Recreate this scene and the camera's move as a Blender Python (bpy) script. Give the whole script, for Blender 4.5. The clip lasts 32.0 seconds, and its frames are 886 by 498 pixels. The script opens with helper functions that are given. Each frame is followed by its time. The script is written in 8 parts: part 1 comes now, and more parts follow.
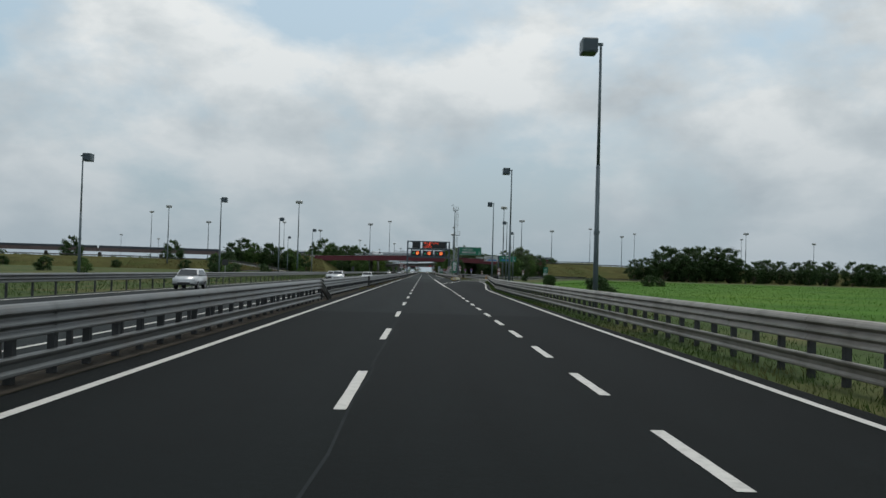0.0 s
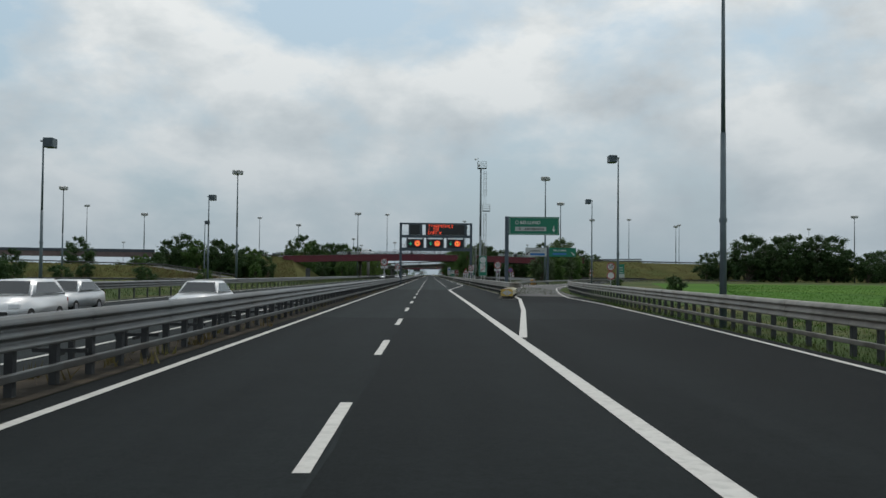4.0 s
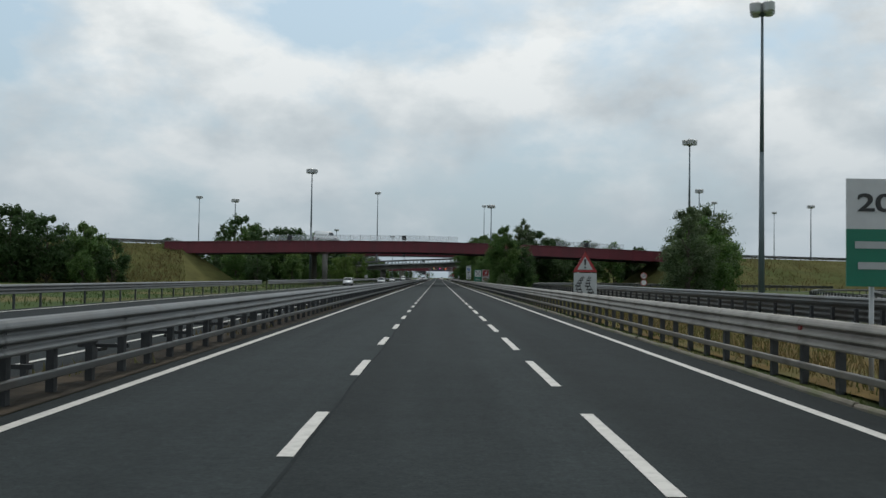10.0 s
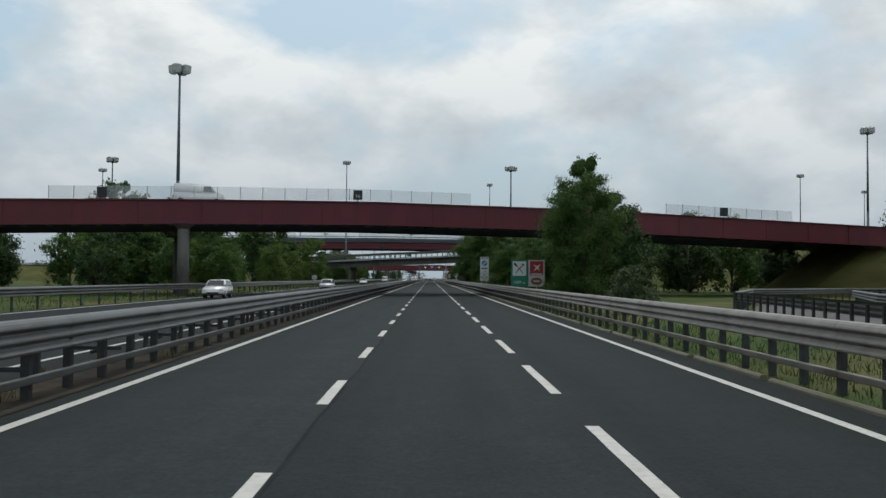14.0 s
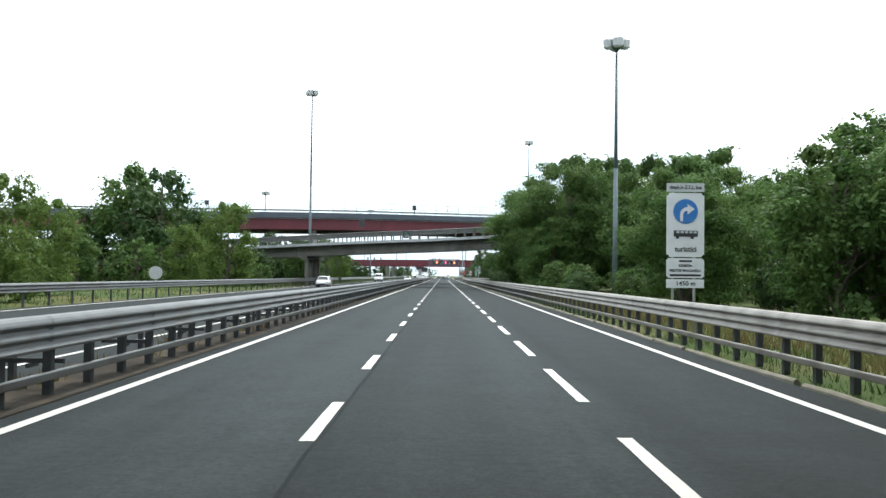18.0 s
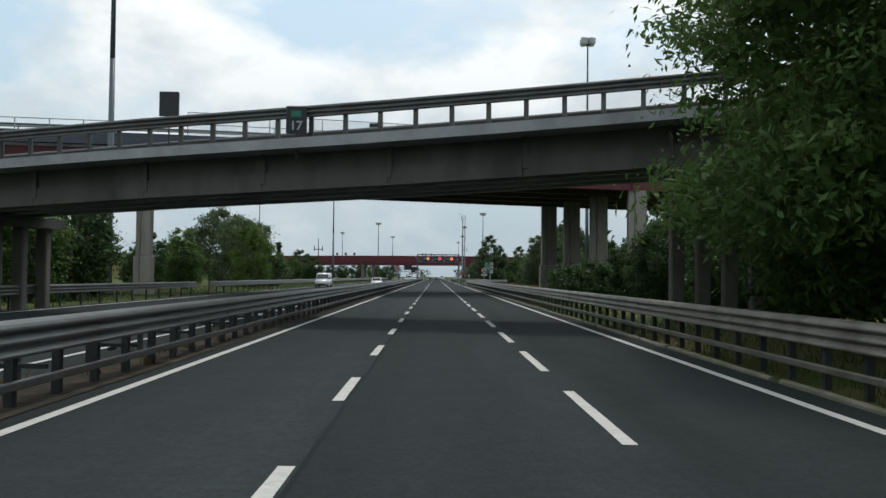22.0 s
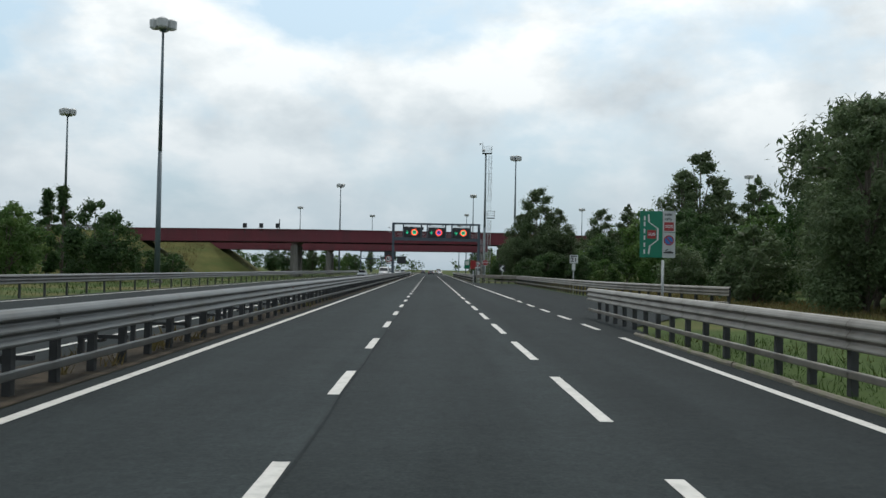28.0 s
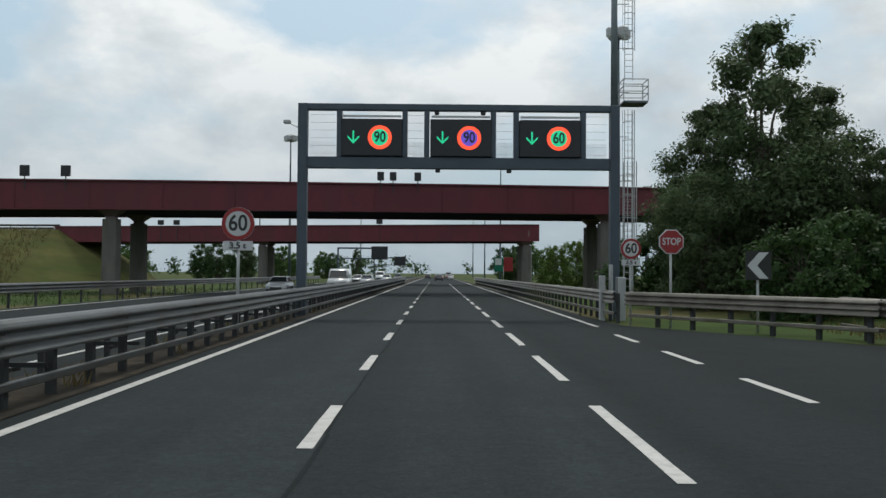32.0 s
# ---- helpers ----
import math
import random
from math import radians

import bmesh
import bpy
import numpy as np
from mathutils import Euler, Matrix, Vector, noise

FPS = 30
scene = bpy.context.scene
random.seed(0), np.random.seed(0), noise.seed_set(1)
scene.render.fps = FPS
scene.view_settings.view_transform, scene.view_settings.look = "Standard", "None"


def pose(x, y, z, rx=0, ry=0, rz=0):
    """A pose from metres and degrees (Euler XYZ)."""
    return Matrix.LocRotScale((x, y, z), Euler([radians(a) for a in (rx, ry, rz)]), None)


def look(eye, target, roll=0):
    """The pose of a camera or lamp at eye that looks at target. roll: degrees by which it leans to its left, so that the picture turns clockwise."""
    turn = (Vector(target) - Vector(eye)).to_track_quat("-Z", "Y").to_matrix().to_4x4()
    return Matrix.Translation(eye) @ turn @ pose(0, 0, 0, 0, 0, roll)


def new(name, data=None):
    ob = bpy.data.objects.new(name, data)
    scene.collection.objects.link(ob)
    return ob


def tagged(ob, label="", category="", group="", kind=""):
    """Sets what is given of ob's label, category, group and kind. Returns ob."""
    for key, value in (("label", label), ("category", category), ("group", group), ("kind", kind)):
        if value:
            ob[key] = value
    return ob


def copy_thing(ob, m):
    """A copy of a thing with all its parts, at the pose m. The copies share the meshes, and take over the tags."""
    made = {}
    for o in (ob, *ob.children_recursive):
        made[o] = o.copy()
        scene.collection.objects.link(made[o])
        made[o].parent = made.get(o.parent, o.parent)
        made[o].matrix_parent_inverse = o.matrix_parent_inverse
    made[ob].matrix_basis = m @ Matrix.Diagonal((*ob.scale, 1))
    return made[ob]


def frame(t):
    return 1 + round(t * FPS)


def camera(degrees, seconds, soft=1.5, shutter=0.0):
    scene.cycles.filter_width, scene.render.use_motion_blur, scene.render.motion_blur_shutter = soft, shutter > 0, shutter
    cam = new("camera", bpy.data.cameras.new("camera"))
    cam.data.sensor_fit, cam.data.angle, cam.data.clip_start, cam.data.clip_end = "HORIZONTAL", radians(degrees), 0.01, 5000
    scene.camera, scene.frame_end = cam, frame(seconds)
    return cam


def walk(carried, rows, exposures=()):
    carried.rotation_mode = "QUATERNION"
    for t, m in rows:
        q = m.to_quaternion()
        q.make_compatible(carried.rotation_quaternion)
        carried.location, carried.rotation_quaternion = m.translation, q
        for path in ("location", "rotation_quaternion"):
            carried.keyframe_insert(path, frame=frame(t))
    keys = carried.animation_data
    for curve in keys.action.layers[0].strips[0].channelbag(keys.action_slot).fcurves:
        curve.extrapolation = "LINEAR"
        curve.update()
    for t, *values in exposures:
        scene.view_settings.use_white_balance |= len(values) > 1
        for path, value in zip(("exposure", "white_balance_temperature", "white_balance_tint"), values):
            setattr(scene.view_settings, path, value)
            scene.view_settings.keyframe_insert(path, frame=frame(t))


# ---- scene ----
cam = camera(52.0, 32.0, soft=1.5, shutter=0.0)
PATH = [
    (0.0, -0.72, -18.89, 1.80, -1.20, 1.45, -1.57),
    (0.5, -0.73, -4.36, 1.80, -1.08, 1.39, -1.15),
    (1.0, -0.75, 9.89, 1.80, -0.93, 1.50, -1.33),
    (1.5, -0.72, 24.49, 1.80, -0.84, 1.59, -0.99),
    (2.0, -0.70, 38.86, 1.80, -1.53, 1.33, -1.05),
    (2.5, -0.70, 52.52, 1.80, -1.99, 1.15, -0.77),
    (3.0, -0.65, 65.99, 1.80, -1.78, 1.32, -0.71),
    (3.5, -0.62, 79.35, 1.80, -0.91, 1.64, -0.38),
    (5.5, -0.55, 131.52, 1.80, -0.96, 1.34, -0.81),
    (6.0, -0.50, 144.32, 1.80, -1.11, 1.29, -0.56),
    (6.5, -0.48, 157.23, 1.80, -1.38, 1.31, -0.51),
    (7.0, -0.35, 170.09, 1.80, -0.93, 1.57, -0.31),
    (7.5, -0.36, 182.68, 1.80, -0.34, 1.67, -0.18),
    (8.0, -0.29, 195.23, 1.80, 0.25, 1.92, -0.26),
    (8.5, -0.22, 207.67, 1.80, 0.62, 2.16, -0.10),
    (9.0, -0.17, 220.08, 1.80, -0.50, 1.59, -0.07),
    (9.5, -0.15, 232.60, 1.80, -1.28, 1.16, -0.17),
    (10.0, -0.26, 245.11, 1.80, -0.32, 1.80, -0.82),
    (10.5, -0.27, 257.87, 1.80, -1.59, 0.81, -0.67),
    (11.0, -0.28, 270.63, 1.80, -1.71, 0.99, -0.59),
    (11.5, -0.25, 283.33, 1.80, -1.70, 1.20, -0.68),
    (12.0, -0.25, 296.04, 1.80, -1.49, 1.34, -0.61),
    (12.5, -0.27, 308.45, 1.80, -1.40, 1.59, -0.69),
    (13.0, -0.26, 320.87, 1.80, -1.01, 1.82, -0.81),
    (13.5, -0.26, 333.56, 1.80, -0.76, 1.96, -0.52),
    (15.5, -0.16, 384.39, 1.80, -1.00, 1.17, -0.42),
    (16.0, -0.16, 397.12, 1.80, -0.60, 1.38, -0.48),
    (16.5, -0.23, 409.81, 1.80, -0.36, 1.88, -0.90),
    (17.0, -0.29, 422.51, 1.80, 0.12, 1.95, -0.71),
    (17.5, -0.32, 434.68, 1.80, 0.09, 2.08, -0.61),
    (18.0, -0.31, 446.86, 1.80, -0.02, 1.68, -0.72),
    (18.5, -0.39, 459.95, 1.80, -0.35, 1.51, -0.59),
    (19.0, -0.43, 473.05, 1.80, -0.45, 1.41, -0.56),
    (19.5, -0.40, 485.74, 1.80, -0.89, 1.15, -0.34),
    (20.0, -0.44, 498.42, 1.80, -1.35, 1.15, -0.26),
    (20.5, -0.44, 510.73, 1.80, -1.18, 1.25, -0.03),
    (21.0, -0.45, 523.03, 1.80, -0.98, 1.54, -0.42),
    (21.5, -0.43, 535.81, 1.80, -0.85, 1.98, -0.42),
    (22.0, -0.37, 548.57, 1.80, -0.47, 1.74, -0.56),
    (22.5, -0.41, 560.99, 1.80, -0.08, 1.88, -0.08),
    (23.0, -0.44, 573.39, 1.80, 0.06, 1.58, -0.20),
    (23.5, -0.41, 586.09, 1.80, -0.15, 1.47, -0.38),
    (24.0, -0.41, 598.76, 1.80, -1.30, 1.09, -0.76),
    (24.5, -0.40, 611.32, 1.80, -1.77, 1.18, -0.35),
    (25.0, -0.43, 623.86, 1.80, -1.44, 1.23, -0.58),
    (25.5, -0.42, 636.35, 1.80, -0.92, 1.21, -0.35),
    (27.5, -0.42, 686.27, 1.80, -0.72, 1.08, -0.89),
    (28.0, -0.42, 698.75, 1.80, -0.85, 1.31, -1.07),
    (28.5, -0.46, 711.35, 1.80, -1.36, 1.20, -1.00),
    (29.0, -0.47, 723.96, 1.80, -1.52, 1.16, -0.76),
    (29.5, -0.48, 737.00, 1.80, -1.65, 0.99, -0.90),
    (30.0, -0.49, 750.08, 1.80, -1.60, 0.88, -0.71),
    (30.5, -0.47, 762.35, 1.80, -1.59, 0.87, -0.70),
    (31.0, -0.47, 774.68, 1.80, -1.33, 1.02, -0.57),
    (32.0, -0.42, 799.86, 1.80, -0.41, 1.53, -0.41),
]
walk(cam, [(t, pose(x, y, z, 90 + pitch, roll, yaw)) for t, x, y, z, yaw, pitch, roll in PATH],
     exposures=[(0.0, -0.1), (8.5, -0.1), (10.0, 0.0), (13.5, 0.0), (15.5, 0.0), (16.3, 0.2), (16.7, 0.9), (17.0, 1.4), (17.6, 1.55), (18.1, 1.6), (18.6, 0.9), (19.2, 0.4),
                (20.0, 0.3), (22.0, 0.25), (22.6, 0.4), (23.0, 0.75), (23.5, 0.85), (24.0, 0.85), (25.0, 0.55), (25.6, 0.4), (27.0, 0.3), (28.0, 0.3), (29.0, 0.15), (32.0, 0.05)])

# ---------------------------------------------------------------- sky and light
world = bpy.data.worlds.new("sky")
scene.world = world
world.use_nodes = True
wn, wl = world.node_tree.nodes, world.node_tree.links
wn.clear()
SUN_EL, SUN_ROT = radians(58), radians(20)


def wnode(kind, **kw):
    n = wn.new(kind)
    for k, v in kw.items():
        if k in n.inputs:
            n.inputs[k].default_value = v
    return n


def wmath(op, a, b=None, clamp=False):
    n = wn.new("ShaderNodeMath")
    n.operation = op
    n.use_clamp = clamp
    for i, v in enumerate((a, b)):
        if v is None:
            continue
        if isinstance(v, (int, float)):
            n.inputs[i].default_value = v
        else:
            wl.new(v, n.inputs[i])
    return n.outputs[0]


def wmix(fac, a, b):
    n = wn.new("ShaderNodeMix")
    n.data_type = "RGBA"
    for sock, v in ((n.inputs[0], fac), (n.inputs[6], a), (n.inputs[7], b)):
        if isinstance(v, (int, float)):
            sock.default_value = v
        elif isinstance(v, tuple):
            sock.default_value = (*v, 1)
        else:
            wl.new(v, sock)
    return n.outputs[2]


sky = wn.new("ShaderNodeTexSky")
sky.sky_type = "NISHITA"
sky.sun_disc = False
sky.sun_elevation, sky.sun_rotation = SUN_EL, SUN_ROT
sky.air_density, sky.dust_density, sky.ozone_density = 1.2, 2.5, 1.0
dirn = wn.new("ShaderNodeTexCoord").outputs["Generated"]
sep = wn.new("ShaderNodeSeparateXYZ")
wl.new(dirn, sep.inputs[0])
up = wmath("MAXIMUM", sep.outputs[2], 0.0)
comb = wn.new("ShaderNodeCombineXYZ")
wl.new(wmath("MULTIPLY", sep.outputs[0], 2.0), comb.inputs[0])
wl.new(wmath("MULTIPLY", sep.outputs[1], 2.0), comb.inputs[1])
wl.new(wmath("MULTIPLY", sep.outputs[2], 3.5), comb.inputs[2])


def cloud_noise(scale, detail, rough, dist):
    n = wnode("ShaderNodeTexNoise", Scale=scale, Detail=detail, Roughness=rough, Distortion=dist)
    wl.new(comb.outputs[0], n.inputs["Vector"])
    return n.outputs[0]


def wramp(fac, stops):
    n = wn.new("ShaderNodeValToRGB")
    while len(n.color_ramp.elements) < len(stops):
        n.color_ramp.elements.new(0.5)
    for e, (p, c) in zip(n.color_ramp.elements, stops):
        e.position, e.color = p, (*c, 1)
    wl.new(fac, n.inputs[0])
    return n.outputs[0]


cover = wramp(cloud_noise(2.0, 11, 0.56, 0.1), [(0.40, (0, 0, 0)), (0.55, (1, 1, 1))])
shade = wramp(cloud_noise(3.0, 12, 0.54, 0.1), [(0.32, (0.52, 0.57, 0.60)), (0.45, (0.68, 0.73, 0.75)), (0.57, (0.88, 0.91, 0.91))])
scaled = wn.new("ShaderNodeVectorMath")
scaled.operation = "SCALE"
scaled.inputs["Scale"].default_value = 0.12
wl.new(sky.outputs[0], scaled.inputs[0])
blue = wmix(0.70, scaled.outputs[0], (0.50, 0.66, 0.76))
clouds = wmix(cover, blue, shade)
low = wmath("POWER", wmath("SUBTRACT", 1.0, wmath("MULTIPLY", up, 3.3), True), 1.35, True)
col = wmix(wmath("MULTIPLY", low, 0.85), clouds, (0.315, 0.395, 0.455))
bg = wn.new("ShaderNodeBackground")
bg.inputs["Strength"].default_value = 1.0
wl.new(col, bg.inputs["Color"])
wl.new(bg.outputs[0], wn.new("ShaderNodeOutputWorld").inputs[0])

sun = new("sun", bpy.data.lights.new("sun", "SUN"))
sun.data.energy, sun.data.angle, sun.data.color = 1.25, radians(10), (1.0, 0.96, 0.9)
sun.matrix_world = look((0, 0, 0), (-math.sin(SUN_ROT) * math.cos(SUN_EL), -math.cos(SUN_ROT) * math.cos(SUN_EL), -math.sin(SUN_EL)))


# ---------------------------------------------------------------- materials
def material(name, colour, rough=0.8, metal=0.0, vary=0.25, scale=1.0, fine=30.0, bump=0.1, second=None, second_scale=0.2,
             spec=0.5, rand=0.0, emit=0.0, stretch=None, emit_colour=None, second_amount=1.0, translucent=0.0):
    m = bpy.data.materials.new(name)
    m.use_nodes = True
    nt = m.node_tree
    N, L = nt.nodes, nt.links
    b = N["Principled BSDF"]
    b.inputs["Roughness"].default_value = rough
    b.inputs["Metallic"].default_value = metal
    b.inputs["Specular IOR Level"].default_value = spec
    geo = N.new("ShaderNodeNewGeometry")
    pos = geo.outputs["Position"]
    if stretch:
        mp = N.new("ShaderNodeMapping")
        mp.inputs["Scale"].default_value = stretch
        L.new(pos, mp.inputs[0])
        pos = mp.outputs[0]

    def noise_tex(s, d=4):
        n = N.new("ShaderNodeTexNoise")
        n.inputs["Scale"].default_value = s
        n.inputs["Detail"].default_value = d
        n.inputs["Roughness"].default_value = 0.6
        L.new(pos, n.inputs["Vector"])
        return n.outputs[0]

    def mix(fac, a, c, kind="MIX"):
        n = N.new("ShaderNodeMix")
        n.data_type = "RGBA"
        n.blend_type = kind
        for sock, v in ((n.inputs[0], fac), (n.inputs[6], a), (n.inputs[7], c)):
            if isinstance(v, (int, float)):
                sock.default_value = v
            elif isinstance(v, tuple):
                sock.default_value = (*v, 1)
            else:
                L.new(v, sock)
        return n.outputs[2]

    def ramp(fac, lo, hi):
        n = N.new("ShaderNodeMapRange")
        n.inputs[1].default_value, n.inputs[2].default_value = lo, hi
        L.new(fac, n.inputs[0])
        return n.outputs[0]

    dark = tuple(max(0, c * (1 - vary)) for c in colour)
    light = tuple(min(1, c * (1 + vary)) for c in colour)
    col = mix(ramp(noise_tex(scale), 0.3, 0.7), dark, light)
    if second:
        k = ramp(noise_tex(second_scale, 6), 0.48, 0.66)
        if second_amount < 1:
            mm = N.new("ShaderNodeMath")
            mm.operation = "MULTIPLY"
            mm.inputs[1].default_value = second_amount
            L.new(k, mm.inputs[0])
            k = mm.outputs[0]
        col = mix(k, col, second)
    grain = noise_tex(fine, 3)
    col = mix(0.5 * min(1, vary * 2), col, mix(ramp(grain, 0.3, 0.7), (0.45, 0.45, 0.45), (0.55, 0.55, 0.55)), "OVERLAY")
    if rand:
        info = N.new("ShaderNodeObjectInfo")
        col = mix(ramp(info.outputs["Random"], 0, 1), mix(rand, col, (0, 0, 0)), mix(rand * 0.5, col, light))
    L.new(col, b.inputs["Base Color"])
    if bump:
        bp = N.new("ShaderNodeBump")
        bp.inputs["Strength"].default_value = bump
        bp.inputs["Distance"].default_value = 0.02
        L.new(grain, bp.inputs["Height"])
        L.new(bp.outputs[0], b.inputs["Normal"])
    if emit:
        b.inputs["Emission Color"].default_value = (*(emit_colour or colour), 1)
        b.inputs["Emission Strength"].default_value = emit
    if translucent:
        tr = N.new("ShaderNodeBsdfTranslucent")
        L.new(col, tr.inputs[0])
        ms = N.new("ShaderNodeMixShader")
        ms.inputs[0].default_value = translucent
        L.new(b.outputs[0], ms.inputs[1])
        L.new(tr.outputs[0], ms.inputs[2])
        L.new(ms.outputs[0], N["Material Output"].inputs[0])
    return m


def paved(name, colour, second, rough=0.95, spec=0.12):
    """Asphalt laid in strips: each paving strip has its own tone, with paler wheel tracks along it."""
    m = material(name, colour, rough, vary=0.16, scale=0.25, fine=90, bump=0.35, second=second, second_scale=0.5, stretch=(1.6, 0.12, 1), spec=spec)
    N, L = m.node_tree.nodes, m.node_tree.links
    b = N["Principled BSDF"]
    old = b.inputs["Base Color"].links[0].from_socket
    sp = N.new("ShaderNodeSeparateXYZ")
    geo = N.new("ShaderNodeNewGeometry")
    L.new(geo.outputs["Position"], sp.inputs[0])
    wob = N.new("ShaderNodeTexNoise")
    wob.inputs["Scale"].default_value = 0.35
    L.new(geo.outputs["Position"], wob.inputs["Vector"])
    ad = N.new("ShaderNodeMath")
    ad.operation = "MULTIPLY_ADD"
    L.new(wob.outputs[0], ad.inputs[0])
    ad.inputs[1].default_value = 0.22
    L.new(sp.outputs[0], ad.inputs[2])
    mr = N.new("ShaderNodeMapRange")
    mr.inputs[1].default_value, mr.inputs[2].default_value = -8.0, 8.0
    L.new(ad.outputs[0], mr.inputs[0])
    cr = N.new("ShaderNodeValToRGB")
    stops = [(-6.0, 0.72), (-5.0, 0.92), (-4.3, 1.04), (-3.4, 0.96), (-2.4, 1.12), (-1.66, 1.1), (-1.62, 0.80), (-1.0, 0.88), (-0.6, 1.0), (0.2, 0.90), (1.1, 1.04), (1.9, 0.96), (2.3, 0.74), (2.9, 0.82), (3.6, 0.9), (5.2, 0.7)]
    while len(cr.color_ramp.elements) < len(stops):
        cr.color_ramp.elements.new(0.5)
    for e, (x, v) in zip(cr.color_ramp.elements, stops):
        e.position, e.color = (x + 0.11 + 8) / 16, (v / 1.2, v / 1.2, v / 1.2, 1)
    L.new(mr.outputs[0], cr.inputs[0])
    for scale, lo, hi in ((22.0, 0.72, 1.30), (7.0, 0.80, 1.20), (0.9, 0.88, 1.12)):
        nz = N.new("ShaderNodeTexNoise")
        nz.inputs["Scale"].default_value = scale
        nz.inputs["Detail"].default_value = 5
        nz.inputs["Roughness"].default_value = 0.7
        L.new(geo.outputs["Position"], nz.inputs["Vector"])
        rg = N.new("ShaderNodeMapRange")
        rg.inputs[1].default_value, rg.inputs[2].default_value, rg.inputs[3].default_value, rg.inputs[4].default_value = 0.3, 0.7, lo, hi
        L.new(nz.outputs[0], rg.inputs[0])
        vm = N.new("ShaderNodeVectorMath")
        vm.operation = "SCALE"
        L.new(old, vm.inputs[0])
        L.new(rg.outputs[0], vm.inputs["Scale"])
        old = vm.outputs[0]
    mx = N.new("ShaderNodeMix")
    mx.data_type, mx.blend_type = "RGBA", "MULTIPLY"
    mx.inputs[0].default_value = 1.0
    L.new(old, mx.inputs[6])
    L.new(cr.outputs[0], mx.inputs[7])
    L.new(mx.outputs[2], b.inputs["Base Color"])
    return m


M_ASPHALT = paved("asphalt", (0.0345, 0.0425, 0.0435), (0.0285, 0.0355, 0.0365))
M_ASPHALT_NEW = paved("new_dark_asphalt", (0.0145, 0.0185, 0.0193), (0.0112, 0.0146, 0.0153))
M_ASPHALT_MID = paved("dark_asphalt", (0.0225, 0.028, 0.0288), (0.0185, 0.0235, 0.0242))
M_ASPHALT_FRESH = paved("fresh_black_asphalt", (0.0062, 0.009, 0.0093), (0.005, 0.0074, 0.0077))
M_ASPHALT_OLD = material("old_asphalt", (0.10, 0.098, 0.095), 0.9, vary=0.15, scale=0.4, fine=70, bump=0.3, second=(0.07, 0.07, 0.07), second_scale=0.3, spec=0.3)
M_SEAM = material("asphalt_seam", (0.023, 0.027, 0.028), 0.95, vary=0.2, scale=1, fine=60, bump=0.2, spec=0.05)
M_PAINT = material("road_paint", (0.52, 0.505, 0.47), 0.75, vary=0.08, scale=2.5, fine=60, bump=0.2, second=(0.33, 0.32, 0.30), second_scale=6, second_amount=0.5)
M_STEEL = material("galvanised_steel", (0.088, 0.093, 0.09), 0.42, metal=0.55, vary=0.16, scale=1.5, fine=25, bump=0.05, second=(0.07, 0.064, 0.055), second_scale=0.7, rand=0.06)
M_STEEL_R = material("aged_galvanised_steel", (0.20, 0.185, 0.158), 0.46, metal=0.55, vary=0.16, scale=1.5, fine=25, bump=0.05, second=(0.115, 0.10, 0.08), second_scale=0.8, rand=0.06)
# duller copy of the rail steel, standing in for shade on the back median rail
M_STEEL_SHADED = material("shaded_rail_steel", (0.10, 0.105, 0.11), 0.65, metal=0.4, vary=0.2, scale=1.5, fine=25, bump=0.05, rand=0.12)
M_STEEL_DARK = material("dull_steel_post", (0.055, 0.058, 0.06), 0.7, metal=0.4, vary=0.25, scale=3, fine=30, bump=0.08, rand=0.2)
M_RUST = material("rust_red_lacquer", (0.22, 0.03, 0.025), 0.5, vary=0.2, scale=20, fine=60)
M_POLE = material("green_grey_pole_paint", (0.10, 0.13, 0.145), 0.5, metal=0.2, vary=0.1, scale=2, fine=30, bump=0.03, rand=0.1)
M_MAST = material("pale_mast_paint", (0.17, 0.20, 0.21), 0.5, metal=0.3, vary=0.1, scale=2, fine=30, bump=0.03)
M_LAMP = material("lamp_housing_grey", (0.38, 0.39, 0.39), 0.5, metal=0.2, vary=0.08, scale=4)
M_LAMP_GLASS = material("lamp_glass", (0.55, 0.57, 0.57), 0.25, vary=0.05, scale=5)
M_GANTRY = material("blue_grey_gantry_paint", (0.055, 0.075, 0.095), 0.55, metal=0.1, vary=0.12, scale=1.2, fine=30, bump=0.04)
M_PANEL = material("black_led_panel", (0.012, 0.014, 0.017), 0.45, vary=0.2, scale=4, fine=60)
M_RED = material("red_girder_paint", (0.11, 0.011, 0.02), 0.55, vary=0.18, scale=0.5, fine=25, bump=0.04, second=(0.085, 0.012, 0.019), second_scale=0.35, stretch=(1, 1, 0.35))
M_RED_IN = material("dark_red_rib_paint", (0.14, 0.10, 0.10), 0.7, vary=0.2, scale=0.6, fine=25, bump=0.04)
# weathered tone, with the shade on the bridge faces darkened into the base colour
M_CONCRETE = material("weathered_shaded_concrete", (0.135, 0.129, 0.115), 0.9, vary=0.16, scale=0.8, fine=20, bump=0.2, second=(0.085, 0.08, 0.072), second_scale=0.5, stretch=(1, 1, 0.3))
# lit copy of the bridge concrete: the light on the tall columns is in its colour
M_COLUMN = material("lit_column_concrete", (0.27, 0.252, 0.215), 0.9, vary=0.14, scale=0.8, fine=20, bump=0.2, second=(0.20, 0.19, 0.165), second_scale=0.5, stretch=(1, 1, 0.25))
M_CONC_DK = material("grimy_concrete_soffit", (0.34, 0.35, 0.355), 0.9, vary=0.2, scale=0.7, fine=20, bump=0.2)
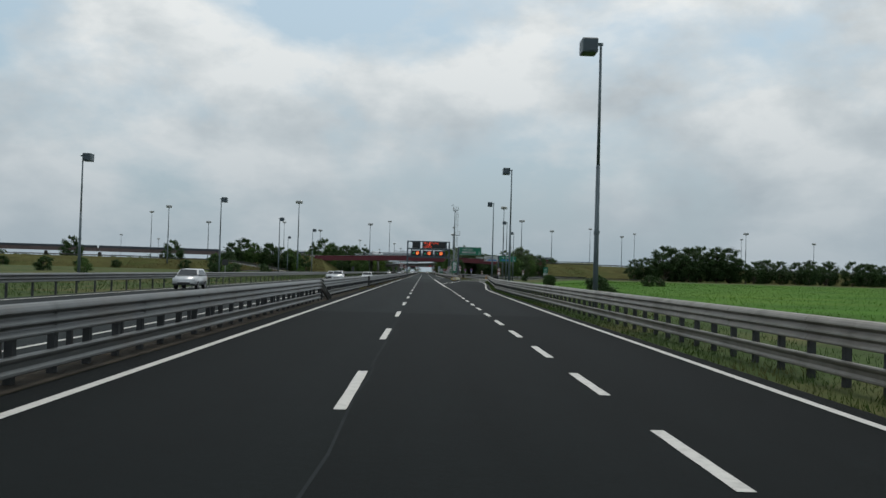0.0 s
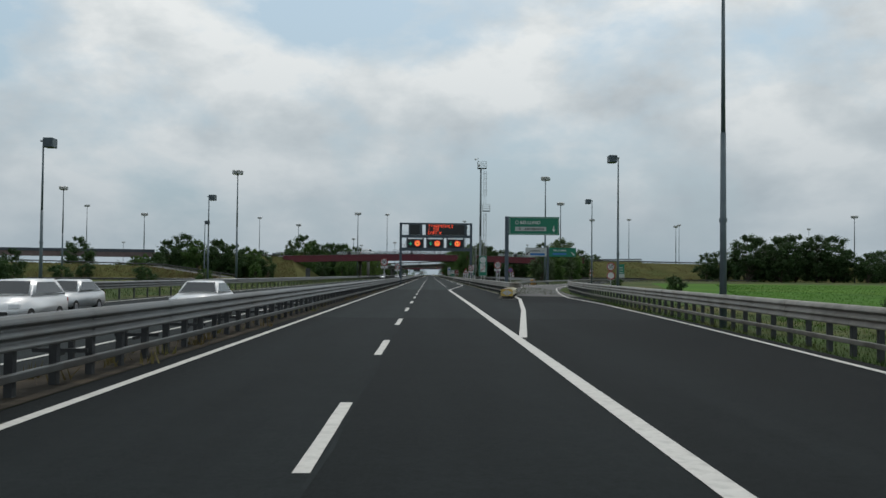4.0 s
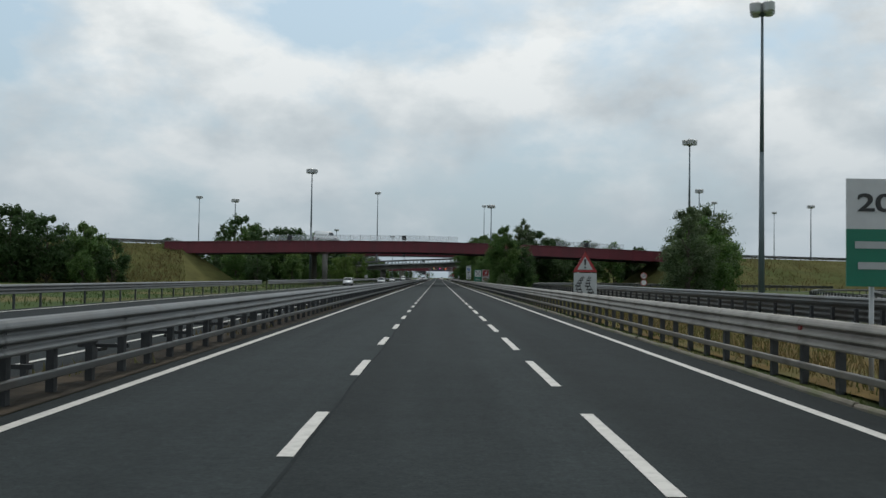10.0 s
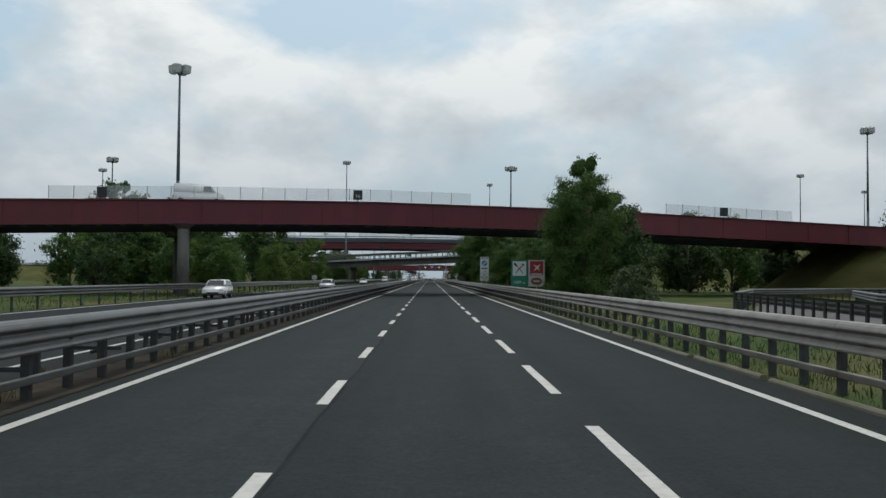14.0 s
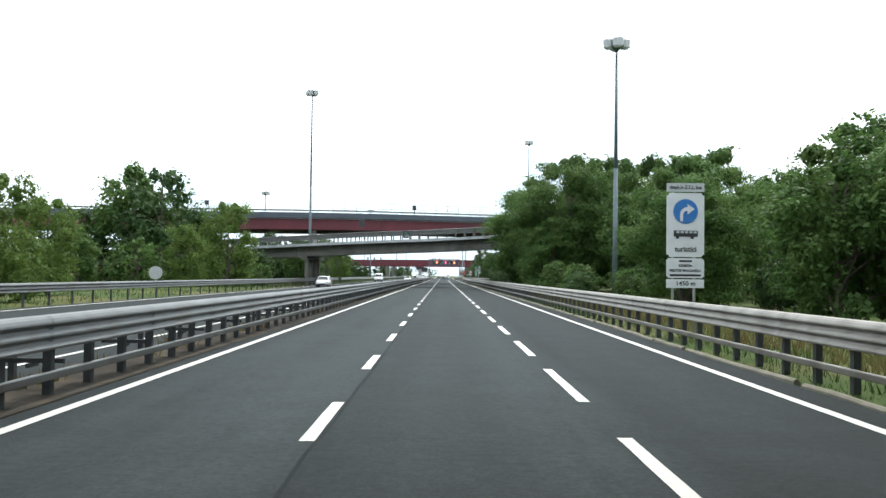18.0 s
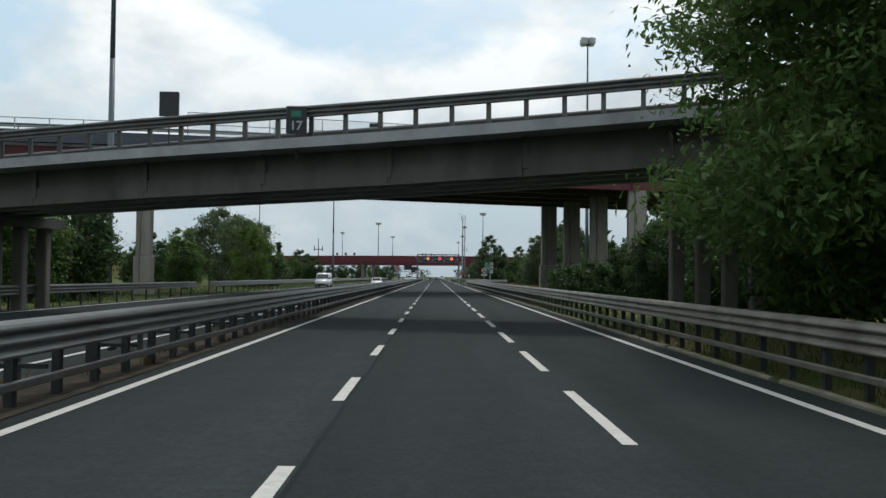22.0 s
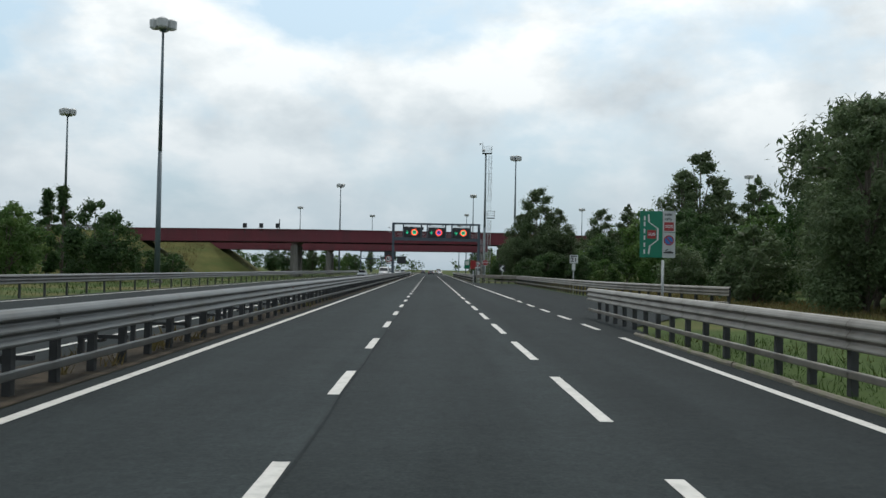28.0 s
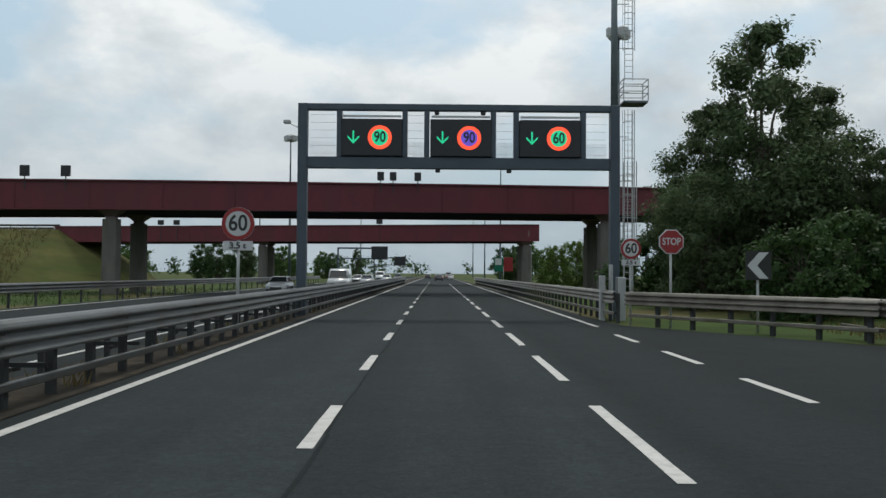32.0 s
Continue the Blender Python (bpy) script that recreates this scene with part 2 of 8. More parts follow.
M_DECK_EDGE = material("blue_grey_deck_edge", (0.055, 0.066, 0.085), 0.6, vary=0.12, scale=0.8, fine=25, bump=0.05)
M_GREEN = material("sign_green", (0.0, 0.145, 0.085), 0.4, vary=0.05, scale=3)
M_WHITE = material("sign_white", (0.52, 0.535, 0.535), 0.45, vary=0.05, scale=3)
M_GREYSIGN = material("sign_grey_white", (0.38, 0.40, 0.40), 0.5, vary=0.06, scale=3)
M_REDSIGN = material("sign_red", (0.27, 0.02, 0.022), 0.4, vary=0.05, scale=3)
M_BLUESIGN = material("sign_blue", (0.02, 0.13, 0.36), 0.4, vary=0.05, scale=3)
M_BLACK = material("sign_black", (0.02, 0.02, 0.02), 0.5, vary=0.1, scale=5)
M_YELLOW = material("cushion_yellow", (0.52, 0.36, 0.07), 0.55, vary=0.15, scale=2, fine=20, second=(0.38, 0.27, 0.09), second_scale=1.2)
M_BROWN = material("sign_brown", (0.16, 0.05, 0.02), 0.5, vary=0.1, scale=4)
M_GRASS = material("verge_grass_ground", (0.044, 0.070, 0.018), 0.95, vary=0.3, scale=0.35, fine=6, bump=0.6, second=(0.12, 0.10, 0.042), second_scale=0.08, spec=0.1)
M_FIELD = material("bright_field_ground", (0.045, 0.120, 0.008), 0.95, vary=0.3, scale=0.12, fine=3, bump=0.6, second=(0.080, 0.155, 0.014), second_scale=0.04, spec=0.1)
M_BANK = material("dry_embankment_grass", (0.098, 0.095, 0.035), 0.95, vary=0.25, scale=0.25, fine=5, bump=0.7, second=(0.075, 0.09, 0.03), second_scale=0.12, spec=0.1, stretch=(0.5, 1, 2.5))
M_OCHRE = material("dry_ochre_straw", (0.115, 0.078, 0.027), 0.95, vary=0.3, scale=0.8, fine=10, bump=0.5, second=(0.10, 0.10, 0.035), second_scale=0.5, spec=0.1)
M_SOIL = material("median_soil", (0.036, 0.031, 0.024), 0.95, vary=0.35, scale=1.5, fine=12, bump=0.6, second=(0.07, 0.056, 0.04), second_scale=1.0, spec=0.1)
M_KERB = material("mossy_asphalt_kerb", (0.15, 0.135, 0.105), 0.95, vary=0.25, scale=1.2, fine=20, bump=0.4, second=(0.11, 0.12, 0.06), second_scale=1.1)
M_BLADE = material("verge_grass_blades", (0.034, 0.066, 0.014), 0.85, vary=0.35, scale=0.6, fine=8, bump=0, second=(0.10, 0.10, 0.036), second_scale=0.25, spec=0.2, translucent=0.3)
M_BLADE_DRY = material("dry_grass_blades", (0.135, 0.105, 0.045), 0.85, vary=0.3, scale=0.6, fine=8, bump=0, second=(0.14, 0.15, 0.05), second_scale=0.2, spec=0.2, translucent=0.3)
M_BARK = material("bark", (0.09, 0.075, 0.06), 0.95, vary=0.3, scale=3, fine=15, bump=0.5)


def leaf_material(name, colour, second):
    """Leaves with their own tone from spray to spray, some light falling through them."""
    m = material(name, colour, 0.6, vary=0.3, scale=0.35, fine=9, bump=0, second=second, second_scale=0.5, spec=0.2, rand=0.15, translucent=0.42)
    N, L = m.node_tree.nodes, m.node_tree.links
    b = N["Principled BSDF"]
    old = b.inputs["Base Color"].links[0].from_socket
    geo = N.new("ShaderNodeNewGeometry")
    rg = N.new("ShaderNodeMapRange")
    rg.inputs[3].default_value, rg.inputs[4].default_value = 0.72, 1.28
    L.new(geo.outputs["Random Per Island"], rg.inputs[0])
    vm = N.new("ShaderNodeVectorMath")
    vm.operation = "SCALE"
    L.new(old, vm.inputs[0])
    L.new(rg.outputs[0], vm.inputs["Scale"])
    L.new(vm.outputs[0], b.inputs["Base Color"])
    return m


M_LEAF = leaf_material("locust_leaves", (0.068, 0.13, 0.033), (0.12, 0.185, 0.052))
M_LEAF_DK = leaf_material("dark_leaves", (0.042, 0.082, 0.027), (0.068, 0.115, 0.038))
M_LEAF_GREY = leaf_material("grey_green_poplar_leaves", (0.085, 0.125, 0.056), (0.13, 0.17, 0.09))
M_LEAF_YEL = leaf_material("yellow_green_willow_leaves", (0.095, 0.155, 0.034), (0.135, 0.195, 0.05))


# ---------------------------------------------------------------- building helpers
def mesh_from(name, bm, mat, smooth=False):
    me = bpy.data.meshes.new(name)
    bm.to_mesh(me)
    bm.free()
    for p in me.polygons:
        p.use_smooth = smooth
    if mat:
        me.materials.append(mat)
    return me


def part(name, bm, mat, parent, label="", smooth=False):
    me = bm if isinstance(bm, bpy.types.Mesh) else mesh_from(name, bm, mat, smooth)
    ob = new(name, me)
    ob.parent = parent
    if label:
        tagged(ob, label=label)
    return ob


def thing(name, label, category, m=None, group="", kind=""):
    ob = new(name)
    ob.empty_display_size = 0.3
    tagged(ob, label, category, group, kind)
    if m is not None:
        ob.matrix_basis = m
    return ob


def solid(name, bm, mat, label, category="", kind="", smooth=False, group=""):
    ob = new(name, mesh_from(name, bm, mat, smooth))
    return tagged(ob, label, category, group, kind)


def BM():
    return bmesh.new()


def box(bm, x0, y0, z0, x1, y1, z1, bevel=0.0):
    vs = [bm.verts.new((x, y, z)) for z in (z0, z1) for y in (y0, y1) for x in (x0, x1)]
    fs = [bm.faces.new([vs[i] for i in q]) for q in ((0, 2, 3, 1), (4, 5, 7, 6), (0, 1, 5, 4), (2, 6, 7, 3), (0, 4, 6, 2), (1, 3, 7, 5))]
    if bevel:
        es = list({e for f in fs for e in f.edges})
        bmesh.ops.bevel(bm, geom=es, offset=bevel, segments=1, affect="EDGES")
    return bm


def tube(bm, p0, p1, r0, r1=None, seg=10, caps=True):
    r1 = r0 if r1 is None else r1
    p0, p1 = Vector(p0), Vector(p1)
    d = (p1 - p0).normalized()
    a = d.orthogonal().normalized()
    b = d.cross(a)
    rings = []
    for p, r in ((p0, r0), (p1, r1)):
        rings.append([bm.verts.new(p + r * (math.cos(2 * math.pi * i / seg) * a + math.sin(2 * math.pi * i / seg) * b)) for i in range(seg)])
    for i in range(seg):
        bm.faces.new((rings[0][i], rings[0][(i + 1) % seg], rings[1][(i + 1) % seg], rings[1][i]))
    if caps:
        bm.faces.new(rings[0][::-1])
        bm.faces.new(rings[1])
    return bm


def prism(bm, pts, y0, y1):
    """A polygon in x and z, extruded along y."""
    a = [bm.verts.new((x, y0, z)) for x, z in pts]
    b = [bm.verts.new((x, y1, z)) for x, z in pts]
    n = len(pts)
    bm.faces.new(a)
    bm.faces.new(b[::-1])
    for i in range(n):
        bm.faces.new((a[i], b[i], b[(i + 1) % n], a[(i + 1) % n]))
    bmesh.ops.recalc_face_normals(bm, faces=bm.faces[:])
    return bm


def disc(bm, cx, cz, r, y0, y1, seg=28):
    return prism(bm, [(cx + r * math.cos(2 * math.pi * i / seg), cz + r * math.sin(2 * math.pi * i / seg)) for i in range(seg)], y0, y1)


def ring(bm, cx, cz, r0, r1, y0, y1, seg=28):
    loops = []
    for r, y in ((r0, y0), (r1, y0), (r1, y1), (r0, y1)):
        loops.append([bm.verts.new((cx + r * math.cos(2 * math.pi * i / seg), y, cz + r * math.sin(2 * math.pi * i / seg))) for i in range(seg)])
    for a, b in zip(loops, loops[1:] + loops[:1]):
        for i in range(seg):
            k = (i + 1) % seg
            bm.faces.new((a[i], b[i], b[k], a[k]))
    bmesh.ops.recalc_face_normals(bm, faces=bm.faces[:])
    return bm


def sweep(bm, profile, path, closed=False):
    """profile: (side, up) offsets; path: (x, y, z) points; side is to the right of the way along the path."""
    pts = [Vector(p) for p in path]
    rings = []
    for i, p in enumerate(pts):
        d = (pts[min(i + 1, len(pts) - 1)] - pts[max(i - 1, 0)])
        d.z = 0
        d.normalize()
        s = Vector((d.y, -d.x, 0))
        rings.append([bm.verts.new(p + s * u + Vector((0, 0, v))) for u, v in profile])
    n = len(profile)
    for r0, r1 in zip(rings, rings[1:]):
        for j in range(n if closed else n - 1):
            k = (j + 1) % n
            bm.faces.new((r0[j], r0[k], r1[k], r1[j]))
    if closed:
        bm.faces.new(rings[0])
        bm.faces.new(rings[-1][::-1])
    return bm


def lerp_path(points, v):
    """The value at v on a broken line of (key, value)."""
    if v <= points[0][0]:
        return points[0][1]
    for (a, p), (b, q) in zip(points, points[1:]):
        if v <= b:
            return p + (q - p) * (v - a) / (b - a)
    return points[-1][1]


def strip(bm, left, right, ys, z):
    """A flat sheet between x = left(y) and x = right(y)."""
    rows = [(bm.verts.new((left(y), y, z)), bm.verts.new((right(y), y, z))) for y in ys]
    for (a, b), (c, d) in zip(rows, rows[1:]):
        bm.faces.new((a, b, d, c))
    return bm


def band(bm, path, width, z):
    """A flat painted line along (x, y) points."""
    pts = [Vector((x, y, 0)) for x, y in path]
    rows = []
    for i, p in enumerate(pts):
        d = (pts[min(i + 1, len(pts) - 1)] - pts[max(i - 1, 0)]).normalized()
        s = Vector((d.y, -d.x, 0)) * (width / 2)
        rows.append((bm.verts.new(p - s + Vector((0, 0, z))), bm.verts.new(p + s + Vector((0, 0, z)))))
    for (a, b), (c, d) in zip(rows, rows[1:]):
        bm.faces.new((a, b, d, c))
    return bm


def text_mesh(body, size, spacing=1.0):
    cu = bpy.data.curves.new("letters", "FONT")
    cu.body, cu.size, cu.align_x, cu.align_y = body, size, "CENTER", "CENTER"
    cu.space_character = spacing
    cu.extrude = 0.006
    cu.offset = size * 0.018
    ob = new("letters", cu)
    me = bpy.data.meshes.new_from_object(ob.evaluated_get(bpy.context.evaluated_depsgraph_get()))
    bpy.data.objects.remove(ob)
    bpy.data.curves.remove(cu)
    return me


def text_part(name, body, size, mat, parent, x, y, z, sx=1.0, spacing=1.0, label=""):
    """Writing that faces the oncoming traffic (towards -y)."""
    me = text_mesh(body, size, spacing)
    me.materials.clear()
    me.materials.append(mat)
    ob = part(name, me, None, parent, label)
    ob.matrix_basis = pose(x, y, z, 90, 0, 0) @ Matrix.Diagonal((sx, 1, 1, 1))
    return ob


# ---------------------------------------------------------------- ground and carriageways
Y0, Y1 = -60.0, 1250.0
bm = BM()
edge = [-3000, -1200, -500, -250, -120, -60, -30, 0, 30, 60, 120, 250, 500, 1200, 3000]
rows_y = [-1500, -500, -150, -60, 0, 100, 200, 300, 400, 500, 600, 700, 800, 900, 1000, 1100, 1250, 1500, 2200, 4200]
grid = [[bm.verts.new((x, y, -0.05)) for x in edge] for y in rows_y]
for r0, r1 in zip(grid, grid[1:]):
    for j in range(len(edge) - 1):
        bm.faces.new((r0[j], r0[j + 1], r1[j + 1], r1[j]))
solid("ground", bm, M_GRASS, "flat grassy ground beside the motorway", "ground", "structure")

EDGE_L = [(-60, -5.55), (120, -5.5), (180, -5.4), (225, -5.2), (1250, -5.2)]
RAIL_L = [(-60, -6.6), (79, -6.5), (130, -6.3), (200, -5.95), (1250, -5.9)]
EDGE_R = [(-60, 4.95), (-7, 5.05), (20, 5.2), (55, 5.65), (79, 6.1), (95, 7.1), (128, 9.3), (150, 10.4)]
ys = [y for y in range(-60, 1251, 10)]


def paved_edge(y):
    """Where the asphalt ends at the foot of the median barrier."""
    return min(lerp_path(EDGE_L, y) - 0.35, lerp_path(RAIL_L, y) + 0.3)



ROAD_R = [(-60, 5.5), (-7, 5.55), (20, 5.7), (55, 6.15), (79, 6.6), (95, 7.6), (128, 9.8), (160, 11.0), (175, 8.2), (176, 6.0), (240, 5.8), (500, 5.75), (590, 5.55), (720, 5.55), (729, 6.4), (742, 12.6),
          (770, 11.2), (823, 11.2), (832, 6.2), (840, 5.85), (1250, 5.85)]
bm = BM()
strip(bm, paved_edge, lambda y: lerp_path(ROAD_R, y), [y for y in sorted(set(ys + [y for y, _ in ROAD_R])) if y >= 200], 0.0)
road = solid("road", bm, M_ASPHALT, "dark grey asphalt motorway carriageway with three lanes", "road", "structure")

bm = BM()
strip(bm, paved_edge, lambda y: lerp_path(ROAD_R, y), [y for y in sorted(set(ys + [y for y, _ in ROAD_R])) if 20 <= y <= 130], 0.0)
solid("road_newer", bm, M_ASPHALT_NEW, "freshly laid near-black asphalt carriageway", "road", "structure")
bm = BM()
strip(bm, paved_edge, lambda y: lerp_path(ROAD_R, y), [y for y in sorted(set(ys + [y for y, _ in ROAD_R])) if 130 <= y <= 200], 0.0)
solid("road_middle", bm, M_ASPHALT_MID, "dark grey asphalt carriageway by the exit", "road", "structure")
bm = BM()
strip(bm, paved_edge, lambda y: lerp_path(ROAD_R, y), [y for y in sorted(set(ys + [y for y, _ in ROAD_R])) if y <= 20], 0.0)
solid("road_newest", bm, M_ASPHALT_FRESH, "black freshly laid asphalt before the cross joint", "road", "structure")
bm = BM()
strip(bm, lambda y: -20.6, lambda y: lerp_path(RAIL_L, y) - 1.5, ys, -0.01)
road_2 = solid("road_opposite", bm, M_ASPHALT, "grey asphalt carriageway of the opposite direction", "road", "structure")

bm = BM()
strip(bm, lambda y: lerp_path(RAIL_L, y) - 1.5, paved_edge, ys, 0.012)
solid("median_strip", bm, M_SOIL, "narrow strip of brown soil and weeds under the median barrier", "median", "structure")

# the exit ramp that bends away, and its line work
RAMP = [(8.3, 160), (9.4, 180), (11.4, 200), (15.0, 222), (20.0, 246), (27.0, 271), (34.5, 300), (43.0, 330), (51.5, 360), (64, 388), (82, 402), (112, 408)]
bm = BM()
band(bm, [(7.9, 152), (8.3, 160), (8.8, 170)], 6.6, 0.004)
solid("exit_ramp_start", bm, M_ASPHALT_NEW, "near-black new asphalt at the start of the exit ramp", "road", "structure")
bm = BM()
band(bm, [(8.8, 170), (9.5, 180)] + RAMP[2:], 6.6, 0.02)
ramp = solid("exit_ramp", bm, M_ASPHALT_OLD, "worn pale asphalt exit ramp bending away", "road", "structure")


def offset_path(path, d):
    out = []
    pts = [Vector((x, y, 0)) for x, y in path]
    for i, p in enumerate(pts):
        t = (pts[min(i + 1, len(pts) - 1)] - pts[max(i - 1, 0)]).normalized()
        out.append((p.x + t.y * d, p.y - t.x * d))
    return out


LOOP = [(15.5, 262), (15.0, 300), (15.5, 340), (16.5, 370), (20, 395), (28, 415), (42, 428), (60, 434), (80, 432)]
bm = BM()
band(bm, LOOP, 6.0, 0.006)
solid("slip_road", bm, M_ASPHALT_OLD, "pale worn asphalt slip road curving under the bridge", "road", "structure")
bm = BM()
strip(bm, lambda y: 10.2, lambda y: lerp_path([(228, 14.5), (246, 18.5), (276, 24.5)], y), [228, 237, 246, 262, 276], 0.004)
yard = solid("service_yard", bm, M_ASPHALT_OLD, "pale paved area with white hatching beside the sign posts", "pavement", "structure")


def line(path, width, parent, name="edge_line", z=0.008):
    bm = BM()
    band(bm, path, width, z)
    return part(name, bm, M_PAINT, parent)


line([(lerp_path(EDGE_L, y), y) for y in ys], 0.18, road)
line([(lerp_path(EDGE_R, y), y) for y in range(-60, 151, 6)] + [(10.64, 166), (10.95, 170)], 0.17, road, z=0.012)
line([(10.95, 170), (11.41, 174.6), (12.0, 180.5), (12.6, 185.4), (14.3, 199)] + offset_path(RAMP, 2.5)[3:7], 0.17, ramp, z=0.028)
line([(1.95, 90), (1.85, 150), (1.72, 185), (1.65, 197.5), (1.66, 198)], 0.28, road, "solid_line")
line([(1.66, 198.0), (3.81, 228), (4.45, 235.5), (4.85, 245), (5.0, 256), (4.98, 300), (4.96, 724)], 0.18, road)
line([(2.1, 118.8), (4.2, 139), (6.15, 160.5), (7.0, 176)], 0.24, road, "gore_line")
line([(4.95, 756), (4.92, 808)], 0.18, road)
line([(5.1, 831), (5.12, 1250)], 0.17, road)
line([(lerp_path(RAIL_L, y) - 2.4, y) for y in ys], 0.15, road_2)
line([(-19.6, y) for y in ys], 0.22, road_2)
for k in range(5):
    line([(13.0 + 1.1 * k, 240 + 5.5 * k), (14.6 + 1.2 * k, 243.5 + 5.5 * k)], 0.45, yard, "hatch_line", z=0.024)
line([(11.2, 234), (13.2, 250), (14.4, 262)], 0.2, yard, z=0.024)
line(offset_path(RAMP, -2.6)[2:], 0.2, ramp, z=0.028)
line(offset_path(RAMP, 2.6)[6:], 0.2, ramp, z=0.028)


def dash_mesh(length, width=0.16):
    bm = BM()
    rnd = random.Random(length)
    n = 6
    rows = []
    for i in range(n + 1):
        y = length * i / n
        rows.append((bm.verts.new((-width / 2 + rnd.uniform(-0.004, 0.004), y, 0)), bm.verts.new((width / 2 + rnd.uniform(-0.004, 0.004), y, 0))))
    for (a, b), (c, d) in zip(rows, rows[1:]):
        bm.faces.new((a, b, d, c))
    return mesh_from("dash", bm, M_PAINT)


DASH_3, DASH_45, DASH_46 = dash_mesh(3.0, 0.17), dash_mesh(4.5, 0.17), dash_mesh(4.6, 0.17)


def dash(me, x, y, parent=None, turn=0.0):
    ob = part("dash", me, None, parent or road)
    ob.matrix_basis = pose(x, y, 0.008, 0, 0, turn)


for k in range(-4, 18):
    dash(DASH_45, -1.75, -7.2 + 12 * k)
for k in range(-3, 100):
    dash(DASH_3, -1.75, 231.67 + 7.5 * k)
for k in range(-6, 17):
    dash(DASH_3, 2.07, -11.2 + 6.02 * k)
ANCHOR = [229.4, 252.7, 275.7, 306.3, 329.7, 406.8, 429.7, 452.5, 482.6, 505.3, 528.3, 558.4, 581.3, 603.7, 633.7, 709.7, 732.3, 755.0, 785.0, 807.7, 957.7]
dash(DASH_3, 1.75, 221.7)
for a, b in zip(ANCHOR, ANCHOR[1:]):
    n = round((b - a) / 7.55)
    for i in range(n):
        dash(DASH_46, 1.75, a + (b - a) * i / n)
for y in (727.3, 733.1, 739.1, 745.1, 750.9):
    dash(DASH_3, 4.93, y)
for y in (812.7, 818.2, 824.0):
    dash(DASH_3, 4.93, y)
for k in range(70):
    dash(DASH_3, -11.6, -40 + 16 * k, road_2)
    dash(DASH_3, -15.4, -36 + 16 * k, road_2)

# the joint between two paving strips, and one cross joint
rs = random.Random(12)
for y0 in range(-60, 1100, 58):
    bm = BM()
    band(bm, [(-1.63 + rs.uniform(-0.035, 0.035), y0 + 2 * i) for i in range(30)], rs.uniform(0.035, 0.06), 0.004)
    part("paving_joint", bm, M_SEAM, road)
bm = BM()
band(bm, [(-5.6, 20.1), (0, 20.0), (5.6, 20.1)], 0.05, 0.005)
part("cross_joint", bm, M_SEAM, road)

# kerb along the verge
bm = BM()
prof = [(-0.07, -0.03), (-0.065, 0.05), (-0.03, 0.085), (0.03, 0.085), (0.07, -0.03)]
rk = random.Random(4)
KERB_X = [(178, 5.95), (240, 5.86), (500, 5.8), (590, 5.6), (722, 5.6)]
y = 178.0
while y < 722:
    ln = rk.choice((3.0, 4.2, 5.5, 7.0))
    dx = rk.uniform(-0.03, 0.03)
    sweep(bm, prof, [(lerp_path(KERB_X, y) + dx + rk.uniform(-0.015, 0.015), y + ln * i / 4, rk.uniform(-0.02, 0.01)) for i in range(5)], True)
    y += ln + rk.choice((0.02, 0.05, 0.4))
y = 840.0
while y < 1100:
    sweep(bm, prof, [(5.9 + rk.uniform(-0.03, 0.03), y + 1.4 * i, rk.uniform(-0.02, 0.01)) for i in range(5)], True)
    y += 5.7
solid("verge_kerb", bm, M_KERB, "low crumbling asphalt kerb at the verge, mossy", "kerb", "structure")

bm = BM()
strip(bm, lambda y: 14.0 + max(0, y - 40) * 0.05 if y < 160 else 20 + (y - 160) * 0.22, lambda y: 330, [-400, -150, -60, 0, 60, 120, 160, 200, 240, 280, 330], -0.03)
solid("field", bm, M_FIELD, "bright green crop field beyond the verge", "field", "structure")


bm = BM()
strip(bm, lambda y: 6.5, lambda y: 11.5, [228, 260, 300, 352], 0.0)
solid("dry_verge", bm, M_OCHRE, "strip of dry ochre earth and straw behind the verge rail", "verge", "structure")


# ---------------------------------------------------------------- guard rails
def wave(z0, z1, n, depth, steps=6):
    out = []
    tot = n * steps
    for i in range(tot + 1):
        s = i / tot
        out.append((-depth * 0.5 * (1 - math.cos(2 * math.pi * n * s)), z0 + (z1 - z0) * s))
    return out


PANEL = 4.5
THREE = [(0.02, 0.69), (-0.07, 0.695), (-0.09, 0.712), (-0.088, 0.735), (-0.032, 0.80), (-0.024, 0.822), (-0.032, 0.842), (-0.085, 0.87), (-0.093, 0.888), (-0.088, 0.91),
         (-0.032, 0.978), (-0.024, 0.998), (-0.032, 1.016), (-0.09, 1.044), (-0.10, 1.066), (-0.092, 1.092), (-0.06, 1.135), (-0.012, 1.168), (0.05, 1.175)]
TWO = wave(0.50, 0.82, 2, 0.075)


def panel_mesh(profile, length, mat, up=0.0):
    bm = BM()
    pts = [(u, v + up) for u, v in profile]
    path = [(0, 0, 0), (0, length - 0.01, 0), (-0.008, length + 0.01, 0), (-0.008, length + 0.16, 0)]
    sweep(bm, pts, path)
    back = [(u + 0.006, v) for u, v in pts]
    sweep(bm, back, path)
    sweep(bm, [(pts[-1][0], pts[-1][1]), (pts[-1][0] + 0.035, pts[-1][1] + 0.004), (pts[-1][0] + 0.04, pts[-1][1] - 0.03)], path)
    for v in (0.822, 0.998):
        for y in (length + 0.05, length + 0.11):
            tube(bm, (-0.045, y, v), (-0.03, y, v), 0.014, seg=6)
    return mesh_from("rail_panel", bm, mat)


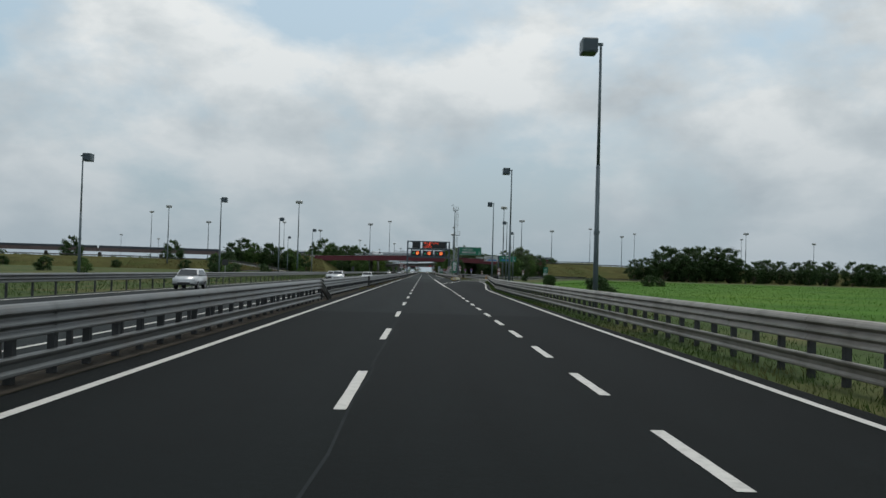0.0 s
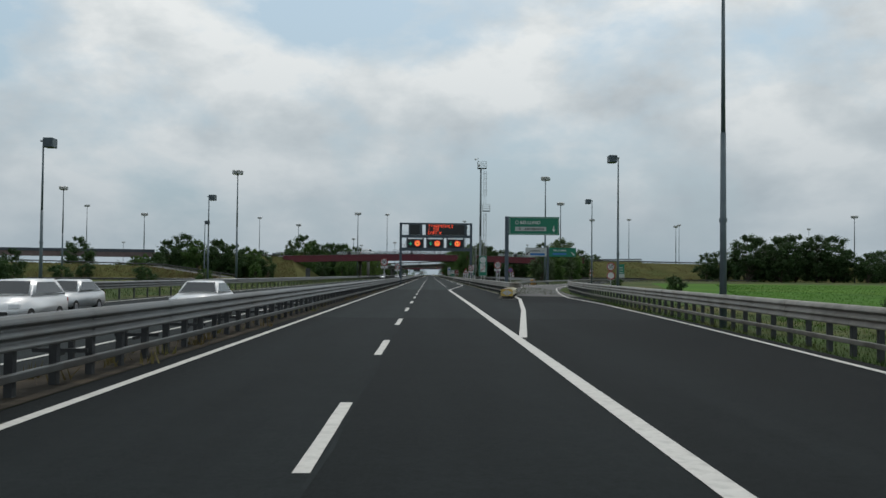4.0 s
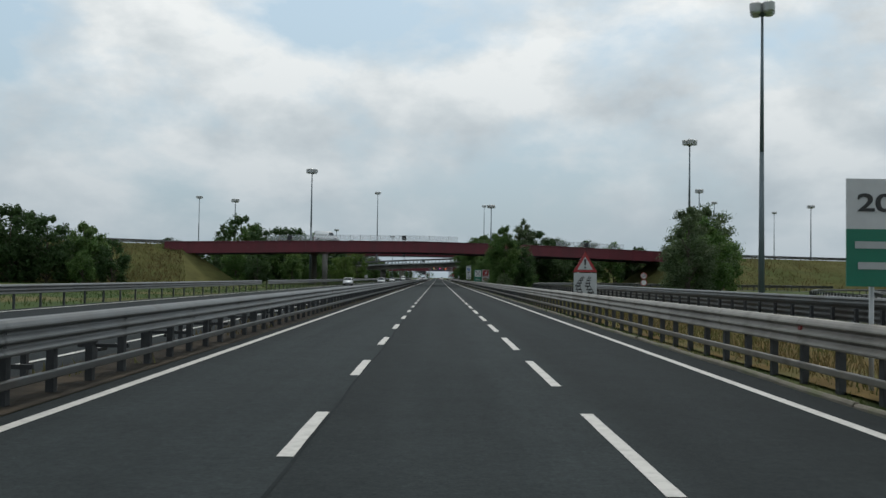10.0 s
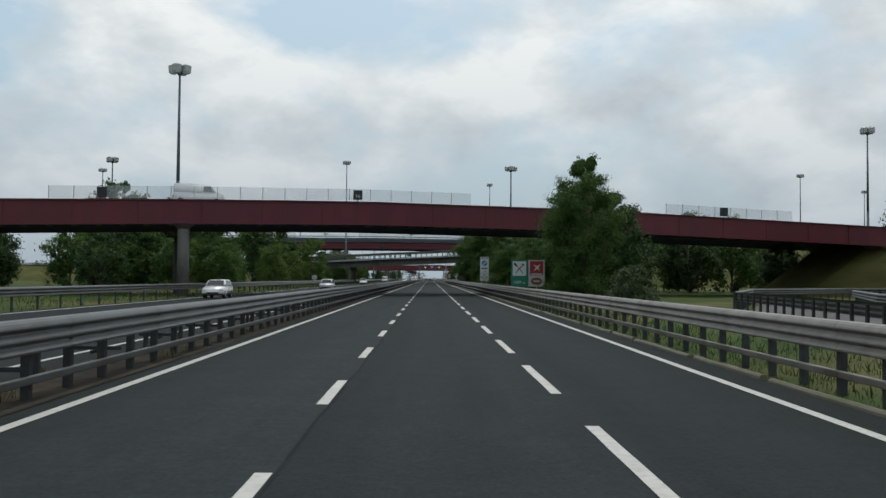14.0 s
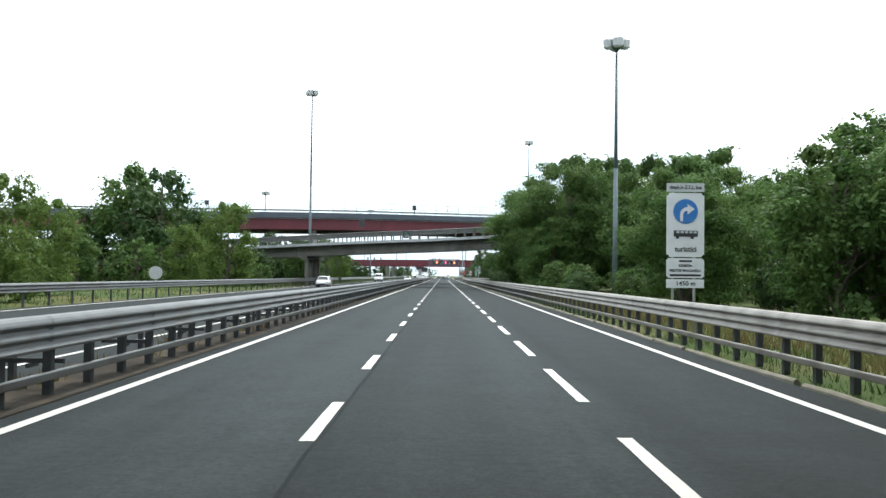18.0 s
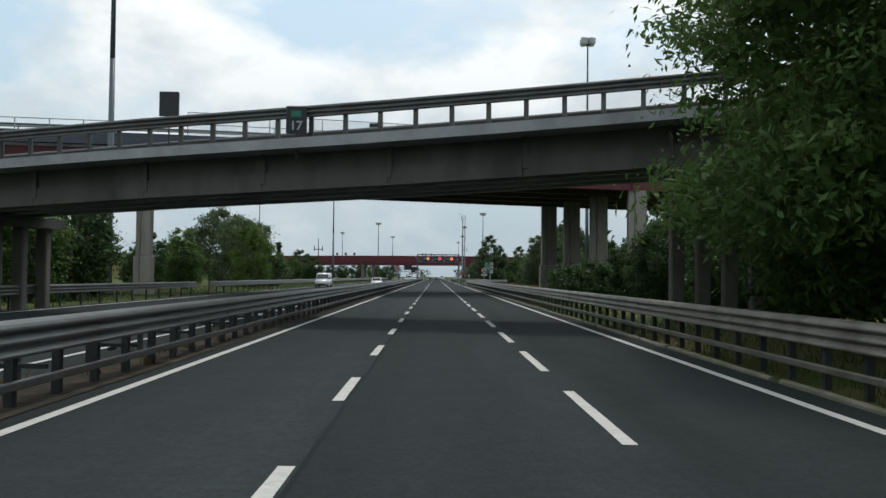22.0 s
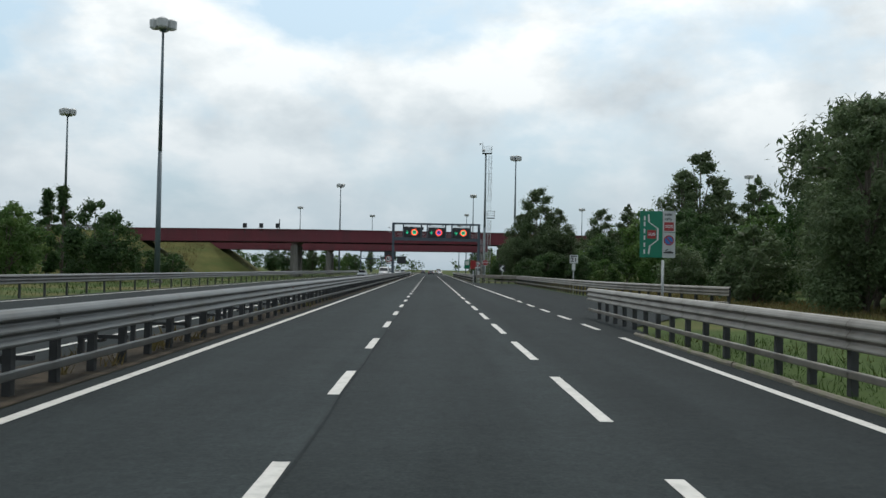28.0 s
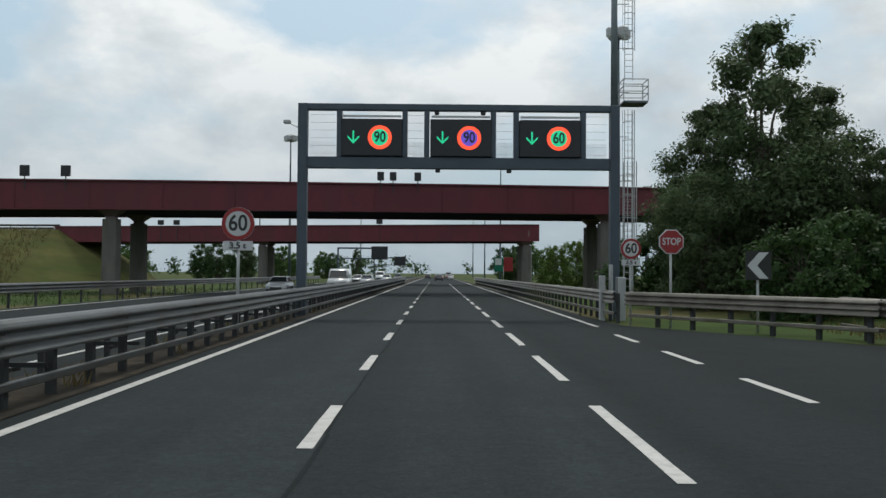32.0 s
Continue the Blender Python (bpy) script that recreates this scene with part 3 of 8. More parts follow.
def post_mesh(h, mat, spacer=True):
    bm = BM()
    box(bm, 0.13, -0.07, -0.2, 0.14, 0.07, h)
    box(bm, 0.14, -0.07, -0.2, 0.25, -0.06, h)
    box(bm, 0.14, 0.06, -0.2, 0.25, 0.07, h)
    if spacer:
        box(bm, 0.0, -0.06, 0.76, 0.13, 0.06, 1.08)
        box(bm, -0.005, -0.03, 0.30, 0.13, 0.03, 0.36)
    return mesh_from("post", bm, mat)


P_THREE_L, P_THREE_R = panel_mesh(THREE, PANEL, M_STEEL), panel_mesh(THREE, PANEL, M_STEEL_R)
LOWER_FLAT = [(0.0, 0.265), (-0.045, 0.27), (-0.055, 0.285), (-0.055, 0.37), (-0.045, 0.385), (0.0, 0.39)]


def lower_mesh(mat, prof):
    bm = BM()
    sweep(bm, prof, [(0, 0, 0), (0, PANEL + 0.05, 0)])
    return mesh_from("lower_rail", bm, mat)


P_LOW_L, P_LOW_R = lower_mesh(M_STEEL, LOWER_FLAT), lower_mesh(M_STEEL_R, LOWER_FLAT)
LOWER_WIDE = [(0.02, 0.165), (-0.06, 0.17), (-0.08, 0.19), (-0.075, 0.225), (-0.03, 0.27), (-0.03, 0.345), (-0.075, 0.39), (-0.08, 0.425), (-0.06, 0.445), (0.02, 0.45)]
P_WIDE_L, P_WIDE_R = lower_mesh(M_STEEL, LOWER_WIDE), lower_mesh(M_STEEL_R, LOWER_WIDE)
POST_L, POST_R = post_mesh(1.10, M_STEEL_DARK), post_mesh(1.08, M_STEEL_DARK)


def place(me, name, parent, a, b, flip=False, up=0.0, k=1.0):
    """A rail piece along +y from a, turned towards b; flip: the face looks to +x instead of -x."""
    d = Vector(b) - Vector(a)
    ang = math.degrees(math.atan2(-d.x, d.y))
    ob = part(name, me, None, parent)
    if flip:
        ob.matrix_basis = pose(b[0], b[1], up, 0, 0, ang + 180) @ Matrix.Diagonal((1, k, 1, 1))
    else:
        ob.matrix_basis = pose(a[0], a[1], up, 0, 0, ang) @ Matrix.Diagonal((1, k, 1, 1))
    return ob


REFLECTOR = mesh_from("reflector", box(BM(), -0.025, -0.07, -0.045, 0.025, 0.07, 0.045, 0.01), M_RUST)


def guard_rail(label, path, panel, lower, post, flip, chunk=14, posts=3, group="guard rails"):
    """Panels of one rail along a broken line, split into lengths that could be lifted away."""
    pts = [Vector((x, y)) for x, y in path]
    total = sum((q - p).length for p, q in zip(pts, pts[1:]))
    pitch = total / max(1, round(total / PANEL)) - 1e-5
    walk_pts = [pts[0]]
    i, cur = 0, pts[0]
    need = pitch
    while i < len(pts) - 1:
        seg = (pts[i + 1] - cur).length
        if seg < need:
            need -= seg
            i += 1
            cur = pts[i]
        else:
            cur = cur + (pts[i + 1] - cur).normalized() * need
            walk_pts.append(cur)
            need = pitch
    for k in range(0, len(walk_pts) - 1, chunk):
        piece = walk_pts[k:k + chunk + 1]
        rail = thing("guard_rail", label, "guard rail", group=group)
        for j in range(6, len(piece), 14):
            ob = part("reflector", REFLECTOR, None, rail, "small dark red reflector")
            ob.matrix_basis = pose(piece[j].x + (0.035 if flip else -0.035), piece[j].y, 0.99)
        for a, b in zip(piece, piece[1:]):
            place(panel, "rail_panel", rail, a, b, flip, 0.0, pitch / PANEL)
            if lower:
                place(lower, "lower_rail", rail, a, b, flip, 0.0, pitch / PANEL)
            for s in range(posts):
                p = a + (b - a) * ((s + 0.25) / posts)
                q = p + (b - a)
                ob = place(post, "post", rail, p, q, False)
                if flip:
                    ang = math.degrees(math.atan2(-(b - a).x, (b - a).y))
                    ob.matrix_basis = pose(p.x, p.y, 0, 0, 0, ang + 180)
    return walk_pts


LAB_L = "galvanised three-wave median guard rail on dark posts"
LAB_R = "galvanised three-wave guard rail along the verge"
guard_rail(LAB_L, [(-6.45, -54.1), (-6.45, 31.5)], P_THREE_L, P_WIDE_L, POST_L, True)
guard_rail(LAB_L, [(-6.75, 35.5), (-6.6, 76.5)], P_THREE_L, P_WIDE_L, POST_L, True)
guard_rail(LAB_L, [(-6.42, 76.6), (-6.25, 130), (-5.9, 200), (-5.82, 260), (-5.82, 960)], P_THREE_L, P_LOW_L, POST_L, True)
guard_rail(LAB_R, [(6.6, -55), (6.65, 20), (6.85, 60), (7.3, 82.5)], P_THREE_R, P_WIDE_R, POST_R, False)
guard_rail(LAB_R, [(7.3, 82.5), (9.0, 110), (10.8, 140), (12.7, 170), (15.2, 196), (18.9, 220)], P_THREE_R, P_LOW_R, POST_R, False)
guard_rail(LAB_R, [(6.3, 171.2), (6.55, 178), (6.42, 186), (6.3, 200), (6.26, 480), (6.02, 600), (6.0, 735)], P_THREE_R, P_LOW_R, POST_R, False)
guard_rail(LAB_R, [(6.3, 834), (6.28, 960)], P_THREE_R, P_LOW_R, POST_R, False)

# far rails: two-wave panels with fewer posts
FAR_POST = {k: mesh_from("post", box(BM(), -0.05, -0.05, -0.35, 0.05, 0.05, z), M_STEEL_DARK) for k, z in (("three", 1.09), ("two", 0.74))}


def plain_rail(label, path, flip=False, h=0.0, three=False, step=2.25, mat=None):
    """A rail seen from afar: one beam, its posts joined."""
    rail = thing("guard_rail", label, "guard rail", group="far guard rails")
    bm = BM()
    prof = THREE if three else TWO
    sweep(bm, [((-u if flip else u), v + h) for u, v in prof], [(x, y, 0) for x, y in path])
    sweep(bm, [((0.03 if flip else -0.03) * -1 + (-u if flip else u), v + h) for u, v in prof], [(x, y, 0) for x, y in path])
    part("beam", bm, mat or M_STEEL, rail)
    s = 0.0
    me = FAR_POST["three" if three else "two"]
    for (x0, y0), (x1, y1) in zip(path, path[1:]):
        ln = math.hypot(x1 - x0, y1 - y0)
        while s < ln:
            x, y = x0 + (x1 - x0) * s / ln, y0 + (y1 - y0) * s / ln
            ob = part("post", me, None, rail)
            ob.matrix_basis = pose(x + (-0.12 if flip else 0.12), y, h)
            s += step
        s -= ln
    return rail


back = [(lerp_path(RAIL_L, y) - 1.15, y) for y in range(-55, 965, 12)]
for k in range(0, len(back) - 1, 17):
    plain_rail("galvanised guard rail on the far side of the median", back[k:k + 18], False, h=-0.12, three=True, step=3.0, mat=M_STEEL_SHADED)
for a, b in ((-55, 105), (105, 260), (260, 352)):
    plain_rail("galvanised guard rail along the opposite verge", [(-21.0, y) for y in (a, (a + b) / 2, b)], True, step=3.0, three=True)
for a, b in ((356, 480), (480, 590), (590, 627), (632, 730), (730, 860), (860, 960)):
    plain_rail("galvanised guard rail along the opposite verge", [(-21.0, y) for y in (a, (a + b) / 2, b)], True, step=3.0, three=True)
plain_rail("guard rail along the outside of the exit ramp", offset_path(RAMP, 4.0)[3:], False)
plain_rail("guard rail along the inside of the exit ramp", offset_path(RAMP, -4.2)[3:], True)
plain_rail("guard rail along the slip road", offset_path(LOOP, -3.6), True, step=1.5, three=True)
plain_rail("guard rail along the slip road", offset_path(LOOP, 3.6), False, step=2.25, three=True)
guard_rail("galvanised guard rail round the lay-by", [(15.3, 746), (13.6, 751.5), (12.0, 762), (11.7, 775), (11.75, 827)], P_THREE_R, P_LOW_R, POST_R, False, group="lay-by rails")
guard_rail("galvanised guard rail closing the end of the lay-by", [(11.6, 824.4), (6.6, 832.8)], P_THREE_R, P_LOW_R, POST_R, False, group="lay-by rails")
plain_rail("pale guard rail along a side road", [(-62, 232), (-45, 240), (-34, 250), (-26, 262), (-23, 285)], True)

# rounded rail end behind the crash cushion
ob = thing("rail_nose", "rounded galvanised guard rail end behind the crash cushion", "guard rail")
NOSE = [(6.3, 171.3), (6.33, 170.75), (6.5, 170.4), (6.75, 170.25), (7.0, 170.4), (7.17, 170.75), (7.2, 171.3), (7.25, 176.0), (7.6, 184.0)][::-1]
for nm, prof in (("nose_beam", THREE), ("nose_lower_beam", LOWER_FLAT)):
    bm = BM()
    sweep(bm, [(u, v) for u, v in prof], [(x, y, 0) for x, y in NOSE])
    sweep(bm, [(u + 0.012, v) for u, v in prof], [(x, y, 0) for x, y in NOSE])
    part(nm, bm, M_STEEL_R, ob, smooth=True)
for x, y in ((6.75, 170.6), (7.05, 173.0), (7.15, 176.0), (7.3, 180.0)):
    part("post", box(BM(), x - 0.05, y - 0.05, -0.2, x + 0.05, y + 0.05, 1.05), M_STEEL_DARK, ob)
# cross-members between the two median rails
XM = BM()
box(XM, -1.05, -0.03, 0.40, -0.1, 0.03, 0.47)
box(XM, -0.62, -0.16, 0.34, -0.56, 0.16, 0.40)
XMESH = mesh_from("spacer_bar", XM, M_STEEL_DARK)
for c in range(12):
    bars = thing("median_bracing", "dark steel spacer bars between the median rails", "bracing", group="median bracing")
    for k in range(18):
        y = 80 + (c * 18 + k) * 4.05
        ob = part("spacer_bar", XMESH, None, bars)
        ob.matrix_basis = pose(lerp_path(RAIL_L, y), y, 0)
# the first rail dips down to the ground where the next begins beside it
bm = BM()
sweep(bm, [(-u, v - 0.70) for u, v in THREE], [(-6.45, 31.3, 0.70), (-6.43, 31.7, 0.68), (-6.38, 33.2, 0.36), (-6.32, 35.9, -0.28)])
sweep(bm, [(-u + 0.02, v - 0.70) for u, v in THREE], [(-6.45, 31.3, 0.70), (-6.43, 31.7, 0.68), (-6.38, 33.2, 0.36), (-6.32, 35.9, -0.28)])
ob = thing("rail_terminal", "galvanised guard rail end ramped down to the ground", "guard rail")
part("ramped_beam", bm, M_STEEL, ob, smooth=True)
for y, h in ((32.0, 0.95), (33.6, 0.5)):
    bm = BM()
    box(bm, -6.62, y - 0.05, -0.1, -6.52, y + 0.05, h)
    part("post", bm, M_STEEL_DARK, ob)


# ---------------------------------------------------------------- bridges
def beam(bm, a, b, z0a, z1a, z0b, z1b, width):
    """A straight beam between plan points a and b with its own heights at each end."""
    a, b = Vector((*a, 0)), Vector((*b, 0))
    d = (b - a).normalized()
    s = Vector((d.y, -d.x, 0)) * (width / 2)
    v = [bm.verts.new(p + o + Vector((0, 0, z))) for p, lo, hi in ((a, z0a, z1a), (b, z0b, z1b)) for o in (-s, s) for z in (lo, hi)]
    for q in ((0, 1, 3, 2), (4, 6, 7, 5), (0, 4, 5, 1), (2, 3, 7, 6), (1, 5, 7, 3), (0, 2, 6, 4)):
        bm.faces.new([v[i] for i in q])
    bmesh.ops.recalc_face_normals(bm, faces=bm.faces[:])
    return bm


def column(bm, x, y, r, h, seg=16, base=-0.3):
    tube(bm, (x, y, base), (x, y, h), r, r, seg)
    return bm


def pt(line2, x):
    return (x, lerp_path(line2, x))


def rail_on(parent, near, zs, x0, x1, step, height, mat, name="railing", bars=(0.35, 0.7, 1.0), thick=0.05):
    """Posts and horizontal bars along a bridge edge; near: (x, y) broken line; zs: (x, z) broken line of its foot."""
    n = max(1, int((x1 - x0) / 6))
    for v in bars:
        bm = BM()
        for i in range(n):
            xa, xb = x0 + (x1 - x0) * i / n, x0 + (x1 - x0) * (i + 1) / n
            ya, yb = lerp_path(near, xa), lerp_path(near, xb)
            za, zb = lerp_path(zs, xa) + v * height, lerp_path(zs, xb) + v * height
            beam(bm, (xa, ya), (xb, yb), za - thick / 2, za + thick / 2, zb - thick / 2, zb + thick / 2, thick)
        bmesh.ops.remove_doubles(bm, verts=bm.verts[:], dist=0.001)
        part(name + "_bar", bm, mat, parent)
    x = x0
    bm = BM()
    box(bm, -0.04, -0.04, 0, 0.04, 0.04, height)
    me = mesh_from(name + "_post", bm, mat)
    while x <= x1:
        ob = part(name + "_post", me, None, parent)
        ob.matrix_basis = pose(x, lerp_path(near, x), lerp_path(zs, x))
        x += step


def girder_bridge(name, label, near, zb, height, depth, x0, x1, ribs, panel_step=5.5, flange=0.12, shift=0.0):
    """A red steel box-girder bridge. near: (x, y) line of the near face; zb: (x, z) line of its underside; depth: deck width along y."""
    br = thing(name, label, "bridge")
    n = max(2, int((x1 - x0) / 9))
    xs = [x0 + (x1 - x0) * i / n for i in range(n + 1)]
    for side, off in (("near", 0.0), ("far", depth)):
        for i in range(n):
            a, b = xs[i], xs[i + 1]
            za, zb_ = lerp_path(zb, a), lerp_path(zb, b)
            pa, pb = (a + shift * off, lerp_path(near, a) + off), (b + shift * off, lerp_path(near, b) + off)
            bm = BM()
            beam(bm, pa, pb, za, za + height, zb_, zb_ + height, 0.10)
            web = part("girder", bm, M_RED if side == "near" else M_DECK_EDGE, br)
            bm = BM()
            beam(bm, pa, pb, za - 0.05, za + 0.02, zb_ - 0.05, zb_ + 0.02, flange + 0.5)
            part("flange", bm, M_RED, web)
            bm = BM()
            beam(bm, (pa[0], pa[1] - 0.05), (pb[0], pb[1] - 0.05), za + height - 0.06, za + height + 0.06, zb_ + height - 0.06, zb_ + height + 0.06, 0.35)
            part("flange", bm, M_RED, web)
            x = math.ceil(a / panel_step) * panel_step
            while side == "near" and x < b:
                y = lerp_path(near, x) - 0.07
                z = lerp_path(zb, x)
                bm = BM()
                box(bm, x - 0.02, y - 0.03, z + 0.05, x + 0.02, y + 0.03, z + height - 0.08)
                part("stiffener", bm, M_RED, web)
                x += panel_step
    for i in range(n):
        bm = BM()
        a, b = xs[i], xs[i + 1]
        m = depth / 2
        beam(bm, (a + shift * m, lerp_path(near, a) + m), (b + shift * m, lerp_path(near, b) + m), lerp_path(zb, a) + height * 0.62, lerp_path(zb, a) + height + 0.12,
             lerp_path(zb, b) + height * 0.62, lerp_path(zb, b) + height + 0.12, depth - 0.8)
        part("deck", bm, M_CONC_DK, br, "grimy concrete deck slab")
    x = x0 + 1
    while x < x1 - 1:
        bm = BM()
        z = lerp_path(zb, x)
        y = lerp_path(near, x)
        beam(bm, (x, y), (x + shift * depth, y + depth), z + height * 0.30, z + height * 0.64, z + height * 0.30, z + height * 0.64, 0.16)
        rib = part("cross_rib", bm, M_RED_IN, br)
        bm = BM()
        beam(bm, (x, y), (x + shift * depth, y + depth), z + height * 0.275, z + height * 0.30, z + height * 0.275, z + height * 0.30, 0.42)
        part("flange", bm, M_RED_IN, rib)
        x += ribs
    return br


def box_sign(x, y, z, w, h, label):
    s = thing("bridge_marker", label, "sign", group="bridge marker boxes")
    bm = BM()
    box(bm, x - w / 2, y - 0.12, z, x + w / 2, y + 0.05, z + h, 0.03)
    part("box", bm, M_PANEL, s)
    bm = BM()
    box(bm, x - 0.04, y - 0.04, z - (1.0 if w < 0.95 else 2.4), x + 0.04, y + 0.02, z)
    part("stand", bm, M_STEEL_DARK, s)
    return s


# first red bridge
NEAR1 = [(-400, 360), (-54, 423.5), (-7.2, 437), (51, 454), (400, 560)]
ZB1 = [(-400, 5.0), (-54, 5.8), (-24, 6.75), (-7, 7.1), (18, 7.0), (51, 6.2), (80, 5.4), (400, 4.0)]
girder_bridge("red_girder_bridge", "dark red steel girder bridge with concrete deck on round piers", NEAR1, ZB1, 2.25, 15.5, -54, 62, 2.35, shift=-0.28)
for x, y in ((-23.6, 432.5), (-27.6, 445.5), (19.4, 447.5), (17.5, 461.5), (54.0, 457), (51.6, 468)):
    p = thing("bridge_pier", "round grey concrete bridge pier with red bearing", "pier", group="round piers")
    top = lerp_path(ZB1, x)
    part("shaft", column(BM(), x, y, 0.56, top - 0.5, 20), M_CONCRETE, p, smooth=True)
    bm = BM()
    tube(bm, (x, y, top - 0.5), (x, y, top - 0.02), 0.5, 1.1, 12)
    part("bearing", bm, M_RED_IN, p)
M_FENCE = material("clear_windshield_panel", (0.62, 0.66, 0.69), 0.35, vary=0.03, scale=2)
M_FENCE.node_tree.nodes["Principled BSDF"].inputs["Alpha"].default_value = 0.22


M_MESH = material("fine_wire_mesh", (0.5, 0.52, 0.54), 0.5, vary=0.05, scale=3)
M_MESH.node_tree.nodes["Principled BSDF"].inputs["Alpha"].default_value = 0.12


def screen_panels(parent, near, zs, x0, x1, height, step, off=0.0, mat=M_FENCE, post_mat=M_LAMP):
    x = x0
    while x + step <= x1 + 0.01:
        bm = BM()
        a, b = pt(near, x), pt(near, x + step - 0.03)
        za, zb = lerp_path(zs, x), lerp_path(zs, x + step)
        beam(bm, (a[0], a[1] + off), (b[0], b[1] + off), za, za + height, zb, zb + height, 0.02)
        part("screen_panel", bm, mat, parent)
        bm = BM()
        beam(bm, (a[0] - 0.03, a[1] + off - 0.02), (a[0] + 0.03, a[1] + off - 0.02), za, za + height, za, za + height, 0.05)
        part("screen_post", bm, post_mat, parent)
        if mat is M_MESH:
            bm = BM()
            beam(bm, (a[0], a[1] + off), (b[0], b[1] + off), za + height, za + height + 0.05, zb + height, zb + height + 0.05, 0.05)
            part("top_bar", bm, post_mat, parent)
        x += step


fence = thing("bridge_screen", "translucent wind screen along the red bridge", "screen", group="bridge screens")
ZT1 = [(x, z + 2.4) for x, z in ZB1]
screen_panels(fence, NEAR1, ZT1, -35, 4.2, 1.15, 2.05, 0.25)
fence = thing("bridge_screen", "translucent wind screen along the red bridge", "screen", group="bridge screens")
screen_panels(fence, NEAR1, ZT1, 26, 42, 1.1, 2.0, 0.25)
for x in (-30.5, -7.5, 33.0):
    y = lerp_path(NEAR1, x)
    s = box_sign(x, y - 0.15, lerp_path(ZT1, x) + 0.05, 0.9, 0.95, "small black road sign box fixed to the bridge edge")
    if x == -7.5:
        text_part("writing", "16", 0.5, M_GREYSIGN, s, x, y - 0.29, lerp_path(ZT1, x) + 0.38)

M_LED_MARK = material("dim_green_display", (0.01, 0.16, 0.09), 0.5, vary=0.2, scale=20)
# concrete ramp bridge
NEAR2 = [(-80, 603.5), (80, 563.5)]
FAR2 = [(-80, 609.5), (80, 570.0)]
ZB2 = [(-80, 2.2), (-35, 3.9), (-21, 4.6), (-13, 5.0), (0, 5.5), (11, 6.1), (40, 7.7), (80, 9.9)]
b2 = thing("concrete_ramp_bridge", "grey concrete ramp bridge with steel guard rail on its edge", "bridge")
xs = [-60 + 5.25 * i for i in range(21)]
H2 = 1.6


def between(near, far, x, k):
    return (x, lerp_path(near, x) + (lerp_path(far, x) - lerp_path(near, x)) * k)


for a, b in zip(xs, xs[1:]):
    za, zb_ = lerp_path(ZB2, a), lerp_path(ZB2, b)
    pa, pb = pt(NEAR2, a), pt(NEAR2, b)
    bm = BM()
    beam(bm, (pa[0], pa[1] + 0.85), (pb[0] - 0.02, pb[1] + 0.85), za, za + H2, zb_, zb_ + H2, 0.3)
    beam(bm, (pa[0], pa[1] + 0.75), (pb[0] - 0.02, pb[1] + 0.75), za, za + 0.75, zb_, zb_ + 0.75, 0.5)
    part("edge_girder", bm, M_CONCRETE, b2)
    bm = BM()
    beam(bm, (pa[0], pa[1] + 0.45), (pb[0] - 0.03, pb[1] + 0.45), za + H2, za + H2 + 0.33, zb_ + H2, zb_ + H2 + 0.33, 1.7)
    part("coping", bm, M_CONCRETE, b2)
    bm = BM()
    beam(bm, (pa[0] - 0.09, pa[1] + 0.6), (pa[0] + 0.09, pa[1] + 0.6), za + 0.3, za + H2, za + 0.3, za + H2, 0.4)
    part("web_stiffener", bm, M_CONCRETE, b2)
    for k in (0.33, 0.66, 1.0):
        bm = BM()
        beam(bm, between(NEAR2, FAR2, a, k), between(NEAR2, FAR2, b, k), za, za + H2, zb_, zb_ + H2, 0.4)
        part("girder", bm, M_CONC_DK, b2)
    bm = BM()
    beam(bm, between(NEAR2, FAR2, a, 0.5), between(NEAR2, FAR2, b, 0.5), za + H2 - 0.1, za + H2 + 0.3, zb_ + H2 - 0.1, zb_ + H2 + 0.3, 7.6)
    part("deck", bm, M_CONC_DK, b2)
ZT2 = [(x, z + H2 + 0.33) for x, z in ZB2]
for line2, nm in ((NEAR2, "rail_panel"), (FAR2, "far_rail_panel")):
    for a, b in zip(xs, xs[1:]):
        bm = BM()
        path = [(x, lerp_path(line2, x) - 0.12, lerp_path(ZT2, x)) for x in (a, b)]
        sweep(bm, [(-u, v + 0.2) for u, v in THREE], path)
        sweep(bm, [(-u - 0.01, v + 0.2) for u, v in THREE], path)
        part(nm, bm, M_STEEL, b2, smooth=True)
    bm = BM()
    box(bm, -0.09, -0.05, 0, 0.09, 0.06, 1.36)
    me = mesh_from("rail_post", bm, M_STEEL)
    x = -60.0
    while x < 45:
        ob = part("rail_post", me, None, b2)
        ob.matrix_basis = pose(x, lerp_path(line2, x) - 0.02, lerp_path(ZT2, x), 0, 0, -14)
        x += 1.4
for x0, y0, dx, dy in ((-21.8, 590.2, 0.35, 1.9), (10.0, 587.6, 1.03, -0.35)):
    p = thing("bridge_pier", "grey concrete pier of slender columns under a cap", "pier", group="column piers")
    top = lerp_path(ZB2, x0)
    for i in range(4):
        bm = BM()
        xx, yy = x0 + dx * i, y0 + dy * i
        box(bm, xx - 0.28, yy - 0.3, -0.3, xx + 0.28, yy + 0.3, top - 0.4, 0.06)
        part("column", bm, M_CONCRETE, p)
    bm = BM()
    beam(bm, (x0 - 0.4, y0 - 0.1 - dy * 0.3), (x0 + dx * 3 + 0.4, y0 + dy * 3.3), top - 0.5, top - 0.01, top - 0.5, top - 0.01, 1.1)
    part("cap", bm, M_CONCRETE, p)
y = lerp_path(NEAR2, -5.8)
zt = lerp_path(ZT2, -5.8)
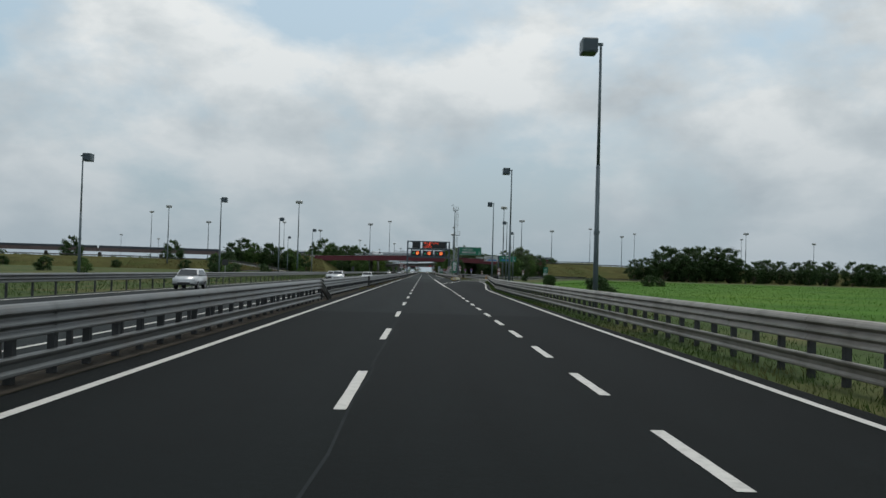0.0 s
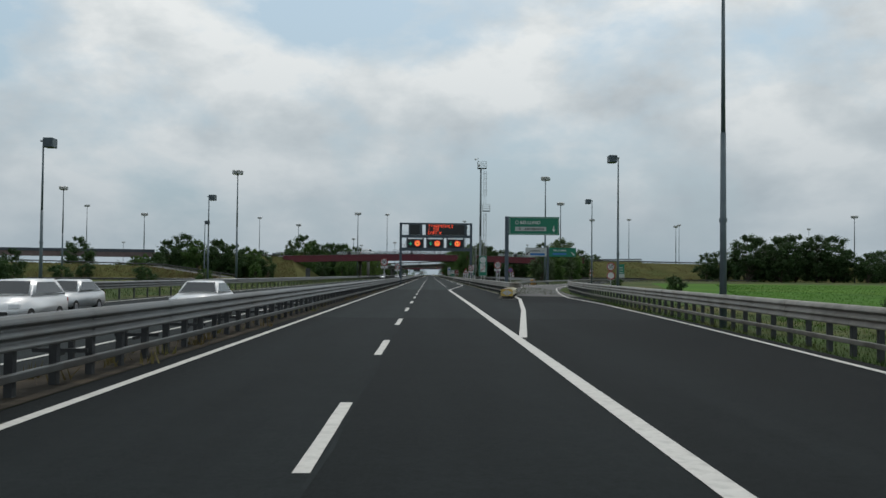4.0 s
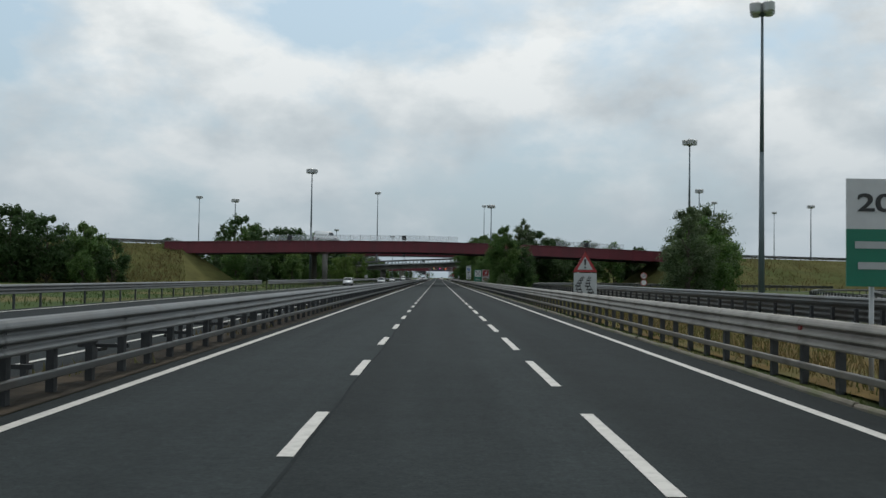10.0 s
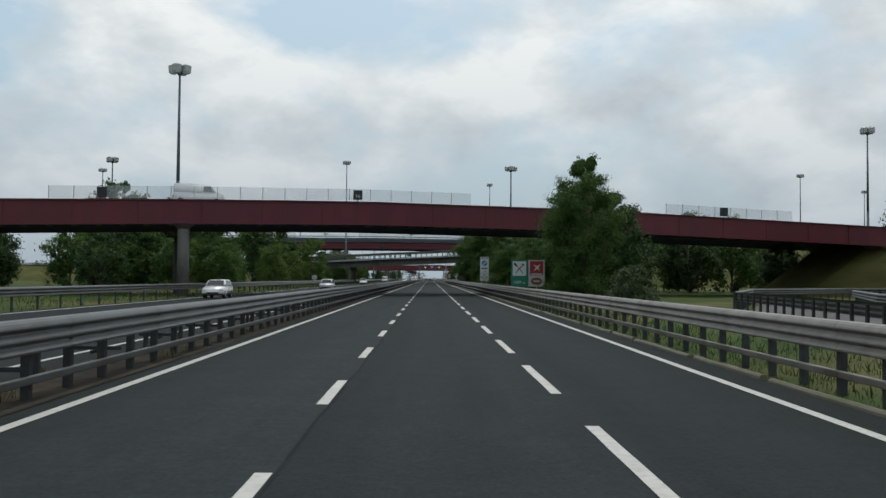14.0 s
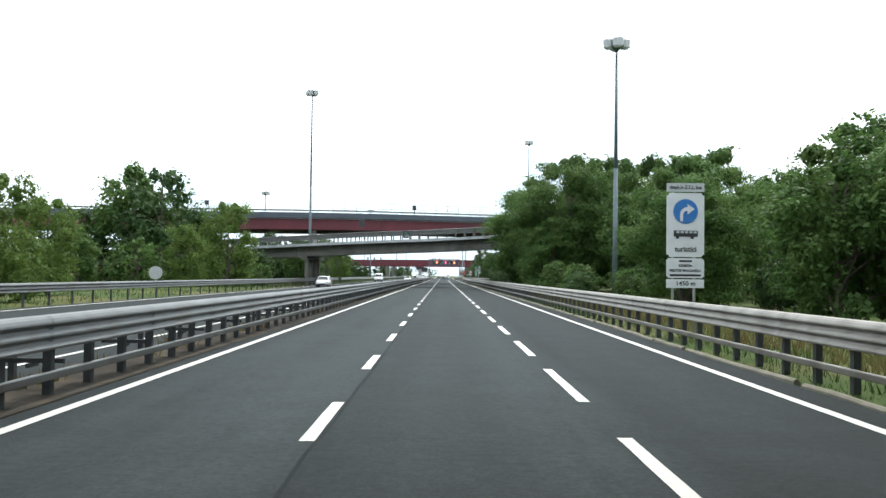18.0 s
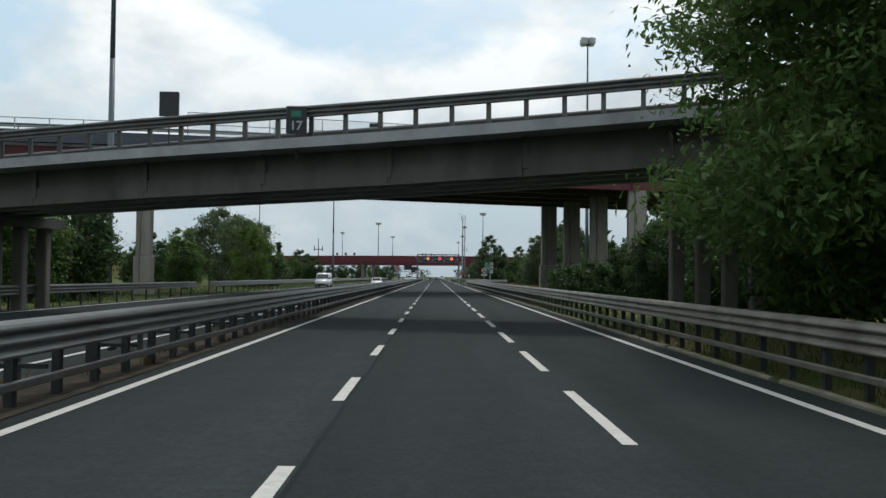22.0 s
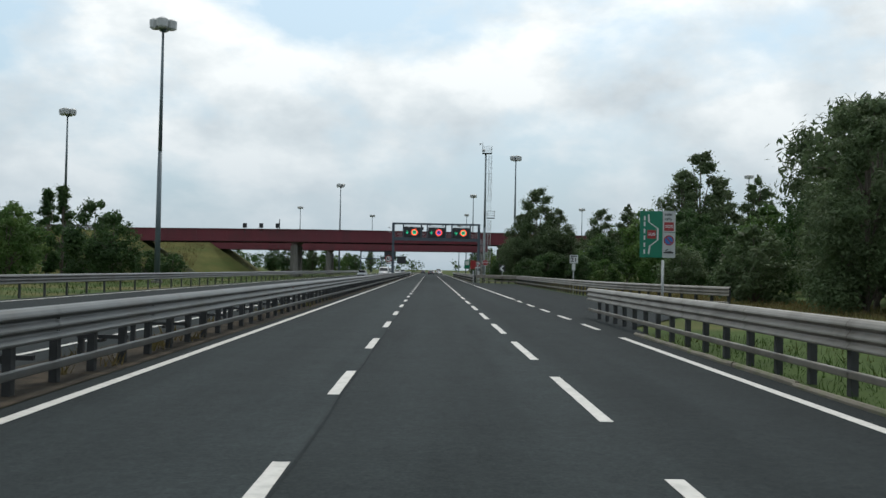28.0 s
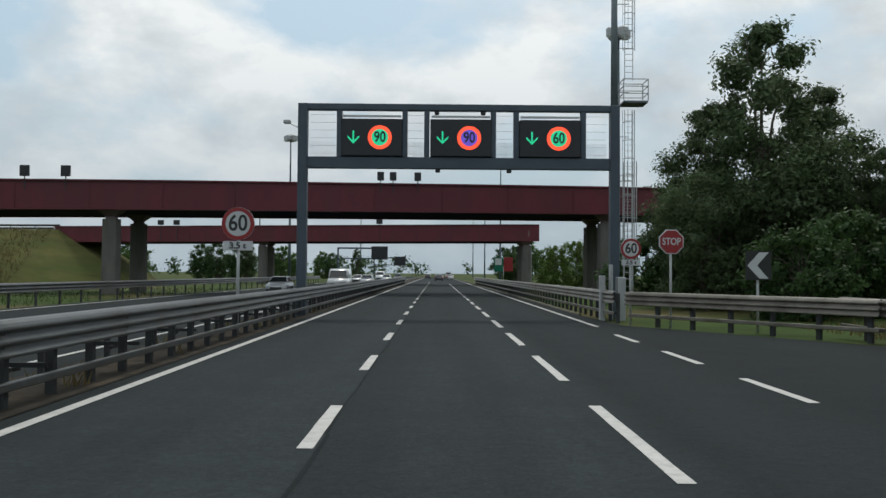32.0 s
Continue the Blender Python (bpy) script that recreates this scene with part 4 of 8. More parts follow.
s = box_sign(-5.95, y - 0.4, zt + 0.2, 0.82, 1.1, "small brown road sign box on the ramp bridge edge")
text_part("writing", "17", 0.5, M_GREYSIGN, s, -5.95, y - 0.54, zt + 0.5)
bm = BM()
box(bm, -6.15, y - 0.56, zt + 0.85, -5.75, y - 0.53, zt + 1.1)
part("green_mark", bm, M_LED_MARK, s)
s = box_sign(-13.4, lerp_path(FAR2, -13.4) - 0.4, lerp_path(ZT2, -13.4) + 2.55, 0.95, 1.2, "plain grey back of a sign on the ramp bridge edge")
box_sign(-34.9, lerp_path(NEAR2, -34.9) - 0.4, lerp_path(ZT2, -34.9) + 0.3, 0.8, 0.8, "small dark road sign box on the ramp bridge edge")

# high red bridge behind it
NEAR3 = [(-200, 574), (-60, 619), (-19, 631), (20.7, 643), (80, 661), (200, 700)]
FAR3 = [(-200, 584), (-25, 650), (12, 664.5), (80, 691), (200, 738)]
ZB3 = [(-200, 8.0), (-60, 10.2), (-19, 10.9), (20, 11.0), (80, 11.2), (200, 11.0)]
b3 = thing("high_red_bridge", "high red steel bridge with blue-grey deck edge on concrete columns", "bridge")
xs = [-90 + 11 * i for i in range(18)]
for a, b in zip(xs, xs[1:]):
    za, zb_ = lerp_path(ZB3, a), lerp_path(ZB3, b)
    pa, pb = pt(NEAR3, a), pt(NEAR3, b)
    bm = BM()
    beam(bm, pa, pb, za, za + 2.05, zb_, zb_ + 2.05, 0.12)
    web = part("girder", bm, M_RED, b3)
    bm = BM()
    beam(bm, pa, pb, za - 0.06, za - 0.002, zb_ - 0.06, zb_ - 0.002, 0.7)
    part("flange", bm, M_RED, web)
    bm = BM()
    beam(bm, (pa[0] - 0.03, pa[1] - 0.13), (pa[0] + 0.03, pa[1] - 0.13), za, za + 2.0, za, za + 2.0, 0.12)
    part("stiffener", bm, M_RED, web)
    for k in (0.25, 0.5, 0.75, 1.0):
        bm = BM()
        qa, qb = between(NEAR3, FAR3, a, k), between(NEAR3, FAR3, b, k)
        beam(bm, qa, qb, za, za + 2.05, zb_, zb_ + 2.05, 0.12)
        web = part("inner_girder", bm, M_RED_IN, b3)
        bm = BM()
        beam(bm, qa, qb, za - 0.06, za - 0.002, zb_ - 0.06, zb_ - 0.002, 0.9)
        part("flange", bm, M_RED_IN, web)
    bm = BM()
    beam(bm, (pa[0], pa[1] - 0.9), (pb[0], pb[1] - 0.9), za + 2.4, za + 3.3, zb_ + 2.4, zb_ + 3.3, 0.14)
    beam(bm, (pa[0], pa[1] - 0.55), (pb[0], pb[1] - 0.55), za + 2.25, za + 2.45, zb_ + 2.25, zb_ + 2.45, 0.8)
    part("deck_edge", bm, M_DECK_EDGE, b3, "blue-grey painted deck edge")
    bm = BM()
    q = [(*pa, za), (*pb, zb_), (*between(NEAR3, FAR3, b, 1.0), zb_), (*between(NEAR3, FAR3, a, 1.0), za)]
    lo = [bm.verts.new((x, y + (0.1 if i < 2 else 0.3), z + 2.06)) for i, (x, y, z) in enumerate(q)]
    hi = [bm.verts.new((x, y + (0.1 if i < 2 else 0.3), z + 2.6)) for i, (x, y, z) in enumerate(q)]
    bm.faces.new(lo)
    bm.faces.new(hi)
    for i in range(4):
        bm.faces.new((lo[i], lo[(i + 1) % 4], hi[(i + 1) % 4], hi[i]))
    bmesh.ops.recalc_face_normals(bm, faces=bm.faces[:])
    part("deck", bm, M_CONC_DK, b3)
ZT3 = [(x, z + 3.3) for x, z in ZB3]
rail_on(b3, [(x, y - 0.9) for x, y in NEAR3], ZT3, -88, 96, 2.6, 1.0, M_LAMP, "railing", (0.3, 0.98), 0.07)
rail_on(b3, [(x, y - 0.2) for x, y in NEAR3], ZT3, -88, 96, 5.2, 0.6, M_STEEL, "guard_rail", (0.75,), 0.3)
fence = thing("bridge_fence", "fine wire mesh fence on the high bridge edge", "fence", group="mesh fences")
for x0, x1 in ((-55, -40), (-22.5, 12)):
    screen_panels(fence, [(x, y - 0.95) for x, y in NEAR3], ZT3, x0, x1, 2.0, 2.3, mat=M_MESH, post_mat=M_STEEL)
box_sign(-6.3, 633.4, 15.2, 0.8, 0.9, "small dark road sign box on the high bridge edge")
box_sign(-46, 621.8, 14.9, 0.8, 0.9, "small dark road sign box on the high bridge edge")
for cols, w in ((((20.6, 643.2), (17.9, 650.5), (16.0, 658.0), (14.1, 664.8)), 1.0), (((-26.5, 630.2),), 0.68)):
    for x, y in cols:
        p = thing("bridge_column", "tall ribbed concrete bridge column with broader foot", "column", group="tall bridge columns")
        top = lerp_path(ZB3, x) - 0.06
        for nm, z0, z1, e in (("shaft", 3.4, top, 0.95), ("foot", -0.3, 3.4, 1.15)):
            bm = BM()
            box(bm, x - e * w, y - 0.5 - (e - 0.95), z0, x - 0.32 * w, y + 0.5, z1, 0.06)
            part(nm, bm, M_COLUMN, p)
            bm = BM()
            box(bm, x - 0.26 * w, y - 0.6 - (e - 0.95), z0, x + e * w, y + 0.5, z1, 0.06)
            part(nm, bm, M_COLUMN, p)
        bm = BM()
        box(bm, x - 0.32 * w, y - 0.3, -0.3, x - 0.26 * w, y + 0.3, top - 0.3)
        part("recess", bm, M_CONC_DK, p)

# two red bridges towards the end
NEAR4 = [(-300, 852), (-57, 867), (-26, 871), (13, 876), (70, 884), (300, 915)]
ZB4 = [(-300, 5.0), (-57, 6.2), (-26, 6.65), (13, 6.9), (70, 6.4), (300, 5.0)]
girder_bridge("red_girder_bridge", "dark red steel girder bridge over the end of the lay-by", NEAR4, ZB4, 2.25, 10.0, -58, 60, 4.0)
NEAR5 = [(-300, 952), (-60, 942), (-27, 939), (13, 932), (70, 925), (300, 905)]
ZB5 = [(-300, 5.4), (-60, 6.3), (-27, 6.5), (13, 6.6), (70, 6.2), (300, 5.0)]
girder_bridge("red_girder_bridge", "dark red steel girder bridge farther along the motorway", NEAR5, ZB5, 2.35, 10.0, -60, 14.5, 4.0)
for line2, zz, xx in ((NEAR4, ZB4, (-26.2, 14.0)), (NEAR5, ZB5, (-27.2, 12.8))):
    for x in xx:
        for dy in (1.0, 8.2):
            y = lerp_path(line2, x) + dy
            if x < 0 and dy > 5:
                x = x - 0.2
            p = thing("bridge_pier", "grey concrete bridge pier with tapered red bearing", "pier", group="tapered piers")
            top = lerp_path(zz, x)
            bm = BM()
            tube(bm, (x, y, -0.3), (x, y, top - 0.75), 0.78, 0.74, 8)
            part("shaft", bm, M_CONCRETE, p)
            bm = BM()
            tube(bm, (x, y, top - 0.75), (x, y, top - 0.55), 0.5, 0.5, 8)
            tube(bm, (x, y, top - 0.55), (x, y, top), 0.5, 1.3, 4)
            part("bearing", bm, M_RED_IN, p)
for x, z in ((-35.2, 0), (-32.2, 0), (-29.2, 0.1)):
    box_sign(x, lerp_path(NEAR4, x) - 0.3, lerp_path(ZB4, x) + 2.5, 0.75, 0.85, "small road sign box standing on the red bridge edge")
for x in (-5.0, -4.0, -2.0):
    box_sign(x, lerp_path(NEAR4, x) - 0.3, lerp_path(ZB4, x) + 2.5, 0.55, 0.7, "small dark road sign box standing on the red bridge edge")
for x in (-43, -40.5, -9.0):
    box_sign(x, lerp_path(NEAR5, x) - 0.3, lerp_path(ZB5, x) + 2.55, 0.95, 0.75, "small dark road sign box standing on the red bridge edge")


# ---------------------------------------------------------------- embankments and the roads on them
def embankment(name, label, path, top_w, spread, mat=None):
    """path: (x, y, height); the slopes run out by spread times the height."""
    bm = BM()
    pts = [Vector(p) for p in path]
    d = pts[0] - pts[1]
    d.z = 0
    foot = pts[0] + d.normalized() * pts[0].z * 1.5
    foot.z = 0.0
    pts.insert(0, foot)
    rows = []
    rr = random.Random(len(path))
    dense = []
    for p, q in zip(pts, pts[1:]):
        k = max(1, int((q - p).length / 6))
        dense += [p + (q - p) * i / k for i in range(k)]
    dense.append(pts[-1])
    for i, p in enumerate(dense):
        d = dense[min(i + 1, len(dense) - 1)] - dense[max(i - 1, 0)]
        d.z = 0
        d.normalize()
        s = Vector((d.y, -d.x, 0))
        h = p.z
        row = []
        offs = [(-top_w / 2 - spread * h, -0.2), (-top_w / 2 - spread * h * 0.66, h * 0.34), (-top_w / 2 - spread * h * 0.33, h * 0.68), (-top_w / 2, h),
                (top_w / 2, h), (top_w / 2 + spread * h * 0.33, h * 0.68), (top_w / 2 + spread * h * 0.66, h * 0.34), (top_w / 2 + spread * h, -0.2)]
        for u, z in offs:
            w = rr.uniform(-0.15, 0.15) if 0.1 < z < h - 0.1 else 0
            row.append(bm.verts.new((p.x + s.x * (u + w), p.y + s.y * (u + w), z + w)))
        rows.append(row)
    for a, b in zip(rows, rows[1:]):
        for j in range(7):
            bm.faces.new((a[j], a[j + 1], b[j + 1], b[j]))
    bm.faces.new(rows[0])
    bm.faces.new(rows[-1][::-1])
    bmesh.ops.recalc_face_normals(bm, faces=bm.faces[:])
    return solid(name, bm, mat or M_BANK, label, "embankment", "structure", smooth=False)


def bank_road(path, w, label):
    bm = BM()
    band(bm, [(x, y) for x, y, z in path], w, 0)
    zs = [z for x, y, z in path for _ in (0, 1)]
    bm.verts.ensure_lookup_table()
    for v, z in zip(bm.verts, zs):
        v.co.z = z + 0.03
    return solid("embankment_road", bm, M_ASPHALT_OLD, label, "road", "structure")


BANK1L = [(-53, 431.5, 7.6), (-75, 424, 7.9), (-98, 416, 7.9)]
BANK_SIDE = [(-58, 352, 0.4), (-80, 357, 3.4), (-120, 362, 4.3), (-220, 364, 4.5), (-420, 380, 4.8)]
BANK1R = [(55, 463, 7.6), (80, 468, 7.3), (120, 474, 6.9), (200, 470, 6.6), (330, 440, 6.4)]
BANK4L = [(-57, 872, 8.0), (-90, 869, 8.0), (-150, 862, 7.8), (-260, 850, 7.4)]
BANK5L = [(-59, 947, 8.2), (-95, 950, 8.2), (-170, 955, 8.0)]
BANK4R = [(56, 888, 8.3), (90, 892, 8.2), (200, 905, 8.0)]
BANK2L = [(-58, 610, 5.2), (-80, 618, 4.8), (-130, 635, 4.0)]
BANK2R = [(40, 585, 8.6), (60, 580, 9.6), (110, 566, 10.0)]
for nm, bank, lab in (("embankment_west", BANK1L, "dry grass embankment at the end of the red bridge"), ("embankment_side", BANK_SIDE, "low dry grass bank of a side road"), ("embankment_east", BANK1R, "dry grass embankment carrying the bridge road away"),
                      ("embankment_southwest", BANK4L, "mown yellow-green embankment at the red bridge end"), ("embankment_far", BANK5L, "mown yellow-green embankment at the farther bridge"),
                      ("embankment_southeast", BANK4R, "green embankment behind the trees"), ("embankment_ramp", BANK2L, "grassy embankment of the ramp bridge"),
                      ("embankment_ramp_east", BANK2R, "grassy embankment at the ramp bridge's upper end")):
    embankment(nm, lab, bank, 11, 1.7)
    bank_road(bank, 8, "grey asphalt road on top of the embankment")
    plain = thing("guard_rail", "guard rail along the top of the embankment", "guard rail", group="embankment rails")
    bm = BM()
    for sgn in (-1, 1):
        path = []
        for i, (x, y, z) in enumerate(bank):
            a, b = bank[max(i - 1, 0)], bank[min(i + 1, len(bank) - 1)]
            d = Vector((b[0] - a[0], b[1] - a[1])).normalized()
            path.append((x + d.y * 4.8 * sgn, y - d.x * 4.8 * sgn, z))
        sweep(bm, TWO, path)
        for (x0, y0, z0), (x1, y1, z1) in zip(path, path[1:]):
            k = int(math.hypot(x1 - x0, y1 - y0) / 4)
            for i in range(k):
                x, y, z = (p + (q - p) * i / k for p, q in ((x0, x1), (y0, y1), (z0, z1)))
                box(bm, x - 0.06, y - 0.06, z - 0.3, x + 0.06, y + 0.06, z + 0.75)
    part("beam", bm, M_STEEL, plain)

# viaduct running on from the western embankment
via = thing("viaduct", "long low dark red viaduct with blue-grey edge on slim columns", "viaduct")
VP = [(-98, 416), (-150, 402), (-220, 393), (-290, 391), (-370, 396), (-470, 412), (-620, 450)]
for a, b in zip(VP, VP[1:]):
    bm = BM()
    beam(bm, a, b, 7.0, 8.6, 7.0, 8.6, 11)
    part("deck", bm, M_RED_IN, via)
    bm = BM()
    d = (Vector(b) - Vector(a)).normalized() * 5.6
    beam(bm, (a[0] - d.y, a[1] + d.x), (b[0] - d.y, b[1] + d.x), 8.6, 9.6, 8.6, 9.6, 0.2)
    part("parapet", bm, M_DECK_EDGE, via)
    k = int((Vector(b) - Vector(a)).length / 22)
    for i in range(k):
        x, y = a[0] + (b[0] - a[0]) * i / k, a[1] + (b[1] - a[1]) * i / k
        bm = BM()
        column(bm, x, y, 0.8, 6.65, 10)
        part("column", bm, M_CONCRETE, via)


# ---------------------------------------------------------------- lighting columns
def high_mast(h):
    m = thing("high_mast_light", "tall green-grey lighting mast with four pale floodlight drums", "street lamp", group="high mast lights")
    bm = BM()
    tube(bm, (0, 0, -0.3), (0, 0, h * 0.5), 0.30, 0.20, 12)
    tube(bm, (0, 0, h * 0.5), (0, 0, h - 0.5), 0.20, 0.11, 12)
    part("pole", bm, M_POLE, m, smooth=True)
    bm = BM()
    box(bm, -0.42, -0.42, -0.2, 0.42, 0.42, 0.10, 0.04)
    part("base_plate", bm, M_CONCRETE, m)
    bm = BM()
    tube(bm, (0, 0, h - 0.95), (0, 0, h - 0.55), 0.16, 0.5, 10)
    part("crown", bm, M_POLE, m)
    for i in range(4):
        a = math.pi / 4 + i * math.pi / 2
        cx, cy = 0.78 * math.cos(a), 0.78 * math.sin(a)
        bm = BM()
        tube(bm, (cx, cy, h - 0.62), (cx, cy, h + 0.12), 0.52, 0.56, 14)
        tube(bm, (cx, cy, h + 0.12), (cx, cy, h + 0.27), 0.56, 0.36, 14)
        f = part("floodlight", bm, M_LAMP, m, "pale grey floodlight drum")
        bm = BM()
        tube(bm, (cx, cy, h - 0.75), (cx, cy, h - 0.63), 0.36, 0.46, 12)
        part("glass", bm, M_LAMP_GLASS, f)
    return m


def flood_pole(h, sgn):
    m = thing("floodlight_pole", "slim dark pole with one square floodlight box at the top", "street lamp", group="floodlight poles")
    bm = BM()
    tube(bm, (0, 0, -0.3), (0, 0, h * 0.55), 0.14, 0.10, 10)
    tube(bm, (0, 0, h * 0.55), (0, 0, h), 0.085, 0.06, 10)
    part("pole", bm, M_POLE, m, smooth=True)
    bm = BM()
    tube(bm, (0, 0, 3.8), (0, 0, 3.95), 0.145, 0.145, 10)
    part("collar", bm, M_POLE, m)
    bm = BM()
    box(bm, -0.2, -0.06, h - 0.06, 0.1, 0.06, h + 0.06)
    part("arm", bm, M_POLE, m)
    bm = BM()
    x0, x1 = (-0.95, -0.2) if sgn < 0 else (0.1, 0.85)
    box(bm, x0, -0.45, h - 0.48, x1, 0.5, h + 0.22, 0.04)
    b = part("lamp_box", bm, M_POLE, m, "dark square lamp box")
    bm = BM()
    box(bm, x0 + 0.06, -0.465, h - 0.42, x1 - 0.06, -0.44, h + 0.16)
    part("louvre", bm, M_GANTRY, b)
    return m


MASTS = {}
for x, y, h in ((-46, 306.5, 25.6), (29.3, 328, 27.2), (-29, 449.7, 25.6), (-25.5, 618.5, 36.4), (16.5, 535.5, 25.0), (44.8, 408, 27), (71, 493, 26.7), (-63.5, 527, 25),
                (-100, 623, 34), (119, 637, 36), (-53, 715, 25.8), (-57, 840, 25.4), (-26.5, 961, 25.8), (17.2, 888, 25.6), (-27.6, 789.8, 26.1), (93, 964, 31),
                (13.9, 1004, 27), (21.5, 680, 36.5), (162, 683, 35.6), (121, 540, 26.8), (162, 438, 25.5), (238, 661, 32.7), (240, 538, 25.5),
                (-110, 441.5, 24.0), (-165, 529.5, 33.4), (-105, 352, 25.6), (-250, 732, 25.5), (-246, 823, 25.5),
                (-55, 1080, 27), (16, 1110, 27), (60, 1060, 27), (16, 1210, 27), (-28, 1130, 27)):
    k = round(h)
    if k not in MASTS:
        MASTS[k] = high_mast(k)
        MASTS[k].matrix_basis = pose(x, y, h - k, 0, 0, random.uniform(0, 90))
    else:
        copy_thing(MASTS[k], pose(x, y, h - k, 0, 0, random.uniform(0, 90)))
FP = flood_pole(12.9, -1)
FP.matrix_basis = pose(7.45, 24.2, 0)
for x, y in ((7.0, -22), (8.4, 78.2), (10.1, 125.6), (17.0, 177.4), (23.3, 226.4)):
    copy_thing(FP, pose(x, y, 0, 0, 0, random.uniform(-6, 6)))
FL = flood_pole(11.4, 1)
FL.matrix_basis = pose(-31.8, 63.6, 0)
for x, y in ((-30, 111.6), (-29.3, 160), (-28.7, 208), (-33, 14), (-43.4, 265.6)):
    copy_thing(FL, pose(x, y, 0, 0, 0, random.uniform(-6, 6)))


# ---------------------------------------------------------------- gantries and masts
def led(colour, strength):
    return material("led_" + "_".join(str(int(c * 100)) for c in colour), colour, 0.5, vary=0.05, scale=40, emit=strength, emit_colour=colour)


M_LED_RED, M_LED_ORANGE, M_LED_GREEN = led((1.0, 0.09, 0.035), 1.0), led((1.0, 0.35, 0.07), 0.75), led((0.02, 0.62, 0.30), 0.6)
M_LED_BLUE = led((0.16, 0.10, 0.62), 0.5)
M_LED_DIM = led((0.30, 0.05, 0.04), 0.5)


def fit_text(name, body, size, mat, parent, x0, x1, y, z, label=""):
    ob = text_part(name, body, size, mat, parent, 0, y, z, 1.0, label=label)
    w = max(v.co.x for v in ob.data.vertices) - min(v.co.x for v in ob.data.vertices)
    ob.matrix_basis = pose((x0 + x1) / 2, y, z, 90, 0, 0) @ Matrix.Diagonal(((x1 - x0) / w, 1, 1, 1))
    return ob


GLYPHS = {"T": "1F0404040404 04", "A": "0E11111F111111", "N": "11191513111111", "G": "0E11101713110E", "E": "1F10101E10101F", "Z": "1F01020408101F", "I": "0E04040404040E",
          "L": "1010101010101F", "R": "1E11111E141211", "C": "0E11101010110E", "O": "0E11111111110E", "S": "0F10100E01011E"}


def dot_letter(ch, mat, parent, x, y, z, pitch):
    """One letter of a lit panel, five by seven square dots; x, z: its lower left corner."""
    bm = BM()
    bits = GLYPHS[ch].replace(" ", "")
    for r in range(7):
        v = int(bits[2 * r:2 * r + 2], 16)
        for c in range(5):
            if v >> (4 - c) & 1:
                x0, z0 = x + c * pitch, z + (6 - r) * pitch
                box(bm, x0, y, z0, x0 + pitch * 0.86, y + 0.012, z0 + pitch * 0.86)
    return part("letter", bm, mat, parent)


def lane_signal(parent, x0, x1, z0, z1, y, number, centre, ring_mat):
    bm = BM()
    box(bm, x0, y - 0.28, z0, x1, y + 0.25, z1, 0.03)
    s = part("lane_signal", bm, M_PANEL, parent, "black lane signal panel")
    bm = BM()
    ax, az = x0 + (x1 - x0) * 0.20, (z0 + z1) / 2
    yf = y - 0.30
    prism(bm, [(ax - 0.035, az + 0.27), (ax + 0.035, az + 0.27), (ax + 0.035, az - 0.22), (ax - 0.035, az - 0.22)], yf, yf + 0.015)
    for sg in (-1, 1):
        prism(bm, [(ax, az - 0.27), (ax + sg * 0.24, az - 0.02), (ax + sg * 0.24, az + 0.07), (ax, az - 0.17)], yf - 0.002 * sg - 0.003, yf + 0.012)
    part("arrow", bm, M_LED_GREEN, s, "glowing green arrow")
    cx = x0 + (x1 - x0) * 0.635
    bm = BM()
    ring(bm, cx, az, 0.35, 0.50, yf, yf + 0.012)
    part("light_ring", bm, ring_mat, s, "glowing red ring")
    bm = BM()
    disc(bm, cx, az, 0.345, yf, yf + 0.012)
    part("light_disc", bm, centre, s)
    fit_text("number", number, 0.62, M_BLACK, s, cx - 0.24, cx + 0.24, yf - 0.012, az)
    bm = BM()
    box(bm, x0 + 0.05, y - 0.05, z1 + 0.10, x1 - 0.05, y, z1 + 0.19)
    part("white_rim", bm, M_WHITE, s)
    return s


def ladder_cage(parent, x, y, z0, z1, r=0.36):
    bm = BM()
    for i in range(6):
        a = math.pi * i / 5
        tube(bm, (x + r * math.cos(a), y - r * math.sin(a), z0), (x + r * math.cos(a), y - r * math.sin(a), z1), 0.014, seg=4)
    z = z0
    while z < z1:
        for i in range(8):
            a, b = math.pi * i / 8, math.pi * (i + 1) / 8
            tube(bm, (x + r * math.cos(a), y - r * math.sin(a), z), (x + r * math.cos(b), y - r * math.sin(b), z), 0.018, seg=4, caps=False)
        z += 0.9
    part("safety_cage", bm, M_LAMP, parent)
    bm = BM()
    for sx in (-0.2, 0.2):
        tube(bm, (x + sx, y, z0 - 1.5), (x + sx, y, z1), 0.022, seg=4)
    z = z0 - 1.4
    while z < z1:
        tube(bm, (x - 0.2, y, z), (x + 0.2, y, z), 0.014, seg=4)
        z += 0.3
    part("ladder", bm, M_LAMP, parent)


def handrail(parent, x0, x1, y, z0, z1, rows=6, cols=16):
    bm = BM()
    for i in range(rows + 1):
        z = z0 + (z1 - z0) * i / rows
        tube(bm, (x0, y, z), (x1, y, z), 0.007, seg=4, caps=False)
    for i in range(cols + 1):
        x = x0 + (x1 - x0) * i / cols
        tube(bm, (x, y, z0), (x, y, z0 + (z1 - z0) * 0.42), 0.007, seg=4, caps=False)
    part("mesh_guard", bm, M_LAMP, parent)


def frame_box(name, parent, x0, z0, x1, z1, y, d=0.36):
    bm = BM()
    box(bm, x0, y - d / 2, z0, x1, y + d / 2, z1, 0.015)
    return part(name, bm, M_GANTRY, parent)


